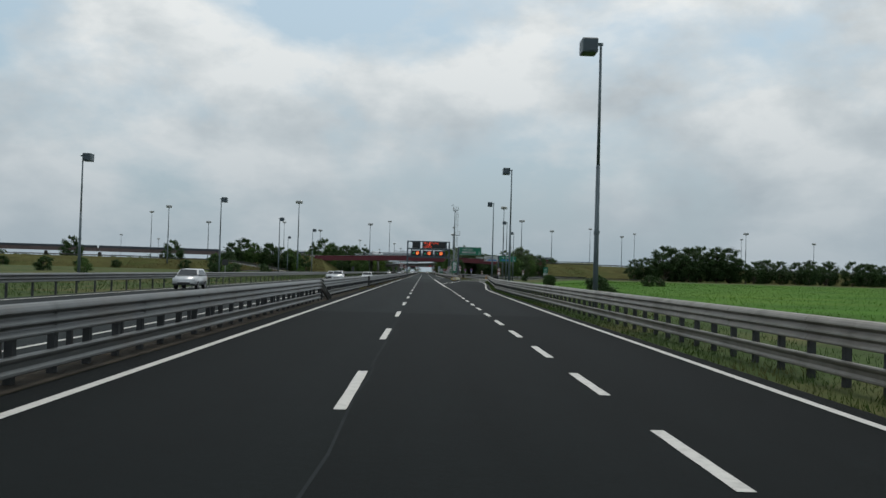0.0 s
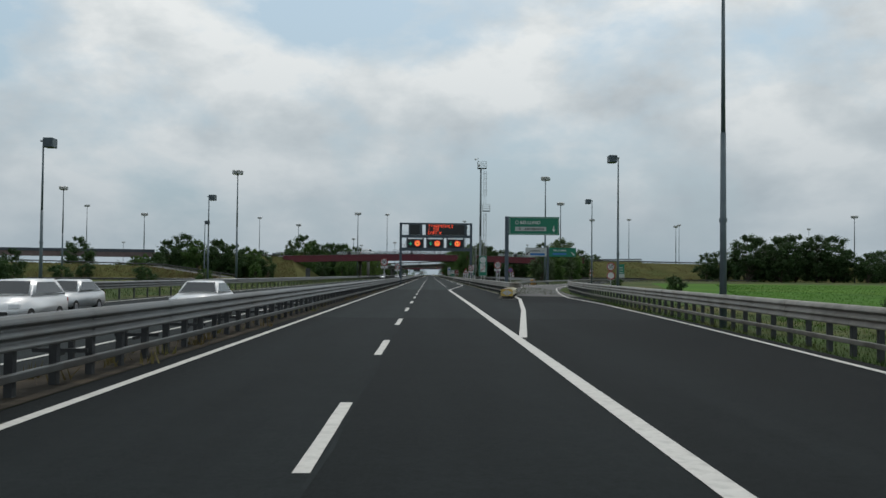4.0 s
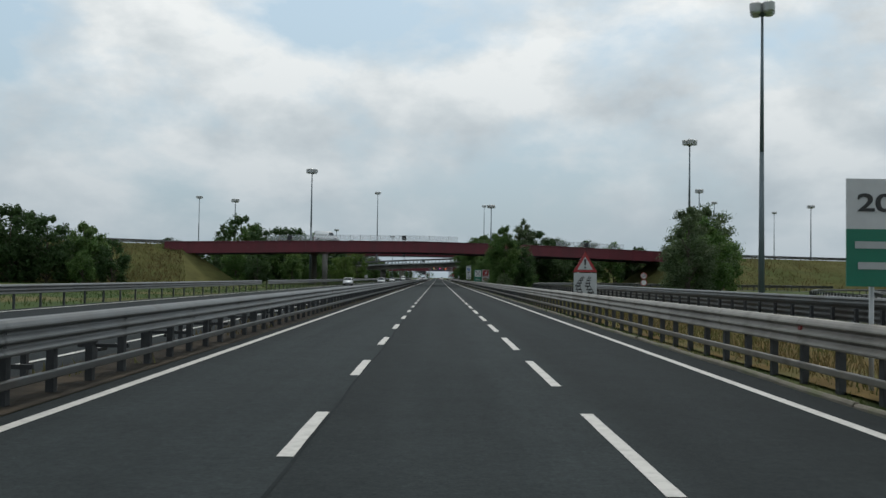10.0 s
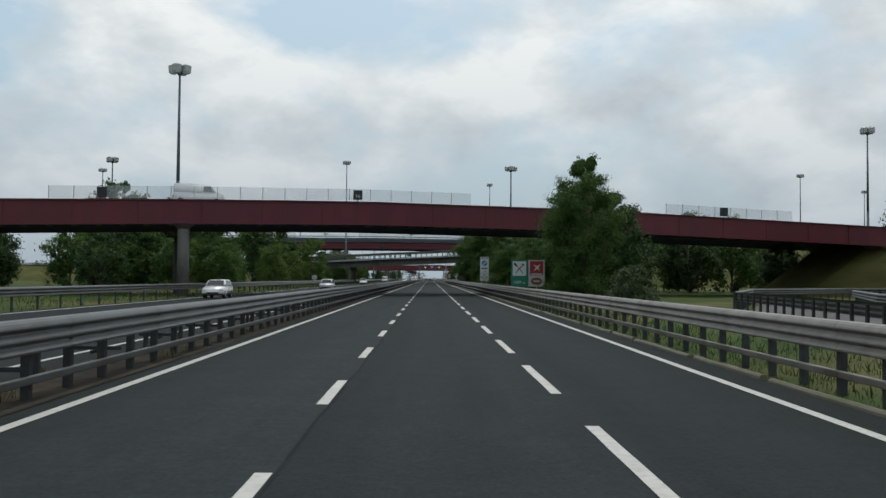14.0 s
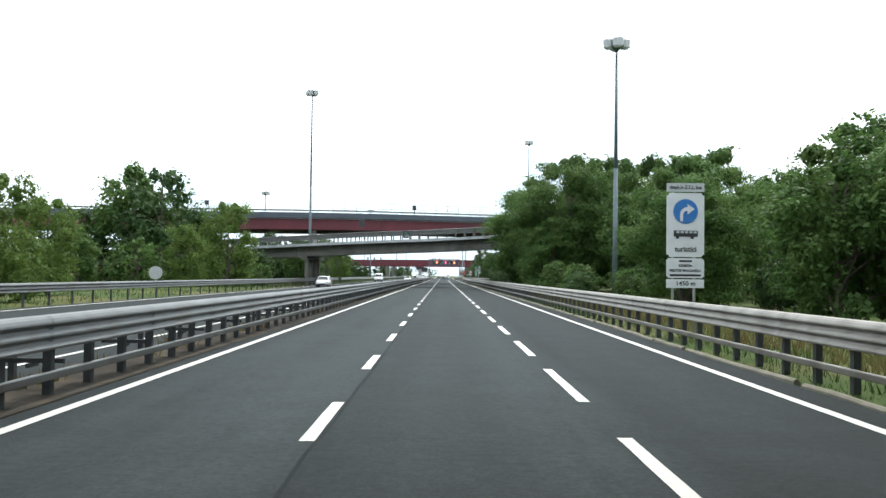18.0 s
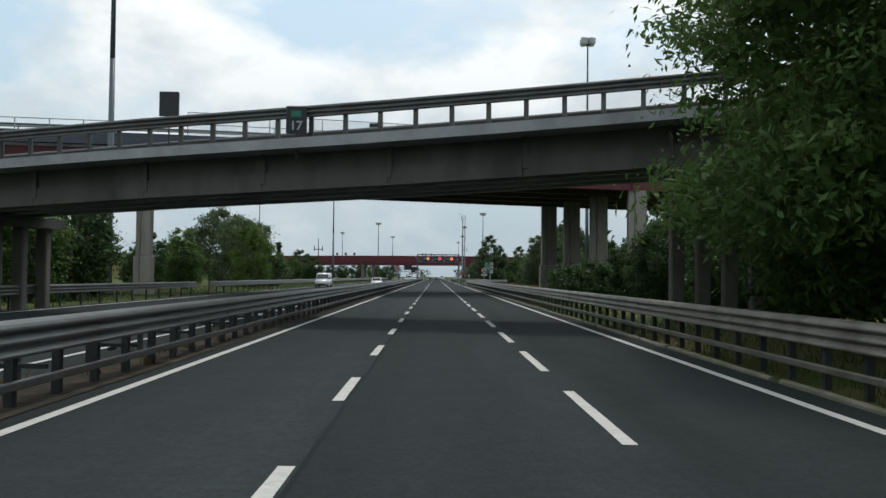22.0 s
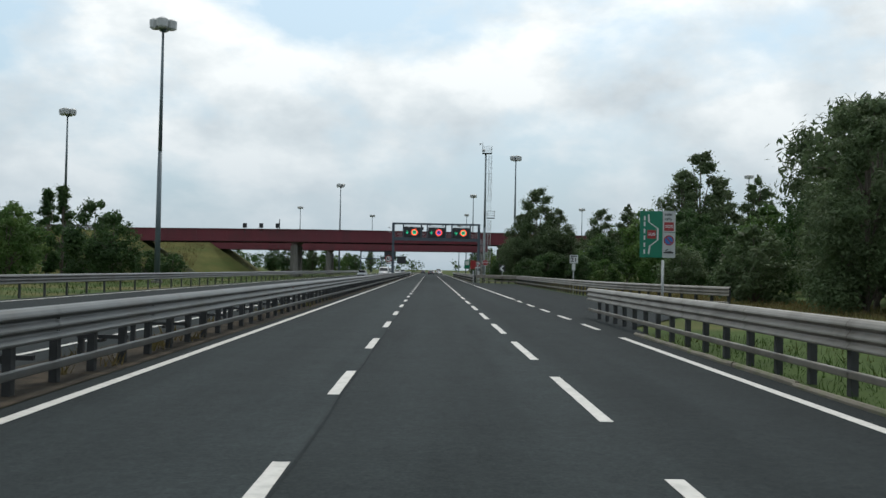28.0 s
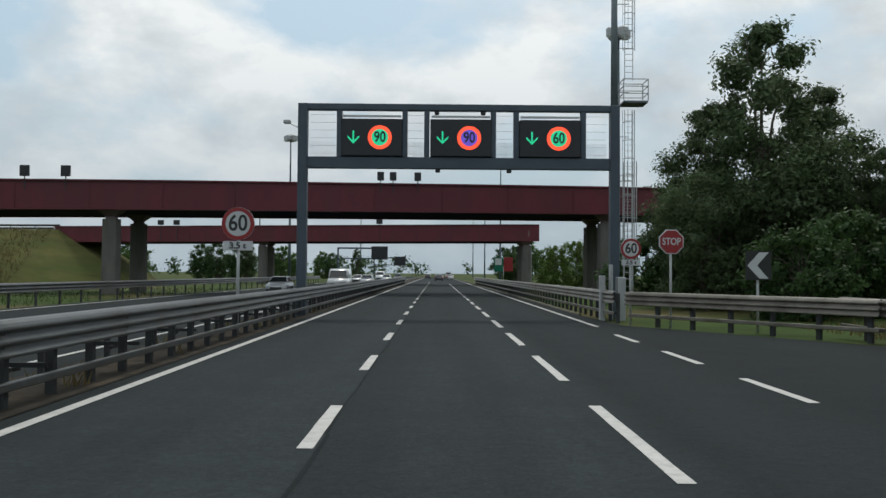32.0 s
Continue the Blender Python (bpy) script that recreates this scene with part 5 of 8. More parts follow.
def camera_dome(parent, x, y, z):
    bm = BM()
    box(bm, x - 0.10, y - 0.16, z - 0.14, x + 0.10, y + 0.12, z, 0.03)
    part("traffic_sensor", bm, M_STEEL_DARK, parent)


GY = 253.5
g1 = thing("sign_gantry", "blue-grey steel gantry with lit red message panel and three lane signals", "gantry")
for x0, x1 in ((-6.01, -5.59), (6.45, 6.87)):
    frame_box("leg", g1, x0, -0.2, x1, 10.92, GY, 0.45)
frame_box("top_beam", g1, -5.59, 10.62, 6.45, 10.92, GY)
frame_box("middle_beam", g1, -5.59, 8.28, 6.45, 8.76, GY)
frame_box("bottom_beam", g1, -5.59, 5.93, 6.45, 6.52, GY)
for x in (-4.42, -2.42, -2.2, -1.42, 5.50, 5.7):
    frame_box("upright", g1, x, 8.76, x + 0.22, 10.62, GY)
for x in (-4.78, -1.95, -1.28, 1.62, 2.30, 5.20):
    frame_box("upright", g1, x, 6.52, x + 0.24, 8.28, GY)
bm = BM()
box(bm, -4.2, GY - 0.3, 8.82, -2.42, GY + 0.25, 10.6, 0.03)
part("blank_panel", bm, M_PANEL, g1)
bm = BM()
box(bm, -1.2, GY - 0.32, 8.82, 5.5, GY + 0.25, 10.6, 0.03)
msg = part("message_panel", bm, M_PANEL, g1, "black message panel with red lit letters")
for row, (body, dim) in enumerate((("TANGENZIALE", ""), ("A TRE", "A"), ("CORSIE", "I"))):
    for i, ch in enumerate(body):
        if ch != " ":
            dot_letter(ch, M_LED_DIM if ch in dim else M_LED_RED, msg, -0.95 + i * 0.408, GY - 0.336, 10.12 - row * 0.6, 0.066)
bm = BM()
box(bm, -1.15, GY - 0.2, 8.765, 5.2, GY - 0.1, 8.815)
part("white_rim", bm, M_WHITE, g1)
bm = BM()
box(bm, -4.1, GY - 0.2, 8.765, -2.5, GY - 0.1, 8.815)
part("white_rim", bm, M_WHITE, g1)
for x0, x1, n in ((-4.57, -1.85, "90"), (-1.05, 1.67, "90"), (2.52, 5.23, "60")):
    lane_signal(g1, x0, x1, 6.52, 8.02, GY, n, M_LED_ORANGE, M_LED_RED)
for x0, x1, z0, z1 in ((-5.59, -4.42, 8.76, 10.6), (-2.2, -1.4, 8.76, 10.6), (5.6, 6.45, 8.76, 10.6), (-5.59, -4.7, 6.5, 8.2), (-1.95, -1.1, 6.5, 8.2), (1.7, 2.4, 6.5, 8.2), (5.3, 6.45, 6.5, 8.2)):
    handrail(g1, x0, x1, GY + 0.9, z0, z1)
for x in (-3.1, 0.2, 3.5):
    camera_dome(g1, x, GY, 5.93)
bm = BM()
for i in range(9):
    tube(bm, (-5.15 + i * 0.045, GY + 0.2, 6.6 + i * 0.18), (-4.95 + i * 0.045, GY + 0.2, 6.6 + i * 0.18), 0.015, seg=4)
for o in (0, 0.2):
    tube(bm, (-5.2 + o, GY + 0.2, 6.5), (-4.75 + o, GY + 0.2, 8.28), 0.02, seg=4)
part("inner_ladder", bm, M_GANTRY, g1)
ladder_cage(g1, 7.35, GY, 2.4, 7.2)

HY = 838.0
g2 = thing("sign_gantry", "blue-grey steel gantry with three lit lane signals", "gantry")
for x0, x1 in ((-6.27, -5.88), (6.85, 7.23)):
    frame_box("leg", g2, x0, -0.2, x1, 8.9, HY, 0.45)
frame_box("top_beam", g2, -5.88, 8.63, 6.85, 8.9, HY)
frame_box("bottom_beam", g2, -5.88, 6.18, 6.85, 6.66, HY)
for x in (-4.65, -1.9, -0.98, 1.82, 2.78, 5.6):
    frame_box("upright", g2, x, 6.66, x + 0.22, 8.63, HY)
for x0, x1, n, c, r in ((-4.45, -1.9, "90", M_LED_GREEN, M_LED_RED), (-0.72, 1.84, "90", M_LED_BLUE, M_LED_RED), (3.02, 5.6, "60", M_LED_GREEN, M_LED_RED)):
    lane_signal(g2, x0, x1, 6.68, 8.25, HY, n, c, r)
for x0, x1 in ((-5.88, -4.6), (-1.7, -0.9), (2.05, 2.8), (5.8, 6.85)):
    handrail(g2, x0, x1, HY + 0.9, 6.6, 8.6)
for x in (-0.4, 2.6):
    camera_dome(g2, x, HY, 6.18)
for x in (-0.45, 1.5):
    camera_dome(g2, x, HY, 8.62)
bm = BM()
tube(bm, (-6.3, HY, 7.5), (-6.6, HY, 7.6), 0.03, seg=5)
box(bm, -6.75, HY - 0.1, 7.35, -6.55, HY + 0.1, 7.55, 0.03)
part("side_camera", bm, M_LAMP, g2)
bm = BM()
box(bm, -6.9, HY - 0.15, 8.05, -6.6, HY + 0.1, 8.2, 0.03)
tube(bm, (-6.3, HY, 7.9), (-6.7, HY, 8.1), 0.025, seg=5)
part("side_camera", bm, M_LAMP, g2)
ladder_cage(g2, 7.7, HY + 0.3, 2.4, 6.6)


def camera_mast(x, y, h, zmid):
    m = thing("camera_mast", "tall blue-grey steel mast with caged ladder and camera platform", "mast", group="camera masts")
    bm = BM()
    tube(bm, (x, y, -0.3), (x, y, h * 0.4), 0.22, 0.20, 16)
    tube(bm, (x, y, h * 0.4), (x, y, h - 1.1), 0.185, 0.13, 16)
    part("pole", bm, M_MAST, m, smooth=True)
    lx = x + 0.72
    ladder_cage(m, lx, y, 3.0, zmid - 0.4, 0.3)
    ladder_cage(m, lx, y, zmid + 2.6, h - 1.5, 0.3)
    bm = BM()
    z = 2.0
    while z < h - 2:
        tube(bm, (x, y, z), (lx, y, z), 0.02, seg=4)
        z += 2.2
    part("stand_off", bm, M_POLE, m)
    for z0, w, cx in ((h - 1.1, 0.75, x + 0.2), (zmid, 0.6, x + 0.95)):
        bm = BM()
        box(bm, cx - w, y - 0.6, z0 - 0.12, cx + w, y + 0.6, z0, 0.02)
        part("platform", bm, M_POLE, m)
        for dz in (0.35, 0.7, 1.05):
            bm = BM()
            for a, b in (((-w, -0.6), (w, -0.6)), ((w, -0.6), (w, 0.6)), ((w, 0.6), (-w, 0.6)), ((-w, 0.6), (-w, -0.6))):
                tube(bm, (cx + a[0], y + a[1], z0 + dz), (cx + b[0], y + b[1], z0 + dz), 0.025, seg=4)
            part("platform_rail", bm, M_LAMP, m)
        for a in (-w, w):
            for b in (-0.6, 0.6):
                bm = BM()
                tube(bm, (cx + a, y + b, z0), (cx + a, y + b, z0 + 1.05), 0.03, seg=4)
                part("platform_post", bm, M_LAMP, m)
    bm = BM()
    tube(bm, (x - 0.5, y, h - 1), (x - 0.5, y, h + 0.7), 0.04, seg=5)
    tube(bm, (x - 0.5, y, h + 0.45), (x - 0.85, y, h + 0.45), 0.03, seg=5)
    box(bm, x - 1.05, y - 0.15, h + 0.2, x - 0.8, y + 0.15, h + 0.5, 0.04)
    box(bm, x - 0.45, y - 0.15, h - 0.9, x - 0.15, y + 0.15, h - 0.5, 0.04)
    part("camera_head", bm, M_LAMP, m)
    return m


camera_mast(7.85, 245.2, 20.9, 12.6)
camera_mast(8.3, 844.5, 21.8, 10.3)
for x, y in ((7.25, 252.0), (7.0, 836.4)):
    c = thing("control_cabinet", "small pale roadside control cabinet on the verge", "cabinet", group="control cabinets")
    for dx, w, h in ((0.0, 0.34, 1.7), (-0.75, 0.2, 1.75), (-0.4, 0.1, 2.2)):
        bm = BM()
        box(bm, x + dx - w / 2, y - 0.2, -0.1, x + dx + w / 2, y + 0.2, h, 0.02)
        part("body", bm, M_LAMP, c)


# ---------------------------------------------------------------- road signs
def post(parent, x, y, z1, r=0.045, mat=None):
    bm = BM()
    tube(bm, (x, y, -0.3), (x, y, z1), r, r, 8)
    return part("post", bm, mat or M_LAMP, parent, smooth=True)


def plate(parent, name, x0, z0, x1, z1, y, mat, t=0.03, bevel=0.0, label=""):
    bm = BM()
    box(bm, x0, y - t, z0, x1, y, z1)
    if bevel:
        es = [e for e in bm.edges if abs(e.verts[0].co.y - e.verts[1].co.y) > 0.001]
        bmesh.ops.bevel(bm, geom=es, offset=bevel, segments=3, affect="EDGES")
    return part(name, bm, mat, parent, label)


def speed_sign(x, y, z, r, number, bars=True, posts=(0.0,), label=None, group="speed signs"):
    s = thing("speed_sign", label or "round red-rimmed speed limit %s sign on a grey post" % number, "road sign", group=group)
    for dx in posts:
        post(s, x + dx, y + 0.06, z + r * 0.5)
    bm = BM()
    disc(bm, x, z, r, y - 0.01, y + 0.03)
    part("back_plate", bm, M_GREYSIGN, s)
    bm = BM()
    ring(bm, x, z, r * 0.76, r * 0.985, y - 0.03, y - 0.012)
    part("red_rim", bm, M_REDSIGN, s)
    bm = BM()
    disc(bm, x, z, r * 0.75, y - 0.028, y - 0.012)
    part("white_face", bm, M_WHITE, s)
    fit_text("number", number, r * 1.35, M_BLACK, s, x - r * 0.56, x + r * 0.56, y - 0.035, z)
    if bars:
        p = plate(s, "plate_below", x - r * 0.9, z - r * 1.62, x + r * 0.9, z - r * 1.06, y, M_WHITE)
        fit_text("writing", "3.5 t", r * 0.5, M_BLACK, p, x - r * 0.5, x + r * 0.5, y - 0.045, z - r * 1.34)
    return s


speed_sign(-6.3, 206.3, 3.3, 0.48, "50")
speed_sign(8.2, 210.6, 3.1, 0.48, "50", posts=(-0.15, 0.25))
speed_sign(-6.3, 252.9, 3.1, 0.46, "60")
speed_sign(6.62, 252.9, 2.95, 0.46, "60")
speed_sign(-6.2, 826.3, 3.2, 0.48, "60")
speed_sign(6.72, 833.2, 2.75, 0.38, "60")
speed_sign(-6.3, 688.3, 3.0, 0.5, "50")
speed_sign(6.95, 685.4, 2.8, 0.5, "50")
for x, y, z in ((22.6, 345.9, 2.3), (30.5, 267, 2.75), (14.9, 170.2, 2.6)):
    s = speed_sign(x, y, z, 0.36, "50", bars=False)
    bm = BM()
    disc(bm, x, z - 0.75, 0.36, y - 0.03, y + 0.02)
    part("lower_disc", bm, M_WHITE, s)
    bm = BM()
    ring(bm, x, z - 0.75, 0.28, 0.36, y - 0.05, y - 0.032)
    part("lower_rim", bm, M_REDSIGN, s)

# direction sign on a cantilever post
BY = 178.6
s = thing("direction_sign", "green motorway direction sign on a dark steel post", "road sign")
bm = BM()
box(bm, 6.5, BY - 0.16, -0.3, 6.84, BY + 0.2, 7.36, 0.01)
part("post", bm, M_GANTRY, s)
plate(s, "face", 6.86, 5.63, 11.64, 7.35, BY, M_GREEN, 0.06, 0.0, "green sign face")
bm = BM()
for x0, z0, x1, z1 in ((6.95, 7.24, 11.55, 7.28), (6.95, 5.70, 11.55, 5.74), (6.93, 5.78, 6.97, 7.2), (11.53, 5.78, 11.57, 7.2)):
    box(bm, x0, BY - 0.075, z0, x1, BY - 0.062, z1)
part("border", bm, M_GREYSIGN, s)
fit_text("writing", "BELLUNO", 0.42, M_WHITE, s, 7.92, 9.85, BY - 0.08, 6.79)
bm = BM()
ring(bm, 7.62, 6.80, 0.13, 0.19, BY - 0.075, BY - 0.062, 8)
part("symbol", bm, M_GREYSIGN, s)
plate(s, "white_plate", 7.45, 6.0, 10.4, 6.4, BY - 0.062, M_GREYSIGN, 0.012)
fit_text("writing", "aeroporto", 0.38, M_BLACK, s, 8.35, 10.2, BY - 0.09, 6.2)
bm = BM()
prism(bm, [(7.68, 6.19), (8.1, 6.19), (8.1, 6.22), (7.68, 6.22)], BY - 0.085, BY - 0.076)
prism(bm, [(7.85, 6.05), (7.9, 6.05), (7.97, 6.2), (7.9, 6.36), (7.85, 6.36), (7.88, 6.2)], BY - 0.087, BY - 0.078)
part("symbol", bm, M_BLACK, s)
bm = BM()
prism(bm, [(11.08, 6.5), (11.16, 6.5), (11.16, 6.15), (11.28, 6.2), (11.12, 5.9), (10.96, 6.2), (11.08, 6.15)], BY - 0.075, BY - 0.062)
part("arrow", bm, M_WHITE, s)

# crash cushion
M_CREAM = material("cushion_lid_cream", (0.46, 0.42, 0.30), 0.6, vary=0.15, scale=3, fine=20, second=(0.30, 0.25, 0.15), second_scale=2)
cu = thing("crash_cushion", "yellow and dirty white crash cushion with a diamond front", "crash cushion")
ca, cb = Vector((5.18, 160.5)), Vector((6.35, 170.2))
for o in (-0.40, 0.40):
    sd = 1 if o > 0 else -1
    bm = BM()
    prof = [(o + sd * 0.05 * (1 - math.cos(i * math.pi / 3)), 0.25 + 0.47 * i / 18) for i in range(19)]
    for q in (0.0, -0.02 * sd):
        sweep(bm, [(u + q, z) for u, z in prof], [(ca.x, ca.y + 0.42, 0), (cb.x, cb.y, 0)])
    part("side_rail", bm, M_CREAM, cu, "dirty white corrugated side rail", smooth=True)
for i in range(9):
    q = ca + (cb - ca) * ((i + 0.9) / 9.6)
    bm = BM()
    tube(bm, (q.x, q.y, 0.22), (q.x, q.y, 0.70), 0.31, 0.31, 14)
    cell = part("air_cell", bm, M_YELLOW, cu, "yellow cushion cell", smooth=False)
    bm = BM()
    tube(bm, (q.x, q.y - 0.003, 0.70), (q.x, q.y + 0.003, 0.745), 0.33, 0.30, 14)
    part("lid", bm, M_CREAM, cell)
    for o in (-0.34, 0.34):
        part("leg", box(BM(), q.x + o - 0.035, q.y - 0.05, -0.02, q.x + o + 0.035, q.y + 0.05, 0.3), M_STEEL_DARK, cu)
bm = BM()
prof = [(-0.43, 0.0), (-0.40, -0.06), (0.40, -0.06), (0.43, 0.0), (0.43, 0.36), (-0.43, 0.36)]
lo = [bm.verts.new((ca.x + u, ca.y + v, 0.23)) for u, v in prof]
hi = [bm.verts.new((ca.x + u, ca.y + v, 0.73)) for u, v in prof]
bm.faces.new(lo[::-1])
bm.faces.new(hi)
for k in range(6):
    bm.faces.new((lo[k], lo[(k + 1) % 6], hi[(k + 1) % 6], hi[k]))
nose = part("nose", bm, M_YELLOW, cu)
bm = BM()
tube(bm, (ca.x, ca.y + 0.25, 0.73), (ca.x, ca.y + 0.25, 0.77), 0.36, 0.33, 14)
part("lid", bm, M_BROWN, nose)
for sg in (-1, 1):
    bm = BM()
    prism(bm, [(ca.x + sg * 0.03, 0.70), (ca.x + sg * 0.37, 0.48), (ca.x + sg * 0.03, 0.26)], ca.y - 0.085, ca.y - 0.065)
    part("diamond", bm, M_LAMP, nose)
for o in (-0.2, 0.2):
    part("leg", box(BM(), ca.x + o - 0.04, ca.y + 0.1, -0.02, ca.x + o + 0.04, ca.y + 0.2, 0.25), M_STEEL_DARK, cu)
bm = BM()
for x, y, w, d in ((5.25, 160.2, 1.0, 1.0), (4.85, 162.6, 0.3, 1.2), (5.1, 165.2, 0.3, 1.2), (5.4, 168.0, 0.3, 1.2)):
    v = [bm.verts.new((x + (w / 2) * a + random.uniform(-0.08, 0.08), y + (d / 2) * b + random.uniform(-0.1, 0.1), 0.014)) for a, b in ((-1, -1), (0, -1.1), (1, -0.9), (1.1, 0), (1, 1), (0, 0.9), (-1, 1.05))]
    bm.faces.new(v)
solid("pale_road_patch", bm, M_CONCRETE, "pale worn paint patches on the asphalt by the cushion", "road patch", "structure")

# end-of-restriction panel, distance board, warning triangle
s = thing("green_panel_sign", "tall green sign panel with white disc and red-barred notice", "road sign")
PY = 236.5
for x, dy in ((7.5, 0.1), (7.62, 0.75), (7.98, 0.1), (8.1, 0.75)):
    bm = BM()
    tube(bm, (x, PY + dy, -0.3), (x, PY + 0.1, 2.0 if dy > 0.5 else 4.6), 0.045, seg=8)
    part("post", bm, M_LAMP, s, smooth=True)
plate(s, "face", 7.16, 1.65, 8.44, 4.82, PY, M_GREEN, 0.05, 0.06)
bm = BM()
for x0, z0, x1, z1 in ((7.24, 4.75, 8.36, 4.775), (7.24, 1.695, 8.36, 1.72), (7.2, 1.76, 7.22, 4.7), (8.38, 1.76, 8.4, 4.7)):
    box(bm, x0, PY - 0.062, z0, x1, PY - 0.052, z1)
part("border", bm, M_GREYSIGN, s)
bm = BM()
disc(bm, 7.8, 4.16, 0.48, PY - 0.065, PY - 0.052)
q = part("white_disc", bm, M_WHITE, s)
bm = BM()
box(bm, 7.785, PY - 0.08, 3.7, 7.815, PY - 0.068, 4.62)
part("divider", bm, M_BLACK, q)
bm = BM()
box(bm, 7.42, PY - 0.08, 4.02, 7.7, PY - 0.068, 4.32)
box(bm, 7.45, PY - 0.08, 3.95, 7.52, PY - 0.068, 4.02)
box(bm, 7.6, PY - 0.08, 3.95, 7.67, PY - 0.068, 4.02)
part("lorry_picture", bm, M_LAMP, q)
bm = BM()
prism(bm, [(7.9, 4.0), (8.16, 4.0), (8.17, 4.12), (8.12, 4.14), (8.09, 4.22), (7.97, 4.22), (7.94, 4.14), (7.89, 4.12)], PY - 0.08, PY - 0.068)
part("car_picture", bm, M_LAMP, q)
q = plate(s, "notice", 7.4, 3.28, 8.2, 3.62, PY - 0.052, M_WHITE, 0.012)
fit_text("writing", "12", 0.3, M_BLACK, q, 7.56, 7.78, PY - 0.075, 3.45)
fit_text("writing", "00", 0.16, M_BLACK, q, 7.8, 7.95, PY - 0.075, 3.4)
fit_text("writing", "t", 0.28, M_BLACK, q, 8.02, 8.08, PY - 0.075, 3.45)
q = plate(s, "notice", 7.4, 2.28, 8.2, 3.22, PY - 0.052, M_WHITE, 0.012)
for z, x0, x1 in ((3.13, 7.46, 8.14), (3.01, 7.54, 8.06), (2.89, 7.5, 8.1), (2.68, 7.46, 7.7), (2.68, 7.85, 8.14), (2.45, 7.46, 7.75)):
    bm = BM()
    box(bm, x0, PY - 0.078, z - 0.03, x1, PY - 0.068, z + 0.03)
    part("bar", bm, M_LAMP if z > 2.8 else M_BLACK, q)
fit_text("writing", "21", 0.2, M_BLACK, q, 7.85, 8.0, PY - 0.075, 2.45)
fit_text("writing", "00", 0.13, M_BLACK, q, 8.03, 8.15, PY - 0.075, 2.43)
bm = BM()
prism(bm, [(7.42, 2.36), (7.5, 2.3), (8.19, 3.12), (8.17, 3.2), (8.1, 3.2)], PY - 0.092, PY - 0.08)
part("red_bar", bm, M_REDSIGN, q)


def no_stopping_sign(x, y, z, r):
    s = thing("no_stopping_sign", "round blue no-stopping sign with red rim and cross on a post", "road sign", group="no-stopping signs")
    post(s, x, y + 0.06, z)
    bm = BM()
    disc(bm, x, z, r * 0.82, y - 0.012, y + 0.02)
    part("blue_face", bm, M_BLUESIGN, s)
    bm = BM()
    ring(bm, x, z, r * 0.8, r, y - 0.022, y + 0.02)
    part("red_rim", bm, M_REDSIGN, s)
    for sg in (-1, 1):
        bm = BM()
        k, w = r * 0.56, r * 0.09
        prism(bm, [(x - k - w, z - sg * (k - w)), (x - k + w, z - sg * (k + w)), (x + k + w, z + sg * (k - w)), (x + k - w, z + sg * (k + w))], y - 0.026 - 0.003 * sg, y - 0.014)
        part("cross_bar", bm, M_REDSIGN, s)
    q = plate(s, "arrow_plate", x - r * 0.28, z - r * 2.0, x + r * 0.28, z - r * 1.15, y, M_WHITE)
    bm = BM()
    prism(bm, [(x - 0.02, z - r * 1.85), (x + 0.02, z - r * 1.85), (x + 0.02, z - r * 1.5), (x + 0.06, z - r * 1.5), (x, z - r * 1.28), (x - 0.06, z - r * 1.5), (x - 0.02, z - r * 1.5)], y - 0.045, y - 0.032)
    part("arrow", bm, M_BLACK, q)


no_stopping_sign(13.1, 246.6, 2.66, 0.42)
no_stopping_sign(11.95, 260.4, 2.58, 0.36)

s = thing("distance_board", "white and green road number board on a post", "road sign")
post(s, 7.6, 260.5, 2.0)
plate(s, "white_field", 7.12, 2.72, 8.1, 3.57, 260.4, M_WHITE)
plate(s, "green_field", 7.12, 1.75, 8.1, 2.72, 260.4, M_GREEN)
fit_text("writing", "20", 0.42, M_BLACK, s, 7.3, 7.9, 260.36, 3.15)
bm = BM()
for z, w in ((2.45, 0.7), (2.1, 0.6)):
    box(bm, 7.61 - w / 2, 260.355, z - 0.06, 7.61 + w / 2, 260.368, z + 0.06)
part("bar_marking", bm, M_GREYSIGN, s)
s.matrix_basis = pose(-0.5, 0, 0)

TY = 291.8
s = thing("warning_sign", "red triangular warning sign above a white queue picture panel", "road sign")
post(s, 6.95, TY + 0.06, 2.4)
post(s, 7.65, TY + 0.06, 2.4)
tz = 2.18
bm = BM()
prism(bm, [(7.3 - 0.63, tz), (7.3 + 0.63, tz), (7.3, tz + 1.06)], TY - 0.02, TY + 0.02)
part("triangle", bm, M_REDSIGN, s)
bm = BM()
prism(bm, [(7.3 - 0.40, tz + 0.13), (7.3 + 0.40, tz + 0.13), (7.3, tz + 0.80)], TY - 0.04, TY - 0.022)
part("white_field", bm, M_GREYSIGN, s)
bm = BM()
prism(bm, [(7.26, tz + 0.36), (7.34, tz + 0.36), (7.355, tz + 0.66), (7.245, tz + 0.66)], TY - 0.055, TY - 0.042)
disc(bm, 7.3, tz + 0.24, 0.05, TY - 0.055, TY - 0.042, 12)
part("mark", bm, M_BLACK, s)
plate(s, "panel", 6.72, 0.98, 7.9, 2.14, TY, M_GREYSIGN)
bm = BM()
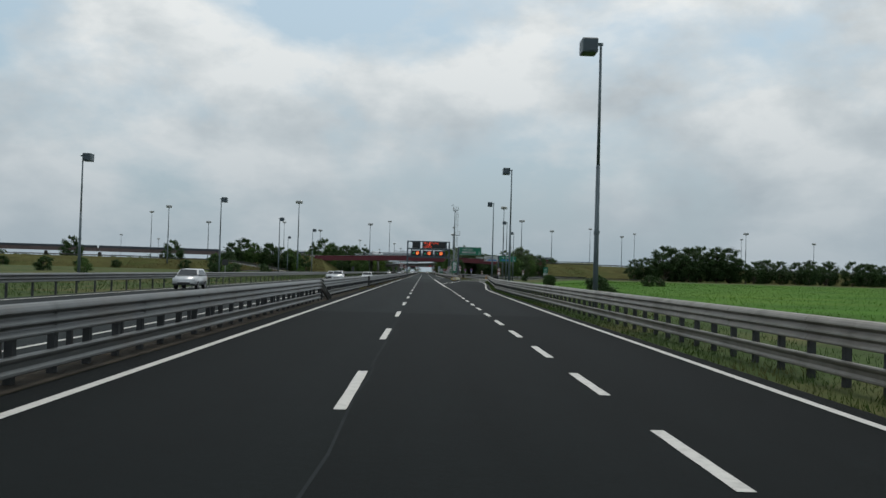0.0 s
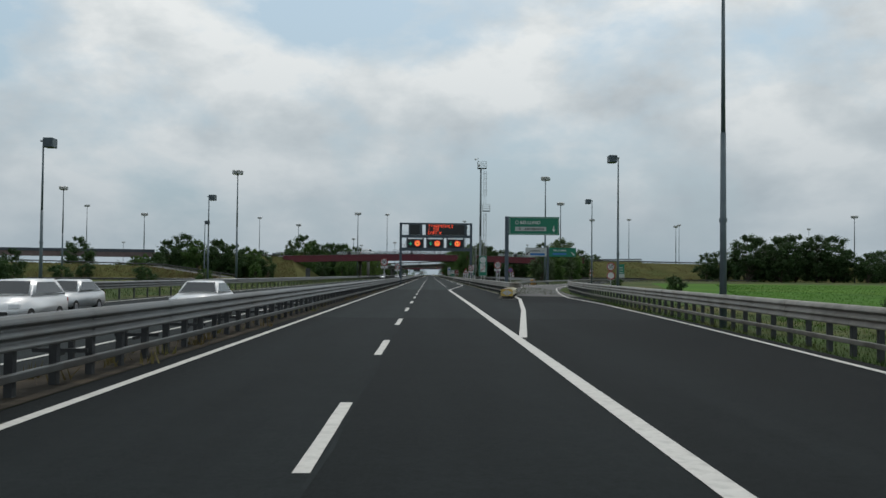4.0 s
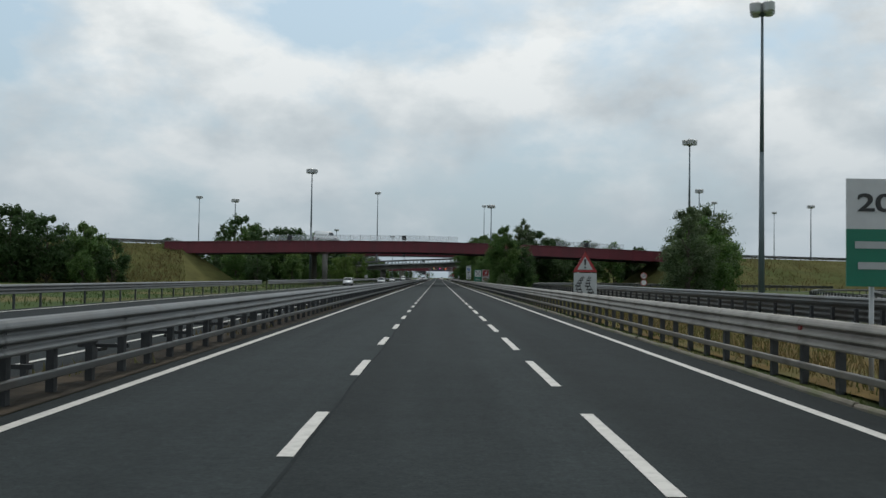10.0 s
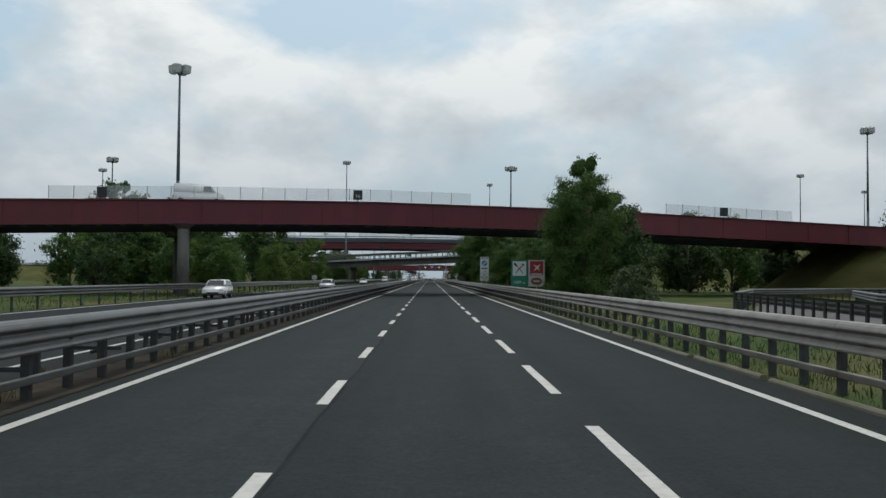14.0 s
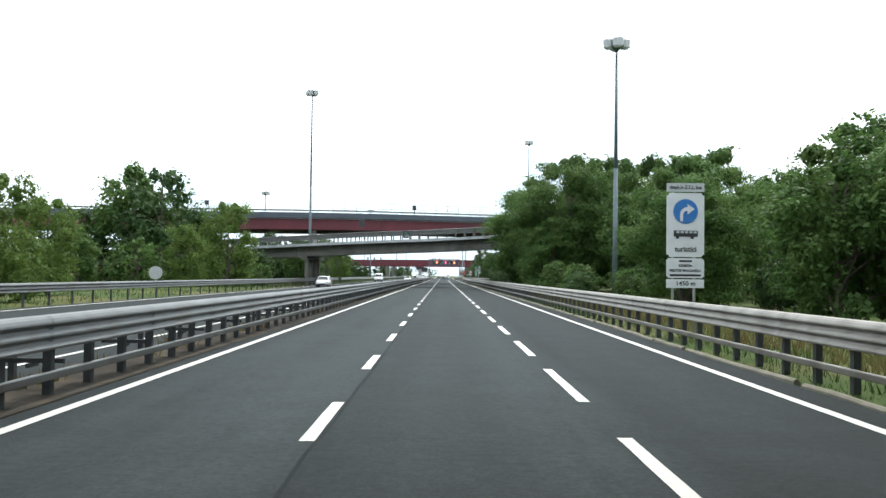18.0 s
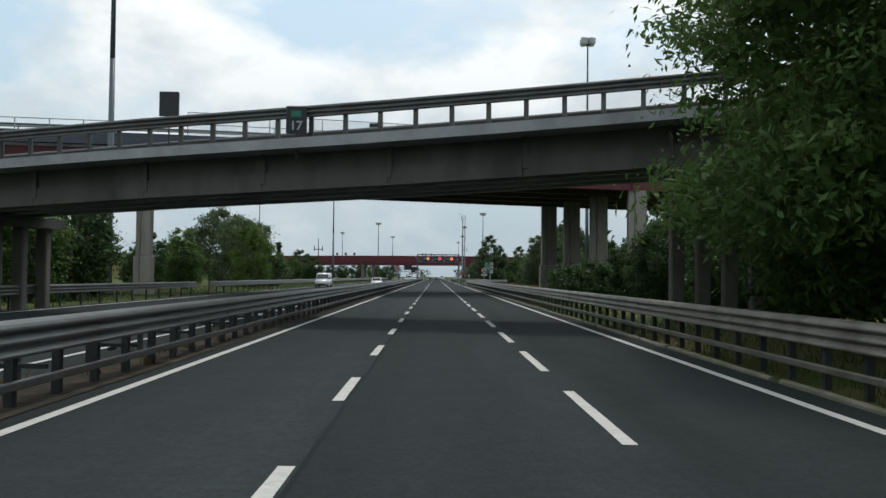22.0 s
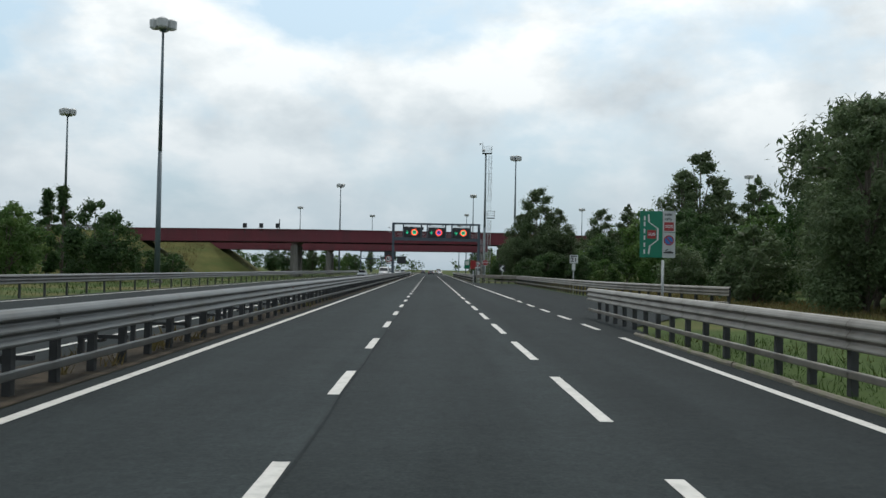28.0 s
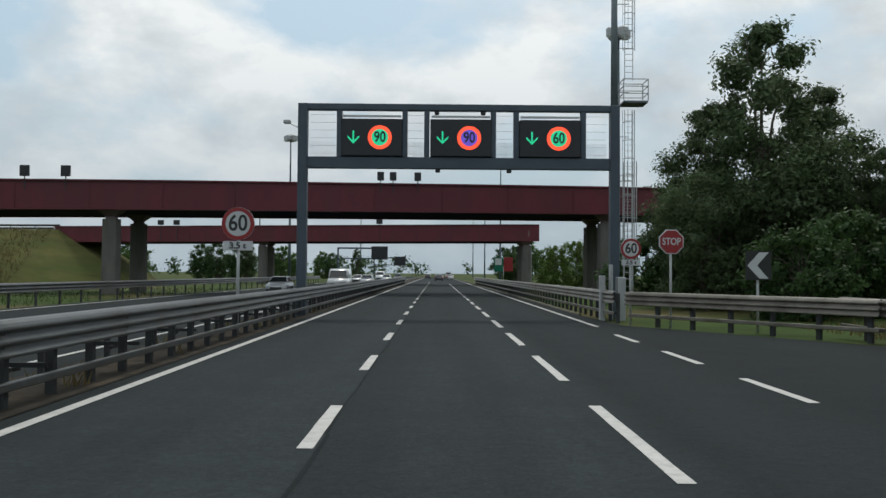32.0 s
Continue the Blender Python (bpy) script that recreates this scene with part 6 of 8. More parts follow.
for i, (dx, dz, k) in enumerate(((0.0, 1.12, 1.0), (0.58, 1.12, 1.0), (-0.05, 1.28, 0.9), (0.5, 1.28, 0.9), (-0.08, 1.45, 0.85), (0.42, 1.45, 0.85), (0.0, 1.6, 0.75), (0.42, 1.6, 0.75), (0.08, 1.74, 0.6), (0.46, 1.74, 0.6), (0.16, 1.86, 0.5), (0.5, 1.86, 0.5))):
    cx, cz = 7.02 + dx, dz + 0.03
    w = 0.17 * k
    ring(bm, cx, cz + 0.05 * k, w * 0.62, w * 0.8, TY - 0.05, TY - 0.033, 6)
    box(bm, cx - w, TY - 0.048, cz - 0.05 * k, cx + w, TY - 0.034, cz + 0.02 * k)
part("queue_picture", bm, M_BLACK, s)

# service-area signs
SY = 427.5
s = thing("service_sign", "green restaurant sign with crossed cutlery on white square", "road sign", group="service signs")
post(s, 8.2, SY + 0.06, 2.0)
plate(s, "face", 7.62, 1.15, 9.1, 3.52, SY, M_GREEN)
plate(s, "white_square", 7.76, 2.1, 8.96, 3.38, SY - 0.03, M_WHITE, 0.012)
bm = BM()
for sg in (-1, 1):
    prism(bm, [(8.36 - sg * 0.36, 2.36), (8.36 - sg * 0.31, 2.31), (8.36 + sg * 0.30, 3.02), (8.36 + sg * 0.25, 3.07)], SY - 0.055 - 0.004 * sg, SY - 0.043)
prism(bm, [(8.0 + 0.2 * math.cos(a) * 0.7 - 0.1 * math.sin(a) * 0.7, 3.1 - 0.2 * math.cos(a) * 0.7 - 0.1 * math.sin(a) * 0.7) for a in [k * math.pi / 7 for k in range(14)]], SY - 0.055, SY - 0.043)
for k in (-1, 0, 1):
    prism(bm, [(8.6 + 0.06 * k, 3.02 - 0.05 * k), (8.64 + 0.06 * k, 2.99 - 0.05 * k), (8.76 + 0.06 * k, 3.14 - 0.05 * k), (8.72 + 0.06 * k, 3.17 - 0.05 * k)], SY - 0.055, SY - 0.043)
part("cutlery", bm, M_BLACK, s)
fit_text("writing", "1500", 0.36, M_GREYSIGN, s, 7.82, 8.5, SY - 0.036, 1.5)
fit_text("writing", "m", 0.3, M_GREYSIGN, s, 8.68, 8.88, SY - 0.036, 1.47)
s.matrix_basis = pose(-0.61, 0, -0.03)
s = thing("service_sign", "white sign with a red square and a brown oval mark", "road sign", group="service signs")
post(s, 9.9, SY + 0.06, 2.0)
plate(s, "face", 9.16, 1.15, 10.62, 3.52, SY, M_GREYSIGN)
plate(s, "red_square", 9.3, 2.15, 10.48, 3.42, SY - 0.03, M_REDSIGN, 0.012)
bm = BM()
prism(bm, [(9.6, 2.5), (9.95, 2.75), (10.2, 2.5), (10.05, 2.85), (10.25, 3.2), (9.95, 2.98), (9.6, 3.1), (9.85, 2.85)], SY - 0.055, SY - 0.043)
part("white_mark", bm, M_WHITE, s)
plate(s, "bar", 9.4, 2.2, 10.4, 2.32, SY - 0.043, M_GREYSIGN, 0.012)
bm = BM()
prism(bm, [(9.89 + 0.5 * math.cos(i * 0.2618), 1.62 + 0.33 * math.sin(i * 0.2618)) for i in range(24)], SY - 0.045, SY - 0.031)
part("brown_oval", bm, M_BROWN, s)
plate(s, "bar", 9.6, 1.56, 10.18, 1.7, SY - 0.046, M_GREYSIGN, 0.012)
s.matrix_basis = pose(-0.6, 0, -0.03)

WY = 476.3
s = thing("tourist_bus_sign", "tall white sign with blue arrow disc and bus picture", "road sign")
for dx in (-0.35, 0.35):
    post(s, 7.5 + dx, WY + 0.06, 4.6)
plate(s, "header", 6.93, 4.62, 8.15, 4.9, WY, M_GREYSIGN)
plate(s, "face", 6.93, 2.5, 8.15, 4.58, WY, M_WHITE, 0.03, 0.08)
plate(s, "notice", 6.93, 1.82, 8.15, 2.46, WY, M_WHITE, 0.03, 0.05)
plate(s, "distance_plate", 6.93, 1.5, 8.15, 1.78, WY, M_WHITE)
bm = BM()
disc(bm, 7.54, 3.98, 0.40, WY - 0.045, WY - 0.032)
b = part("blue_disc", bm, M_BLUESIGN, s)
bm = BM()
prism(bm, [(7.36, 3.66), (7.45, 3.66), (7.46, 3.9), (7.52, 3.99), (7.6, 4.0), (7.6, 3.88), (7.83, 4.06), (7.6, 4.22), (7.6, 4.12), (7.5, 4.1), (7.4, 4.02), (7.36, 3.9)], WY - 0.06, WY - 0.047)
part("arrow", bm, M_WHITE, b)
bm = BM()
box(bm, 7.16, WY - 0.045, 3.16, 7.94, WY - 0.032, 3.36)
disc(bm, 7.28, 3.14, 0.055, WY - 0.046, WY - 0.032, 12)
disc(bm, 7.76, 3.14, 0.055, WY - 0.046, WY - 0.032, 12)
b = part("bus_picture", bm, M_BLACK, s)
bm = BM()
for k in range(5):
    box(bm, 7.24 + 0.14 * k, WY - 0.052, 3.27, 7.34 + 0.14 * k, WY - 0.047, 3.34)
part("bus_window", bm, M_GREYSIGN, b)
fit_text("writing", "turistici", 0.24, M_BLACK, s, 7.2, 7.9, WY - 0.036, 2.75)
fit_text("writing", "check in Z.T.L. bus", 0.16, M_BLACK, s, 7.02, 8.06, WY - 0.036, 4.76)
fit_text("writing", "VENEZIA", 0.12, M_BLACK, s, 7.32, 7.76, WY - 0.036, 2.22)
fit_text("writing", "MESTRE MARGHERA", 0.12, M_BLACK, s, 7.03, 8.05, WY - 0.036, 2.06)
fit_text("writing", "1450 m", 0.2, M_BLACK, s, 7.25, 7.85, WY - 0.036, 1.64)
bm = BM()
for z, w in ((2.37, 0.42), (1.91, 1.0)):
    box(bm, 7.54 - w / 2, WY - 0.042, z - 0.03, 7.54 + w / 2, WY - 0.031, z + 0.03)
part("bar_marking", bm, M_BLACK, s)

LY = 744.6
s = thing("lay_by_sign", "green and white sign with a lay-by diagram on a post", "road sign")
post(s, 11.15, LY + 0.06, 2.5, 0.07)
plate(s, "green_field", 9.95, 2.62, 11.1, 4.98, LY, M_GREEN)
plate(s, "white_field", 11.1, 2.62, 11.75, 4.98, LY, M_GREYSIGN)
bm = BM()
for z in (2.8, 3.15, 3.5, 3.85, 4.2, 4.5):
    box(bm, 10.14, LY - 0.045, z, 10.22, LY - 0.032, z + 0.22)
pts = [(10.4, 2.8), (10.45, 3.2), (10.85, 3.5), (10.85, 4.1), (10.4, 4.4), (10.38, 4.8)]
for (xa, za), (xb, zb_) in zip(pts, pts[1:]):
    prism(bm, [(xa - 0.04, za), (xa + 0.04, za), (xb + 0.04, zb_), (xb - 0.04, zb_)], LY - 0.045, LY - 0.032)
part("diagram", bm, M_WHITE, s)
for x0, z0, x1, z1 in ((10.32, 3.58, 10.76, 4.0), (11.18, 3.98, 11.66, 4.42)):
    q = plate(s, "red_square", x0, z0, x1, z1, LY - 0.031, M_REDSIGN, 0.014)
    fit_text("writing", "SOS", 0.2, M_WHITE, q, x0 + 0.05, x1 - 0.05, LY - 0.05, (z0 + z1) / 2)
fit_text("writing", "solo", 0.2, M_BLACK, s, 11.2, 11.58, LY - 0.036, 4.82)
fit_text("writing", "only", 0.2, M_BLACK, s, 11.2, 11.58, LY - 0.036, 4.58)
plate(s, "divider", 11.12, 3.9, 11.73, 3.93, LY - 0.031, M_GREEN, 0.008)
bm = BM()
disc(bm, 11.42, 3.5, 0.2, LY - 0.045, LY - 0.032, 16)
part("blue_disc", bm, M_BLUESIGN, s)
bm = BM()
ring(bm, 11.42, 3.5, 0.2, 0.26, LY - 0.047, LY - 0.032, 16)
prism(bm, [(11.27, 3.62), (11.31, 3.66), (11.57, 3.38), (11.53, 3.34)], LY - 0.052, LY - 0.046)
part("red_ring", bm, M_REDSIGN, s)
bm = BM()
prism(bm, [(11.16, 2.84), (11.66, 2.84), (11.66, 2.9), (11.5, 2.96), (11.3, 2.93), (11.16, 2.9)], LY - 0.045, LY - 0.032)
prism(bm, [(11.2, 2.98), (11.38, 3.06), (11.4, 3.02), (11.24, 2.94)], LY - 0.047, LY - 0.034)
part("towing_picture", bm, M_BLACK, s)
s.matrix_basis = pose(0.25, 0, 0)
s = thing("lay_by_number", "small white board with the number 21 on a post", "road sign")
post(s, 11.75, 775.4, 3.0, 0.05)
plate(s, "board", 11.4, 2.55, 12.1, 3.25, 775.3, M_WHITE)
fit_text("writing", "21", 0.5, M_BLACK, s, 11.52, 11.98, 775.26, 2.83)
plate(s, "bar", 11.5, 3.1, 12.0, 3.18, 775.27, M_BLACK, 0.012)
plate(s, "small_plate", 11.6, 1.95, 11.88, 2.5, 775.3, M_WHITE)
s = thing("stop_sign", "red octagonal stop sign on a grey post", "road sign")
post(s, 7.72, 831.4, 3.0)
bm = BM()
prism(bm, [(7.72 + 0.46 * math.cos(math.pi / 8 + i * math.pi / 4), 2.95 + 0.46 * math.sin(math.pi / 8 + i * math.pi / 4)) for i in range(8)], 831.3, 831.34)
part("white_edge", bm, M_WHITE, s)
bm = BM()
prism(bm, [(7.72 + 0.42 * math.cos(math.pi / 8 + i * math.pi / 4), 2.95 + 0.42 * math.sin(math.pi / 8 + i * math.pi / 4)) for i in range(8)], 831.28, 831.298)
part("red_face", bm, M_REDSIGN, s)
fit_text("writing", "STOP", 0.34, M_WHITE, s, 7.4, 8.04, 831.27, 2.95)
s = thing("chevron_sign", "black board with a white chevron behind the rail", "road sign")
post(s, 10.05, 829.4, 2.2)
plate(s, "board", 9.62, 1.65, 10.45, 2.6, 829.3, M_BLACK)
bm = BM()
prism(bm, [(10.35, 2.55), (10.05, 2.55), (9.66, 2.12), (10.05, 1.7), (10.35, 1.7), (9.98, 2.12)], 829.25, 829.268)
part("chevron", bm, M_WHITE, s)

# the twin direction board over the slip road
s = thing("twin_direction_board", "white and green direction boards on one tall post", "road sign")
bm = BM()
box(bm, 24.0, 281.8, -0.3, 24.45, 282.2, 7.9, 0.02)
part("post", bm, M_GANTRY, s)
plate(s, "white_board", 19.6, 5.95, 23.95, 7.75, 281.9, M_GREYSIGN, 0.06)
plate(s, "blue_field", 20.6, 6.15, 23.6, 6.6, 281.83, M_BLUESIGN, 0.012)
fit_text("writing", "aeroporto", 0.5, M_BLACK, s, 20.6, 22.7, 281.825, 7.1)
fit_text("writing", "BELLUNO", 0.45, M_WHITE, s, 25.4, 28.0, 281.825, 7.2)
bm = BM()
prism(bm, [(22.9, 7.07), (23.5, 7.07), (23.5, 7.13), (22.9, 7.13)], 281.82, 281.832)
prism(bm, [(19.75, 6.2), (20.15, 6.25), (20.05, 6.38), (20.5, 6.85), (20.35, 6.95), (19.93, 6.5), (19.8, 6.6)], 281.815, 281.832)
part("bar_marking", bm, M_BLACK, s)
plate(s, "green_board", 24.5, 5.95, 30.0, 7.75, 281.9, M_GREEN, 0.06)
plate(s, "blue_field", 25.2, 6.3, 28.0, 6.7, 281.83, M_BLUESIGN, 0.012)
bm = BM()
prism(bm, [(29.7, 6.2), (29.3, 6.25), (29.4, 6.38), (28.95, 6.85), (29.1, 6.95), (29.52, 6.5), (29.65, 6.6)], 281.815, 281.832)
part("bar_marking", bm, M_GREYSIGN, s)
s.matrix_basis = pose(-0.6, -3.0, -0.25)
c2 = thing("exit_nose_drum", "orange and yellow nose marker drum at the ramp", "road marker")
bm = BM()
tube(bm, (19.0, 265, -0.1), (19.0, 265, 0.95), 0.6, 0.5, 16)
tube(bm, (19.0, 265, 0.95), (19.0, 265, 1.05), 0.5, 0.35, 16)
part("drum", bm, material("drum_orange", (0.42, 0.21, 0.025), 0.5, vary=0.1, scale=3), c2)
for x, y in ((40.0, 285), ):
    s = thing("green_board", "small green direction board by the ramp", "road sign")
    post(s, x, y, 2.5)
    plate(s, "face", x - 0.7, 2.3, x + 0.7, 4.3, y - 0.1, M_GREEN)
    plate(s, "lower_plate", x - 0.7, 1.5, x + 0.7, 2.27, y - 0.1, M_GREYSIGN)
    for z in (2.5, 3.0, 3.5):
        plate(s, "bar", x - 0.45, z, x + 0.45, z + 0.15, y - 0.14, M_GREYSIGN, 0.012)
# round pale sign seen from behind beyond the opposite verge
s = thing("road_sign", "grey back of a round sign beyond the opposite verge", "road sign")
post(s, -21.5, 514, 1.9)
bm = BM()
disc(bm, -21.5, 1.75, 0.5, 513.9, 513.94)
part("disc", bm, M_LAMP, s)
for x, y, w, h, z in ((-31, 120, 0.9, 0.9, 1.9), (-21.8, 251, 0.8, 1.7, 1.0), (-8.0, 700, 0.5, 0.5, 1.1)):
    s = thing("road_sign", "dark back of a sign panel beyond the rail", "road sign", group="sign backs")
    post(s, x, y + 0.1, z + h)
    plate(s, "panel", x - w / 2, z, x + w / 2, z + h, y, M_STEEL_DARK)

# far message boards over the opposite carriageway
for x0, x1, y, z in ((-26, -13, 1034, 8.3), (-24, -12, 1140, 7.6)):
    s = thing("sign_gantry", "dark steel gantry carrying one square panel far ahead", "gantry", group="far gantries")
    bm = BM()
    box(bm, x0, y - 0.2, -0.2, x0 + 0.4, y + 0.2, z)
    part("leg", bm, M_GANTRY, s)
    bm = BM()
    box(bm, x0 + 0.4, y - 0.2, z - 0.4, x1, y + 0.2, z)
    part("beam", bm, M_GANTRY, s)
    bm = BM()
    box(bm, x0 + 0.4, y - 0.2, z - 3.0, x1, y + 0.2, z - 2.7)
    part("beam", bm, M_GANTRY, s)
    bm = BM()
    box(bm, x1 - 4.2, y - 0.5, z - 3.1, x1, y - 0.22, z + 0.3, 0.05)
    part("panel", bm, M_PANEL, s)
s = thing("service_sign", "green and red service signs far ahead on the verge", "road sign", group="service signs")
post(s, 11, 955.1, 3)
plate(s, "green_field", 9.4, 2.2, 10.9, 4.6, 955, M_GREEN)
plate(s, "white_square", 9.6, 3.3, 10.7, 4.4, 954.96, M_WHITE, 0.012)
plate(s, "red_field", 11.1, 2.2, 12.6, 4.6, 955, M_REDSIGN)
# antenna mast far to the side
s = thing("antenna_mast", "thin antenna mast with small panels far away", "mast")
bm = BM()
tube(bm, (-88, 1227, -1), (-88, 1227, 29.5), 0.5, 0.25, 6)
part("pole", bm, M_STEEL_DARK, s)
bm = BM()
box(bm, -91.5, 1226.8, 21, -84.5, 1227.2, 21.5)
for x in (-91, -88, -85):
    box(bm, x - 0.3, 1226.6, 20, x + 0.3, 1227.2, 23.5)
part("panel", bm, M_STEEL_DARK, s)


# ---------------------------------------------------------------- trees and growth
def leaf_mesh(name, centres, rads, n, size, mat, seed, droop=0.0, aspect=0.5, flat=0.75, core=None):
    """Small pointed leaf sprays gathered in clumps; core: (centres, radii, count, size) of broad sprays that fill the inside."""
    g = np.random.default_rng(seed)
    w = rads ** 2
    pick = g.choice(len(centres), n, p=w / w.sum())
    d = g.normal(size=(n, 3))
    d /= np.linalg.norm(d, axis=1)[:, None]
    rr = g.random(n) ** 0.6 * g.uniform(0.6, 1.5, n)
    pos = centres[pick] + d * (rads[pick] * rr)[:, None] * np.array([1, 1, flat])
    nrm = d * np.array([0.8, 0.8, 1.0]) + g.normal(size=(n, 3)) * 0.4 + np.array([0, 0, 0.5])
    s = size * g.uniform(0.55, 1.35, n)[:, None]
    asp = np.full((n, 1), aspect)
    if core:
        cc, cr, m, cs = core
        q = g.choice(len(cc), m)
        dd = g.normal(size=(m, 3))
        dd /= np.linalg.norm(dd, axis=1)[:, None]
        pos = np.concatenate([pos, cc[q] + dd * (cr[q] * g.random(m) ** 0.33 * 0.8)[:, None]])
        nrm = np.concatenate([nrm, dd + g.normal(size=(m, 3)) * 0.3])
        s = np.concatenate([s, cs * g.uniform(0.7, 1.3, m)[:, None]])
        asp = np.concatenate([asp, np.full((m, 1), 0.8)])
        n += m
    nrm /= np.linalg.norm(nrm, axis=1)[:, None]
    t = np.cross(nrm, g.normal(size=(n, 3)))
    t /= np.linalg.norm(t, axis=1)[:, None]
    t[:, 2] -= droop
    t /= np.linalg.norm(t, axis=1)[:, None]
    b = np.cross(nrm, t)
    v = np.stack([pos - t * s * 0.5, pos + b * s * asp * 0.5 + t * s * 0.05, pos + t * s * 0.55 - nrm * s * 0.12, pos - b * s * asp * 0.5 + t * s * 0.05], 1).reshape(-1, 3)
    me = bpy.data.meshes.new(name)
    me.vertices.add(4 * n)
    me.vertices.foreach_set("co", v.astype(np.float32).ravel())
    me.loops.add(4 * n)
    me.loops.foreach_set("vertex_index", np.arange(4 * n, dtype=np.int32))
    me.polygons.add(n)
    me.polygons.foreach_set("loop_start", np.arange(0, 4 * n, 4, dtype=np.int32))
    me.update(calc_edges=True)
    me.validate()
    me.materials.append(mat)
    return me


def crown_width(kind, f):
    """Half-width of the crown's outline at the height f, from 0 at its foot to 1 at its top."""
    cap = math.sqrt(max(0.0, 1 - max(0.0, (f - 0.62) / 0.38) ** 2))
    if kind == "round":
        return (0.72 + 0.28 * math.sin(math.pi * min(1, f * 1.25))) * max(0.2, cap)
    if kind == "tall":
        return (0.78 + 0.22 * math.sin(math.pi * min(1, f * 1.4))) * max(0.34, cap) * (1 - 0.2 * f)
    if kind == "cone":
        return max(0.1, 1 - f)
    return (0.9 + 0.1 * math.sin(math.pi * f)) * max(0.25, cap)


def crown_points(h, r, base, kind, k, seed):
    """Clumps on the outer side of boughs, the boughs wound up inside the crown's outline; and the boughs themselves."""
    g = np.random.default_rng(seed)
    n = 22 if kind in ("tall", "cone") else 19
    lobes = []
    for i in range(n):
        f = min(0.96, max(0.05, (i + 0.5 + g.uniform(-0.4, 0.4)) / n))
        wide = r * crown_width(kind, f) * g.uniform(0.75, 0.96)
        lr = max(0.2 * r, wide * (0.48 if kind != "cone" else 0.36)) * g.uniform(0.85, 1.2)
        a = i * 2.4 + g.uniform(-0.4, 0.4)
        q = max(0.0, wide - lr * 0.9)
        lobes.append((q * math.cos(a), q * math.sin(a), min(base + (h - base) * f, h - lr * g.uniform(0.75, 1.0)), lr))
    lob = np.array(lobes)
    w = lob[:, 3] ** 2
    pick = g.choice(n, k, p=w / w.sum())
    d = g.normal(size=(k, 3))
    d /= np.linalg.norm(d, axis=1)[:, None]
    out = lob[pick, :3] * np.array([1, 1, 0])
    out /= np.linalg.norm(out, axis=1)[:, None] + 0.01
    d = d + out * 0.6 + np.array([0, 0, 0.3])
    d /= np.linalg.norm(d, axis=1)[:, None]
    c = lob[pick, :3] + d * (lob[pick, 3] * g.uniform(0.4, 1.05, k))[:, None] * np.array([1, 1, 0.85])
    rad = lob[pick, 3] * g.uniform(0.26, 0.58, k) + 0.03 * r
    c[:, 2] = np.maximum(c[:, 2], base + rad * 0.4)
    return c, rad, lob


def tree(name, label, h, r, base, kind, n, size, mat, seed, clumps=70, droop=0.0, aspect=0.5, cat="tree"):
    t = thing(name, label, cat)
    c, rad, lob = crown_points(h, r, base, kind, clumps, seed)
    k = (h - base) / ((c[:, 2] + rad * 0.6).max() - base)
    c[:, 2] = base + (c[:, 2] - base) * k
    lob[:, 2] = base + (lob[:, 2] - base) * k
    bm = BM()
    rt = 0.018 * h + 0.04
    bend = Vector((random.Random(seed).uniform(-0.05, 0.05) * h, random.Random(seed + 1).uniform(-0.04, 0.04) * h, 0))
    pts = [Vector((0, 0, -0.3)), Vector((0, 0, base * 0.6)) + bend * 0.3, Vector((0, 0, base + (h - base) * 0.4)) + bend, Vector((0, 0, base + (h - base) * 0.85)) + bend * 0.7]
    for i in range(3):
        tube(bm, pts[i], pts[i + 1], rt * (1 - 0.28 * i), rt * (0.72 - 0.28 * i), 8, False)
    g = np.random.default_rng(seed + 9)
    for i in g.choice(len(c), min(len(c), 22), replace=False):
        e = Vector(c[i])
        f = g.uniform(0.15, 0.8)
        a = pts[1].lerp(pts[3], f * 0.8)
        if a.z > e.z:
            a = pts[1].copy()
        mid = a.lerp(e, 0.5) + Vector((0, 0, 0.06 * h))
        tube(bm, a, mid, rt * 0.35, rt * 0.22, 5, False)
        tube(bm, mid, e, rt * 0.22, rt * 0.06, 5, False)
    part("trunk", bm, M_BARK, t)
    core = (lob[:, :3], lob[:, 3] * 0.8, n // 7, size * 1.2)
    part("crown", leaf_mesh("crown", c, rad, n, size, mat, seed, droop, aspect, 0.42 if name == "locust_tree" else 0.75, core), None, t)
    return t


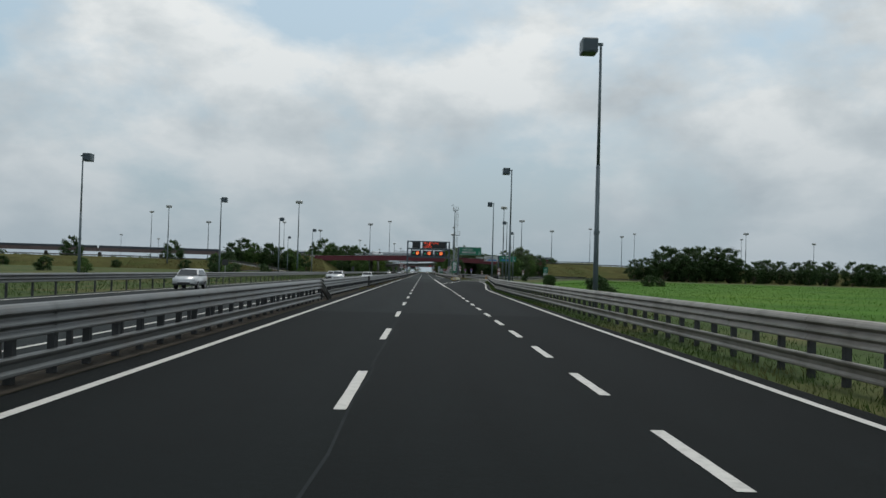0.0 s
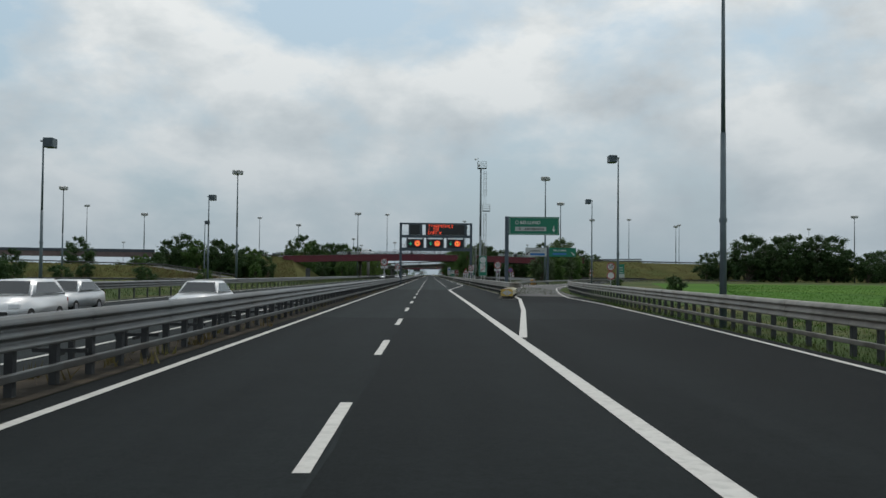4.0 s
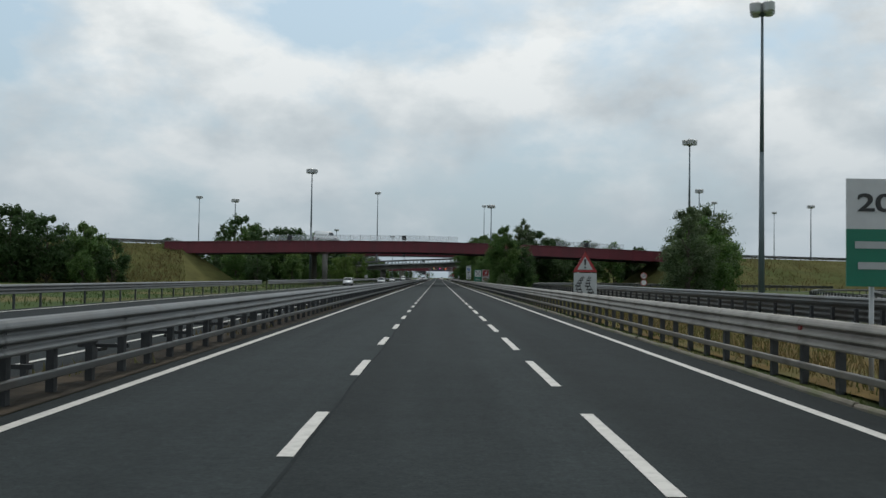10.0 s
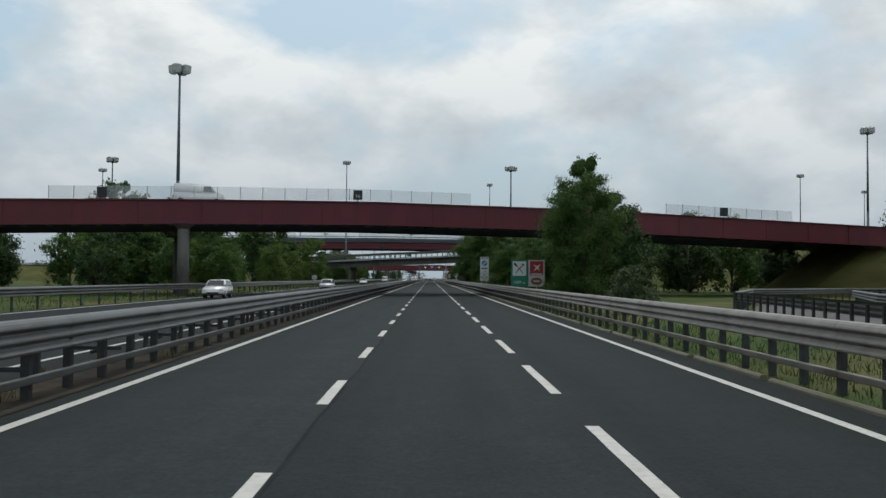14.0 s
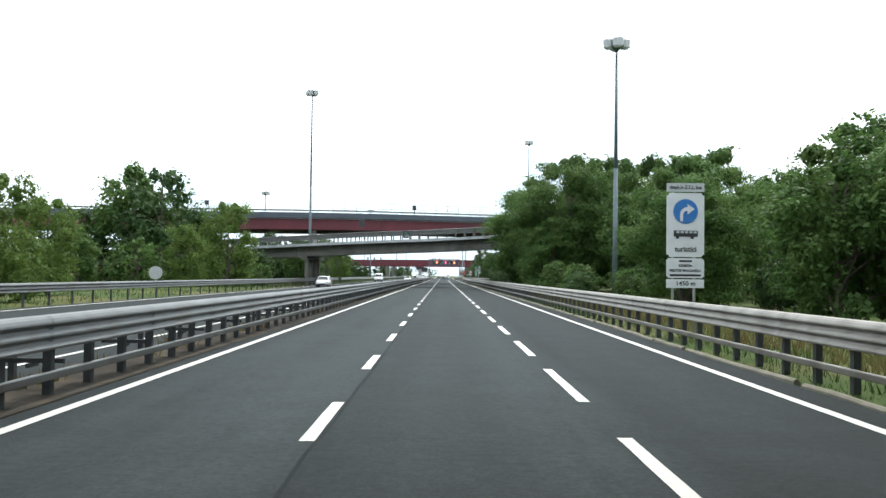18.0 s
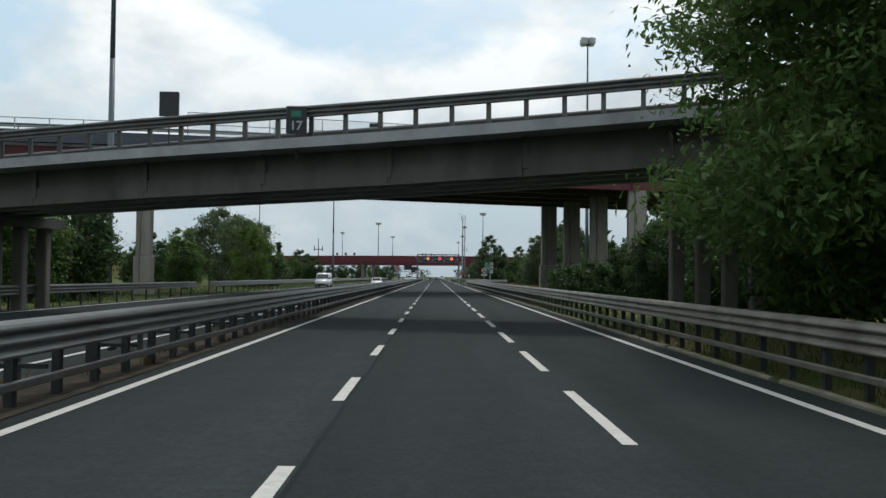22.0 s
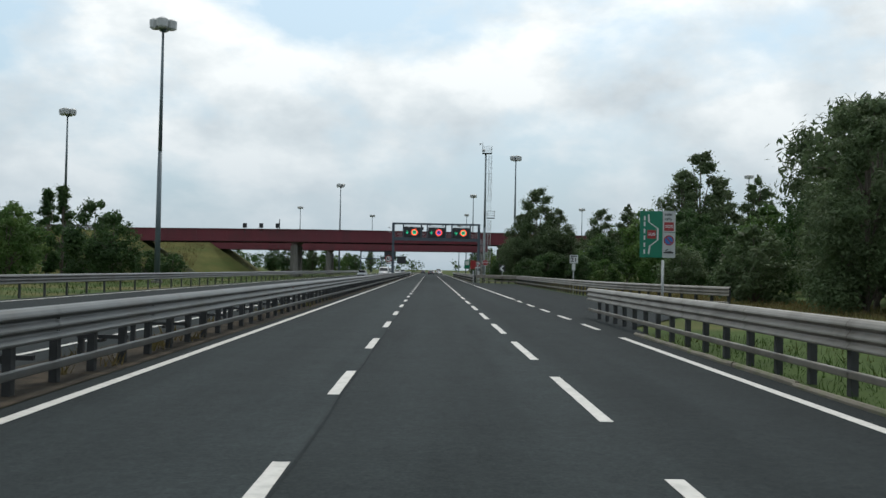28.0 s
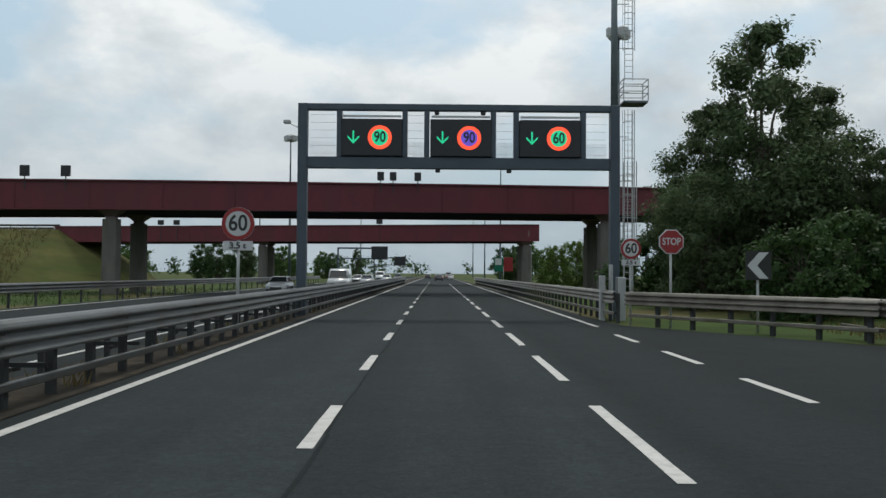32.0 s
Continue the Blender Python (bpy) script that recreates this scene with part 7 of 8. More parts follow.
KINDS = {
    "locust": ("locust_tree", "large spreading locust tree with layered feathery green leaves", 17, 8.0, 1.0, "round", 58000, 0.29, M_LEAF, 3, 340, 0.2, 0.36),
    "locust2": ("locust_tree", "broad leafy locust tree, light green at the tips", 14, 6.5, 0.6, "round", 44000, 0.28, M_LEAF, 8, 300, 0.2, 0.38),
    "round": ("round_tree", "dense round dark-leaved tree", 10, 4.6, 0.3, "round", 16000, 0.30, M_LEAF_DK, 5, 210),
    "round2": ("round_tree", "mid-green bushy tree beside the motorway", 10, 4.4, 0.2, "round", 16000, 0.30, M_LEAF, 15, 210),
    "poplar": ("poplar_tree", "tall grey-green poplar with airy crown", 16, 4.2, 1.6, "tall", 17000, 0.34, M_LEAF_GREY, 6, 190),
    "greytree": ("poplar_tree", "grey-green poplar with uneven crown down to the ground", 15, 5.2, 0.4, "tall", 38000, 0.25, M_LEAF_GREY, 16, 300),
    "willow": ("willow_tree", "pale green willow with hanging branches", 12, 4.6, 0.3, "willow", 17000, 0.36, M_LEAF_YEL, 7, 200, 0.5, 0.34),
    "willow2": ("willow_tree", "grey-green willow with drooping airy branches", 13, 5.2, 0.5, "willow", 18000, 0.36, M_LEAF_GREY, 27, 200, 0.5, 0.34),
    "conifer": ("conifer_tree", "dark conifer with pointed top", 11, 3.4, 0.5, "cone", 12000, 0.34, M_LEAF_DK, 9, 160, 0.2, 0.3),
    "bush": ("bush", "low dense green bush by the verge", 3.2, 2.2, 0.0, "round", 5000, 0.2, M_LEAF, 10, 90, 0.0, 0.5, "bush"),
    "bush_dk": ("bush", "low dark green bush in the grass", 4, 3.0, 0.0, "round", 6000, 0.25, M_LEAF_DK, 11, 90, 0.0, 0.5, "bush"),
    "bush_grey": ("bush", "low grey-green bush beside the rail", 3.4, 2.0, 0.0, "round", 5000, 0.2, M_LEAF_GREY, 12, 90, 0.0, 0.5, "bush"),
}
PROTO, FIRST = {}, {}
rt_ = random.Random(21)


def plant(kind, x, y, h, wide=1.0, z=0.0):
    """One tree; those well away from the road get fewer, larger sprays."""
    spec = KINDS[kind]
    far = abs(x) > 25 or y > 870
    k = h / spec[2]
    m = pose(x, y, z, 0, 0, rt_.uniform(0, 360)) @ Matrix.Diagonal((k * wide, k * wide, k, 1))
    if (kind, far) not in PROTO:
        use = list(spec)
        if far:
            use[6], use[7] = use[6] * 2 // 5, use[7] * 1.35
        PROTO[kind, far] = tree(*use)
        PROTO[kind, far].matrix_basis = m
        FIRST[kind, far] = (k * wide, k)
    else:
        a, b = FIRST[kind, far]
        copy_thing(PROTO[kind, far], m @ Matrix.Diagonal((1 / a, 1 / a, 1 / b, 1)))


# by the first bends
for x, y, h, k in ((-55, 398, 7.5, "round"), (-60, 402, 10, "round2"), (-66, 398, 11.5, "round"), (-72, 404, 12.5, "round"), (-64, 408, 11, "round2"), (-84, 402, 15, "round"), (-78, 396, 13, "round2"), (-90, 405, 13, "round"), (-71, 396, 13, "round"), (-96, 398, 8, "round2"), (-98, 400, 6.5, "round"),
                   (-58, 393, 5.5, "round2"), (-36, 150, 2.6, "bush_dk"), (-41, 168, 2.4, "bush"), (-47, 190, 3.6, "bush_dk"),
                   (-52, 205, 4.6, "round"), (-34, 228, 2.4, "bush"), (-45, 235, 2.8, "bush_dk"), (-60, 240, 3, "bush_dk"), (-66, 100, 2.2, "bush_dk"), (-56, 130, 2.5, "bush"), (-75, 160, 3, "bush_dk"),
                   (12.5, 49, 1.9, "bush_dk"), (20, 131, 1.9, "bush_dk"), (45.2, 166, 2.4, "bush_dk"), (48, 168, 2.0, "bush_dk"), (30, 205, 2.0, "bush_dk"), (26, 222, 1.6, "bush_dk"),
                   (-153, 376, 13.2, "round"), (-190, 376, 15, "round"), (-109, 374, 12.6, "round"), (-84, 372, 8, "round"), (-92, 376, 7, "round2"), (-140, 352, 4, "bush_dk"), (-125, 350, 3.5, "bush_dk"), (-97, 348, 4.2, "bush_dk"), (-170, 350, 4, "bush_dk")):
    plant(k, x, y, h)
for i in range(28):
    x = 108 + i * 5.5 + rt_.uniform(-2, 2)
    plant("round", x, 436 + rt_.uniform(-12, 8), (11.5 if i < 2 else 17.8 if i < 9 else 12) + rt_.uniform(-0.8, 0.8), 1.15)
for i in range(20):
    plant(rt_.choice(("round", "round2", "conifer")), 300 + i * 16 + rt_.uniform(-5, 5), 420 + rt_.uniform(-40, 60), rt_.uniform(8, 13), 1.3)
for i in range(16):
    plant(rt_.choice(("round", "round2")), -330 - i * 22 + rt_.uniform(-8, 8), 470 + rt_.uniform(-40, 60), rt_.uniform(8, 12), 1.3)
# round the first bridge
for x, y, h, k in ((15.5, 427, 9.5, "round"), (20.5, 466, 16.5, "poplar"), (24, 470, 14, "round"), (33.5, 367, 12, "greytree"), (37, 373, 11, "round2"), (43, 392, 14.5, "willow2"),
                   (40, 386, 10, "round"), (47, 398, 11, "round2"), (52, 440, 13, "willow2"), (58, 445, 12, "round"), (10.8, 395, 2.6, "bush_grey"), (19.4, 437, 2.9, "bush"),
                   (13, 497, 9, "locust2"), (18, 508, 11, "locust2"), (25, 500, 12, "round2"), (31, 490, 13, "round"), (21, 486, 10, "round2"), (27, 520, 11, "round2"), (35, 508, 13, "round"), (41, 496, 12, "round2"),
                   (24, 529, 9, "round2"), (31, 536, 12, "willow2"), (16, 484, 8, "round2"), (28, 478, 11, "round"), (38, 480, 12, "round"), (46, 485, 12, "round2"), (54, 492, 11, "round"), (62, 488, 10, "round2"),
                   (70, 480, 11, "round"), (48, 470, 8, "round"), (58, 476, 9, "round2"), (20, 500, 3.2, "bush_dk"), (14.5, 519, 2.6, "bush"), (12.2, 530, 2.4, "bush_dk"),
                   (-60, 520, 20, "round"), (-68, 531, 18, "poplar"), (-55, 510, 17, "round2"), (-48, 500, 11, "round2"), (-40, 495, 8, "willow"), (-33, 490, 7, "round2"), (-26, 499, 7.5, "willow"), (-76, 500, 12, "round"),
                   (-88, 492, 11, "round2"), (-30, 515, 7.5, "willow"), (-43, 520, 9.5, "round"), (-36, 508, 8.5, "round2"), (-98, 500, 10, "round"), (-110, 520, 12, "round2"), (-52, 540, 14, "round"), (-72, 548, 14, "round2")):
    plant(k, x, y, h)
plant("locust2", 12.4, 421, 12.4, 0.66)
for x, y, h, k in ((10.2, 617, 2.9, "bush_dk"), (11.6, 621, 3.4, "bush_dk"), (10.8, 626, 2.7, "bush_dk"), (12.8, 602, 5.2, "round"), (15.2, 606, 6.4, "round")):
    plant(k, x, y, h)
# between the bridges
for x, y, h, k in ((13.4, 574, 16, "locust"), (14.8, 557, 17.2, "locust"), (20, 567, 18.4, "locust"), (22.5, 545, 15.5, "locust2"), (21, 556, 17, "locust"), (26, 549, 15.5, "locust2"), (24.5, 538, 11, "locust2"), (12.4, 553, 9, "locust2"), (28, 556, 15.5, "locust"),
                   (34, 546, 13, "locust2"), (11.5, 561, 6.5, "round2"), (11.8, 543, 3.6, "bush"), (13, 536, 3.2, "bush"), (19, 583, 15, "locust"), (31, 573, 16, "locust"), (40, 560, 14, "locust2"), (17.5, 597, 12, "locust2"), (25, 603, 13, "locust2"),
                   (19, 534, 3, "bush_dk"), (23, 527, 4, "round2"), (28, 531, 8, "greytree"), (33, 525, 11, "greytree"), (38, 535, 12, "poplar"), (45, 545, 13, "poplar"), (12.3, 567.5, 15.5, "locust"), (12.6, 579, 3.4, "bush_dk"), (14, 590, 4, "bush_dk"),
                   (18.3, 637.5, 4.6, "bush_dk"), (21.5, 634, 5.5, "round"), (36, 690, 14, "round2"), (30, 684, 9, "round"), (25, 617, 6.2, "round2"), (28, 625, 8, "round"), (32, 632, 9.5, "round"), (36, 622, 9, "round2"), (23.5, 625, 4.5, "bush_dk"), (40, 640, 11, "round2"), (22, 608, 6.5, "round"), (18, 610, 7.5, "round"), (20.5, 614, 9, "round2"), (17.5, 618, 6, "round"), (24, 612, 9.5, "round"), (27, 618, 8.5, "round"), (30, 611, 9, "round"), (26, 632, 8, "round"),
                   (-29.6, 570, 11.6, "willow"), (-33, 562, 8, "willow"), (-46, 560, 7.6, "round2"), (-50, 552, 7.2, "willow"), (-37, 556, 6, "bush"), (-40, 575, 16.5, "round"), (-46, 580, 18, "round2"), (-53, 577, 11, "round"), (-60, 580, 8, "round"),
                   (-45, 470, 8, "round"), (-52, 478, 9.5, "round2"), (-60, 472, 9, "round"), (-38, 480, 7.5, "round2"), (-66, 482, 10, "round"), (-41, 506, 15.5, "round"), (-46, 511, 16, "round"), (-51, 503, 15, "round"), (-36, 498, 10, "locust2"), (-47, 518, 11.5, "round"), (-56, 526, 11, "locust2"), (-60, 545, 11, "round2"), (-68, 556, 12, "round"), (-75, 565, 13, "round2"),
                   (-29, 584, 5.5, "bush_dk"), (-33, 588, 7.2, "round"), (-38, 586, 8, "round"), (-36, 580, 7.5, "round2"), (-25.5, 612, 8, "round"), (-28.5, 619, 9, "round2"), (-32, 614, 9.5, "round"), (-27, 578, 3.4, "bush"), (-44, 592, 9, "round"), (-35, 604, 7, "round2"), (-42, 612, 9, "round"), (-26, 606, 7, "round2"),
                   (-30, 655, 6, "round2"), (-36, 662, 7, "round")):
    plant(k, x, y, h)
# after the high bridge
for x, y, h, k in ((-36, 700, 13.4, "willow2"), (-31, 689, 11, "willow2"), (-26.5, 678, 9, "willow"), (-33, 712, 12, "willow2"), (-44, 706, 10, "willow"), (-27, 694, 5.5, "bush_dk"), (-39, 690, 7, "round2"), (-48, 692, 6, "round"),
                   (-45.6, 811, 11.5, "conifer"), (-38, 801, 9, "round"), (-33, 793, 7, "round"), (-50, 800, 9, "round"), (-42, 790, 8, "round2"), (-36, 776, 6.5, "round2"), (-40, 762, 8, "round2"), (-46, 752, 9, "round"),
                   (-52, 742, 8.5, "round2"), (-44, 735, 6, "round"), (-34, 745, 4, "bush"), (-31, 728, 4, "bush_grey"), (-58, 770, 12, "poplar"), (-62, 760, 9, "round"),
                   (-55, 829, 12.5, "conifer"), (-60, 822, 9, "round"), (-50, 836, 7, "round2"), (-46, 826, 5.5, "round2"), (-66, 835, 9, "round"), (-73, 900, 12.5, "poplar"), (-80, 905, 10, "round2"), (-43, 850, 4, "bush_dk"), (-50, 858, 4.5, "bush_dk"),
                   (31, 765, 15.5, "willow2"), (26, 742, 9, "round"), (38, 770, 13, "poplar"), (20.5, 711, 6.6, "round"), (24, 706, 6.4, "willow2"), (28, 715, 7.5, "round2"), (33, 722, 9, "round"), (36, 740, 10, "round2"), (44, 755, 10, "round"),
                   (42, 700, 6, "round2"), (50, 715, 7, "round"), (22, 720, 3, "bush_grey"),
                   (21.5, 744, 11, "greytree"), (25.5, 751, 12.5, "willow2"), (30, 748, 9, "round2"), (20.5, 757, 5, "bush_grey"), (24, 765, 4.5, "bush_dk")):
    plant(k, x, y, h)
# by the lay-by and the last bridges
for x, y, h, k in ((42.5, 842, 21.5, "greytree"), (38.5, 838, 18, "greytree"), (47, 846, 18, "poplar"), (48.5, 834, 17, "poplar"), (26.5, 841, 12, "greytree"), (22, 815, 6.4, "round"), (27, 806, 8, "round2"), (32, 812, 10, "round"), (30, 825, 11, "round2"),
                   (36, 820, 10, "round"), (24, 828, 7.5, "round2"), (38, 801, 10, "round2"), (30, 791, 7, "round"), (35, 783, 9, "round"), (27, 796, 5, "bush_dk"), (21, 822, 4.5, "bush_dk"), (20.5, 807, 3.5, "bush"), (24.5, 788, 4.5, "bush_grey"),
                   (42, 790, 12, "round"), (46, 805, 12, "round2"), (50, 820, 13, "round"), (34, 835, 11, "round"),
                   (17.4, 849, 15.8, "greytree"), (14.8, 851, 11.5, "greytree"), (20.8, 850, 12.5, "greytree"), (13.6, 847, 7.5, "willow2"), (22.5, 846, 8.5, "greytree"), (18, 841, 5, "bush_dk"), (15, 838, 4, "bush_dk"), (27, 853, 9, "round"), (33, 858, 9, "round2"),
                   (30, 838, 12.5, "poplar"), (12.5, 856, 4.5, "bush_dk"), (24, 858, 6, "round"),
                   (13.5, 905, 5.2, "willow"), (17, 912, 6, "willow"), (21, 908, 6.5, "round2"), (15, 925, 5, "willow"), (24, 930, 7, "round"), (14, 965, 7, "round"), (18, 985, 9, "round2"), (15, 1010, 8, "round"), (20, 1040, 9, "conifer"),
                   (-34, 960, 9, "poplar"), (-38, 975, 8, "round"), (-30, 990, 6, "round2"), (-45, 985, 8, "round"), (-36, 1010, 8, "round2"), (-28, 1040, 7, "round"), (-33, 1060, 8, "round2"), (-26, 1090, 10, "poplar"),
                   (-52, 1000, 8, "round"), (-60, 980, 8, "round2"), (-70, 1000, 9, "round"), (-82, 990, 8, "round2")):
    plant(k, x, y, h)


def far_woods(name, label, spots, n, seed):
    g = np.random.default_rng(seed)
    c, r = [], []
    for x0, y0, x1, y1, h, k in spots:
        for i in range(k):
            f = g.random()
            hh = h * g.uniform(0.6, 1.1)
            x, y = x0 + (x1 - x0) * f + g.normal() * 6, y0 + (y1 - y0) * f + g.normal() * 6
            for q in range(3):
                c.append((x + g.normal() * hh * 0.22, y + g.normal() * hh * 0.22, hh * (0.25 + 0.25 * q)))
                r.append(hh * g.uniform(0.24, 0.36))
    ob = new(name, leaf_mesh(name, np.array(c), np.array(r), n, 1.3, M_LEAF_DK, seed, 0, 0.7))
    return tagged(ob, label, "woods", kind="stuff")


far_woods("far_woods", "far belt of dark trees along the horizon", [(-700, 1300, 700, 1420, 13, 150), (-620, 560, -320, 700, 11, 60), (320, 620, 900, 760, 12, 90), (-900, 420, -520, 500, 10, 60), (-700, 760, -130, 1000, 11, 90),
                                                                   (120, 900, 600, 1150, 12, 80), (-120, 1180, -24, 1200, 9, 30), (24, 1130, 130, 1210, 10, 30)], 60000, 31)


def blades(name, label, n, place, height, width, mat, seed):
    g = np.random.default_rng(seed)
    x, y, z = place(g, n)
    a = g.random(n) * 2 * math.pi
    h = height * g.uniform(0.4, 1.3, n)
    w = width * g.uniform(0.6, 1.4, n)
    lean = g.normal(size=(n, 2)) * 0.35 * h[:, None]
    co = np.zeros((n, 3, 3))
    co[:, 0] = np.stack([x - np.cos(a) * w, y - np.sin(a) * w, z], 1)
    co[:, 1] = np.stack([x + np.cos(a) * w, y + np.sin(a) * w, z], 1)
    co[:, 2] = np.stack([x + lean[:, 0], y + lean[:, 1], z + h], 1)
    me = bpy.data.meshes.new(name)
    me.vertices.add(3 * n)
    me.vertices.foreach_set("co", co.astype(np.float32).ravel())
    me.loops.add(3 * n)
    me.loops.foreach_set("vertex_index", np.arange(3 * n, dtype=np.int32))
    me.polygons.add(n)
    me.polygons.foreach_set("loop_start", np.arange(0, 3 * n, 3, dtype=np.int32))
    me.update(calc_edges=True)
    me.materials.append(mat)
    ob = new(name, me)
    return tagged(ob, label, "grass", kind="stuff")


def verge(y0, y1, x0, x1):
    def f(g, n):
        y = g.uniform(y0, y1, n)
        x = x0 + (x1 - x0) * g.random(n) ** 1.6
        return x, y, np.full(n, -0.1)
    return f


def right_side(off0, off1):
    def f(g, n):
        y = g.uniform(-20, 172, n)
        e = np.array([lerp_path(ROAD_R, v) for v in y])
        e = np.where(y > 160, 12.5, e)
        return e + off0 + (off1 - off0) * g.random(n) ** 1.5, y, np.full(n, -0.1)
    return f


def median(g, n):
    k = n // 14
    cx, cy = g.uniform(-7.3, -6.0, k), g.uniform(60, 960, k)
    i = g.integers(0, k, n)
    return cx[i] + g.normal(size=n) * 0.1, cy[i] + g.normal(size=n) * 0.22, np.zeros(n)


def crop(g, n):
    y = g.uniform(-10, 300, n)
    return 14 + np.maximum(0, y - 130) * 0.30 + 120 * g.random(n) ** 1.7, y, np.full(n, -0.1)


def bank_slopes(g, n):
    """Places on the sloping sides of the embankments."""
    xs_, ys_, zs_ = np.zeros(n), np.zeros(n), np.zeros(n)
    banks = (BANK1L, BANK1R, BANK4L, BANK5L, BANK_SIDE)
    for i in range(n):
        b = banks[int(g.integers(0, len(banks)))]
        k = int(g.integers(0, len(b) - 1))
        p, q = Vector(b[k]), Vector(b[k + 1])
        c = p.lerp(q, g.random())
        d = (q - p)
        d.z = 0
        d.normalize()
        s = Vector((d.y, -d.x, 0)) * (1 if g.random() < 0.75 else -1)
        if s.y > 0 and g.random() < 0.8:
            s = -s
        f = g.random()
        o = 5.5 + 1.7 * c.z * f
        xs_[i], ys_[i], zs_[i] = c.x + s.x * o, c.y + s.y * o, c.z * (1 - f) - 0.05
    return xs_, ys_, zs_


blades("verge_grass", "uneven green grass along the verge behind the kerb", 60000, verge(176, 726, 5.98, 9.5), 0.16, 0.012, M_BLADE, 1)
blades("verge_grass", "tall grass and weeds behind the verge rail", 30000, verge(176, 724, 6.8, 14.0), 0.3, 0.018, M_BLADE, 2)
blades("verge_grass", "grass along the edge of the field", 40000, right_side(0.1, 5.0), 0.18, 0.014, M_BLADE, 3)
blades("field_crop", "rough bright green crop in the field", 70000, crop, 0.2, 0.03, M_FIELD, 4)
blades("median_weeds", "tufts of weeds under the median barrier", 9000, median, 0.26, 0.02, M_BLADE_DRY, 5)
blades("dry_grass", "dry yellow grass beyond the lay-by rail", 40000, lambda g, n: (g.uniform(12.3, 26, n), g.uniform(680, 832, n), np.full(n, -0.12)), 0.4, 0.03, M_BLADE_DRY, 6)
blades("verge_grass", "grass beyond the opposite verge", 40000, lambda g, n: (g.uniform(-34, -21.4, n), g.uniform(-20, 900, n), np.full(n, -0.12)), 0.3, 0.03, M_BLADE, 7)
blades("dry_grass", "sparse dry verge grass by the wall of growth", 20000, lambda g, n: (g.uniform(8, 16, n), g.uniform(440, 540, n), np.full(n, -0.12)), 0.5, 0.03, M_BLADE_DRY, 8)
blades("dry_grass", "rough dry grass on the embankment slopes", 45000, bank_slopes, 0.7, 0.07, M_BLADE_DRY, 9)
blades("dry_grass", "dry straw along the verge rail", 16000, lambda g, n: (g.uniform(6.9, 11.5, n), g.uniform(228, 352, n), np.full(n, -0.02)), 0.3, 0.02, M_BLADE_DRY, 10)


# ---------------------------------------------------------------- vehicles
M_GLASS = material("dark_car_glass", (0.02, 0.025, 0.03), 0.08, vary=0.1, scale=2, spec=0.7)
M_TYRE = material("tyre_rubber", (0.02, 0.02, 0.02), 0.9, vary=0.2, scale=10)
M_RIM = material("wheel_rim", (0.4, 0.4, 0.42), 0.35, metal=0.8, vary=0.1, scale=10)
M_HEAD = material("headlight_glass", (0.75, 0.76, 0.78), 0.15, vary=0.05, scale=10)
M_TAIL = material("tail_light_red", (0.35, 0.02, 0.02), 0.25, vary=0.1, scale=10)


def car_paint(name, c):
    m = material(name, c, 0.3, metal=0.2, vary=0.04, scale=2)
    m.node_tree.nodes["Principled BSDF"].inputs["Coat Weight"].default_value = 0.6
    return m


SILVER, WHITE_C, DARK_C = car_paint("silver_paint", (0.5, 0.51, 0.52)), car_paint("white_paint", (0.72, 0.72, 0.72)), car_paint("dark_paint", (0.03, 0.035, 0.045))
SHAPES = {
    # lower hull (y, z) and cabin (y, z) seen from the side, front towards -y; half widths
    "car": ([(-2.05, 0.35), (-2.1, 0.6), (-1.95, 0.78), (-1.0, 0.95), (1.75, 0.98), (2.02, 0.9), (2.08, 0.55), (2.0, 0.33)],
            [(-1.0, 0.93), (-0.35, 1.42), (0.9, 1.46), (1.75, 0.96)], 0.86, 0.64, 0.31),
    "hatch": ([(-1.85, 0.35), (-1.92, 0.62), (-1.75, 0.85), (-1.05, 1.0), (1.75, 1.0), (1.88, 0.7), (1.85, 0.33)],
              [(-1.05, 0.98), (-0.45, 1.5), (1.25, 1.54), (1.8, 1.0)], 0.86, 0.66, 0.31),
    "van": ([(-2.5, 0.4), (-2.58, 0.8), (-2.4, 1.1), (-1.75, 1.25), (2.55, 1.3), (2.6, 0.4)],
            [(-1.75, 1.22), (-1.05, 2.05), (-0.8, 2.15), (2.5, 2.2), (2.58, 1.25)], 0.98, 0.86, 0.35),
}


def loft(bm, prof, wl, wu, z0, z1):
    """A side profile pulled out to both sides, narrower towards z1."""
    rows = []
    for sg in (-1, 1):
        rows.append([bm.verts.new((sg * (wl + (wu - wl) * max(0, min(1, (z - z0) / (z1 - z0)))), y, z)) for y, z in prof])
    n = len(prof)
    bm.faces.new(rows[0])
    bm.faces.new(rows[1][::-1])
    for i in range(n):
        j = (i + 1) % n
        bm.faces.new((rows[0][i], rows[1][i], rows[1][j], rows[0][j]))
    bmesh.ops.recalc_face_normals(bm, faces=bm.faces[:])
    bmesh.ops.bevel(bm, geom=bm.edges[:], offset=0.05, segments=2, affect="EDGES")
    return bm


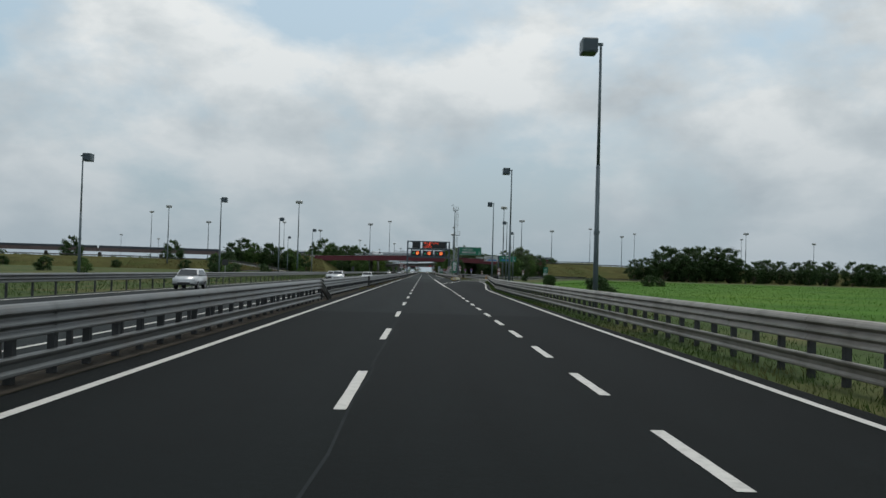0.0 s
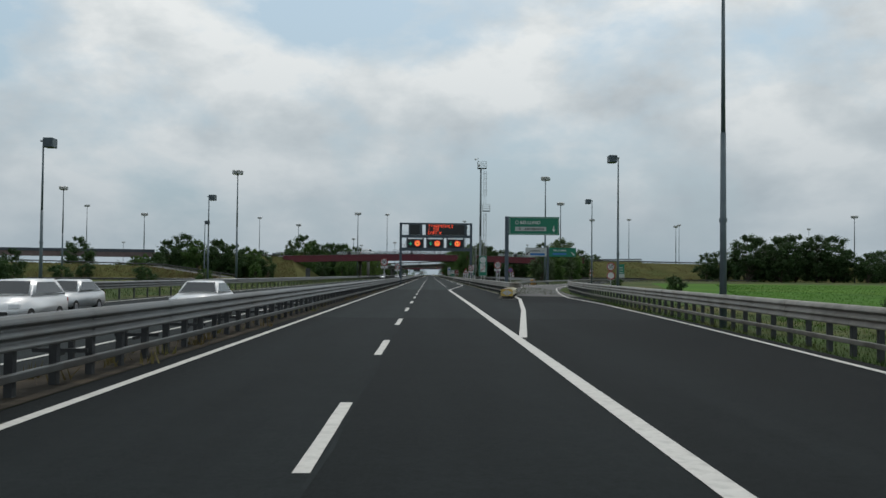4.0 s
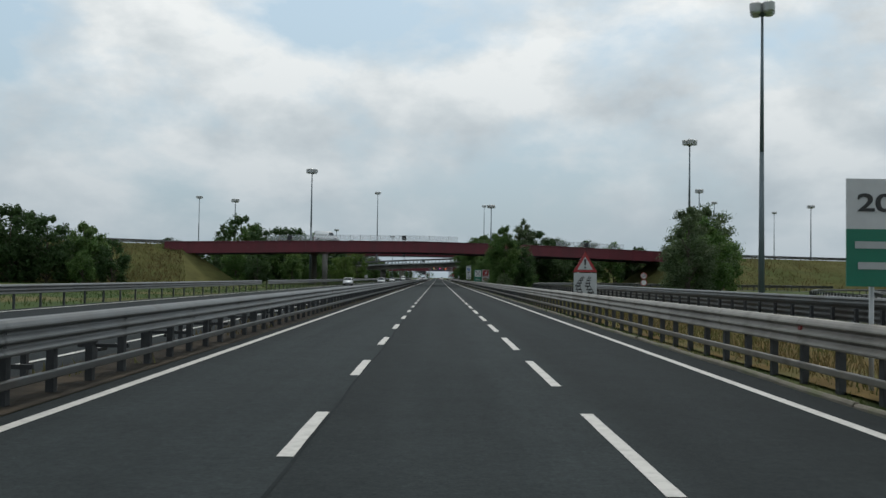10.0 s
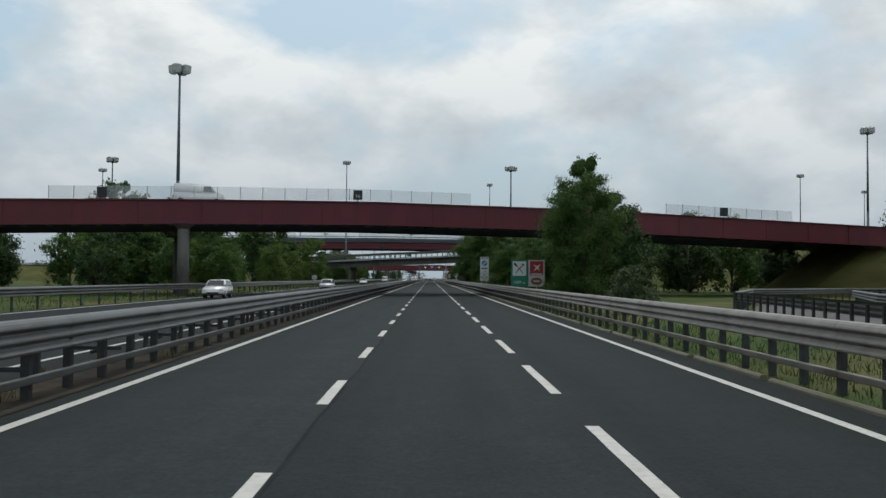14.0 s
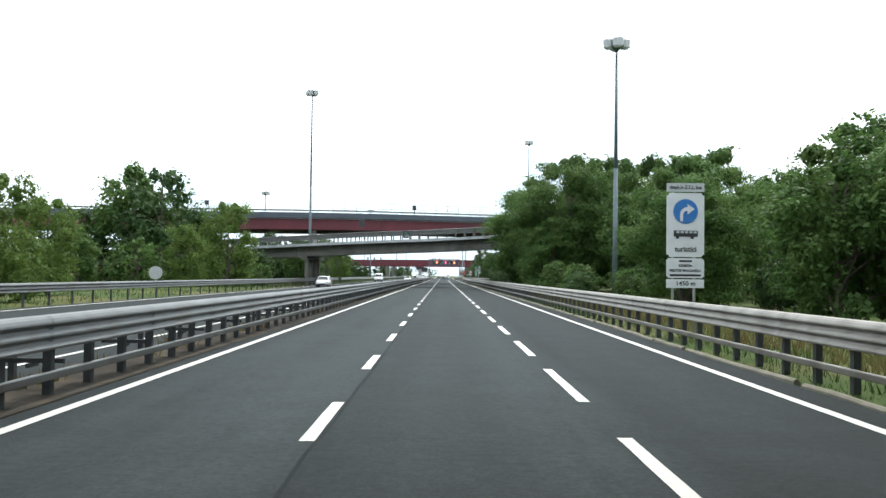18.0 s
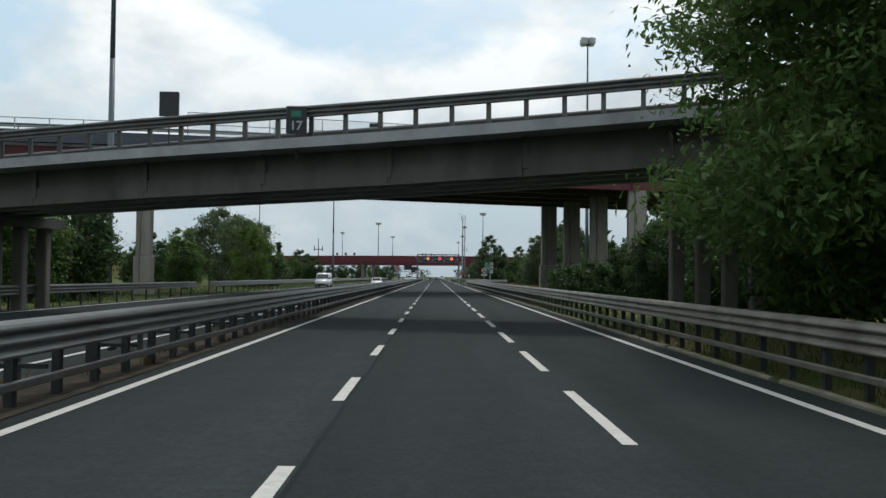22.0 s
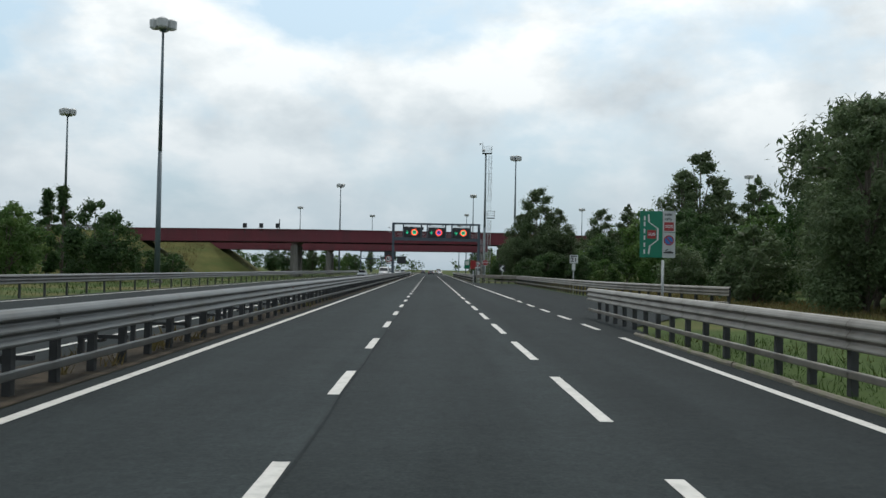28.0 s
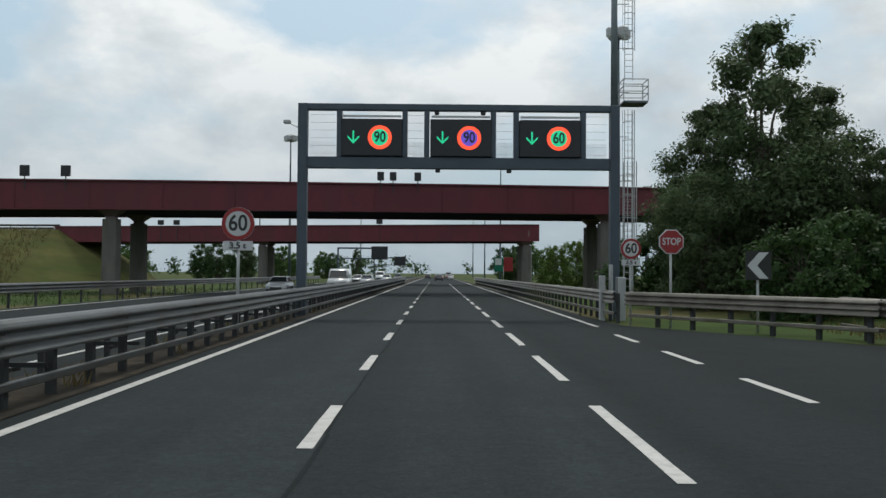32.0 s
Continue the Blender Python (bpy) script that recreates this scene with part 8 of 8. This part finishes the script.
def vehicle(kind, paint, label, x, y, turn=0.0, z=0.0):
    hull, cabin, wl, wu, rw = SHAPES[kind]
    v = thing("van" if kind == "van" else "car", label, "van" if kind == "van" else "car",
              pose(x, y, z, 0, 0, turn), group="traffic")
    part("body", loft(BM(), hull, wl, wl * 0.97, 0.3, 1.0), paint, v, smooth=True)
    z0, z1 = min(p[1] for p in cabin), max(p[1] for p in cabin)
    part("cabin", loft(BM(), cabin, wl * 0.97, wu, z0, z1), paint, v, smooth=True)
    # windscreen, side and rear glass laid just proud of the cabin
    (ya, za), (yb, zb_) = cabin[0], cabin[1]
    bm = BM()
    q = []
    for f in (0.14, 0.9):
        yy, zz = ya + (yb - ya) * f, za + (zb_ - za) * f
        w = wl * 0.97 + (wu - wl * 0.97) * (zz - z0) / (z1 - z0) - 0.1
        q.append([bm.verts.new((-w, yy - 0.03, zz + 0.02)), bm.verts.new((w, yy - 0.03, zz + 0.02))])
    bm.faces.new((q[0][0], q[0][1], q[1][1], q[1][0]))
    part("windscreen", bm, M_GLASS, v)
    (ya, za), (yb, zb_) = cabin[-1], cabin[-2]
    bm = BM()
    q = []
    for f in (0.2, 0.85):
        yy, zz = ya + (yb - ya) * f, za + (zb_ - za) * f
        w = wl * 0.97 + (wu - wl * 0.97) * (zz - z0) / (z1 - z0) - 0.12
        q.append([bm.verts.new((w, yy + 0.03, zz + 0.02)), bm.verts.new((-w, yy + 0.03, zz + 0.02))])
    bm.faces.new((q[0][0], q[0][1], q[1][1], q[1][0]))
    part("rear_window", bm, M_GLASS, v)
    for sg in (-1, 1):
        bm = BM()
        ylo, yhi = (cabin[0][0] + 0.35, cabin[-1][0] - 0.35) if kind in ("car", "hatch") else (cabin[0][0] + 0.25, cabin[0][0] + 1.3)
        pts = [(ylo, z0 + 0.1), (yhi, z0 + 0.1), (yhi - (0.45 if kind in ("car", "hatch") else 0), z1 - 0.1 if kind in ("car", "hatch") else z0 + 0.7), (ylo + 0.35, z1 - 0.1 if kind in ("car", "hatch") else z0 + 0.7)]
        vs = []
        for yy, zz in pts:
            w = wl * 0.97 + (wu - wl * 0.97) * (zz - z0) / (z1 - z0) + 0.012
            vs.append(bm.verts.new((sg * w, yy, zz)))
        bm.faces.new(vs if sg > 0 else vs[::-1])
        part("side_window", bm, M_GLASS, v)
    y0, y1 = hull[0][0], hull[-1][0]
    for sg in (-1, 1):
        for yy in (y0 + 0.75, y1 - 0.75):
            bm = BM()
            tube(bm, (sg * (wl - 0.2), yy, rw), (sg * (wl + 0.01), yy, rw), rw, rw, 16)
            w = part("wheel", bm, M_TYRE, v)
            bm = BM()
            tube(bm, (sg * (wl - 0.02), yy, rw), (sg * (wl + 0.02), yy, rw), rw * 0.62, rw * 0.58, 12)
            part("rim", bm, M_RIM, w)
        bm = BM()
        box(bm, sg * wl * 0.78 - 0.17, y0 - 0.055, 0.62, sg * wl * 0.78 + 0.17, y0 + 0.2, 0.78, 0.02)
        part("headlight", bm, M_HEAD, v)
        bm = BM()
        box(bm, sg * wl * 0.82 - 0.12, y1 - 0.1, 0.65, sg * wl * 0.82 + 0.12, y1 + 0.075, 0.9, 0.02)
        part("tail_light", bm, M_TAIL, v)
    bm = BM()
    box(bm, -wl * 0.55, y0 - 0.045, 0.42, wl * 0.55, y0 + 0.1, 0.58, 0.01)
    part("grille", bm, M_BLACK, v)
    bm = BM()
    box(bm, -wl * 0.96, y0 - 0.06, 0.3, wl * 0.96, y0 + 0.12, 0.42, 0.03)
    part("bumper", bm, M_STEEL_DARK, v)
    return v


for k, p, lab, x, y in (("hatch", SILVER, "silver hatchback on the opposite carriageway", -18.3, 50.0), ("car", SILVER, "pale silver car on the opposite carriageway", -15.8, 131.0),
                        ("hatch", WHITE_C, "white hatchback on the opposite carriageway", -14.0, 122.5), ("car", WHITE_C, "white saloon on the opposite carriageway", -10.0, 130.5),
                                                ("hatch", WHITE_C, "white hatchback on the opposite carriageway", -17.6, 421.0), ("hatch", SILVER, "silver hatchback on the opposite carriageway", -14.2, 470.0),
                        ("hatch", WHITE_C, "white hatchback on the opposite carriageway", -16.8, 573.0), ("van", WHITE_C, "white van on the opposite carriageway", -17.0, 684.0),
                        ("hatch", WHITE_C, "white car on the opposite carriageway", -10.0, 698.0),
                        ("van", WHITE_C, "white van on the opposite carriageway", -10.0, 890.0), ("car", SILVER, "silver car on the opposite carriageway", -13.5, 876.0),
                        ("hatch", SILVER, "pale hatchback on the opposite carriageway", -10.0, 926.0), ("car", WHITE_C, "white car on the opposite carriageway", -13.5, 950.0),
                        ("car", SILVER, "silver car on the opposite carriageway", -10.0, 975.0), ("van", WHITE_C, "white van on the opposite carriageway", -13.4, 1010.0),
                        ("hatch", DARK_C, "dark hatchback on the opposite carriageway", -10.2, 1030.0)):
    vehicle(k, p, lab, x, y)
vehicle("van", WHITE_C, "white van crossing the red bridge", -24.5, 441.5, 105, 9.2)

vehicle("car", DARK_C, "dark saloon car ahead in the middle lane", 0.1, 1004, 180)
for x, y, k, p in ((1.0, 1068, "hatch", SILVER), (-3.2, 1085, "car", DARK_C), (3.6, 1060, "car", WHITE_C), (3.6, 1078, "hatch", DARK_C), (3.5, 1098, "van", WHITE_C), (-0.2, 1110, "car", SILVER),
                   (3.6, 1120, "car", SILVER), (-3.3, 1125, "hatch", WHITE_C), (0.1, 1140, "car", DARK_C)):
    vehicle(k, p, "car in the queue far ahead on the motorway", x, y, 180)
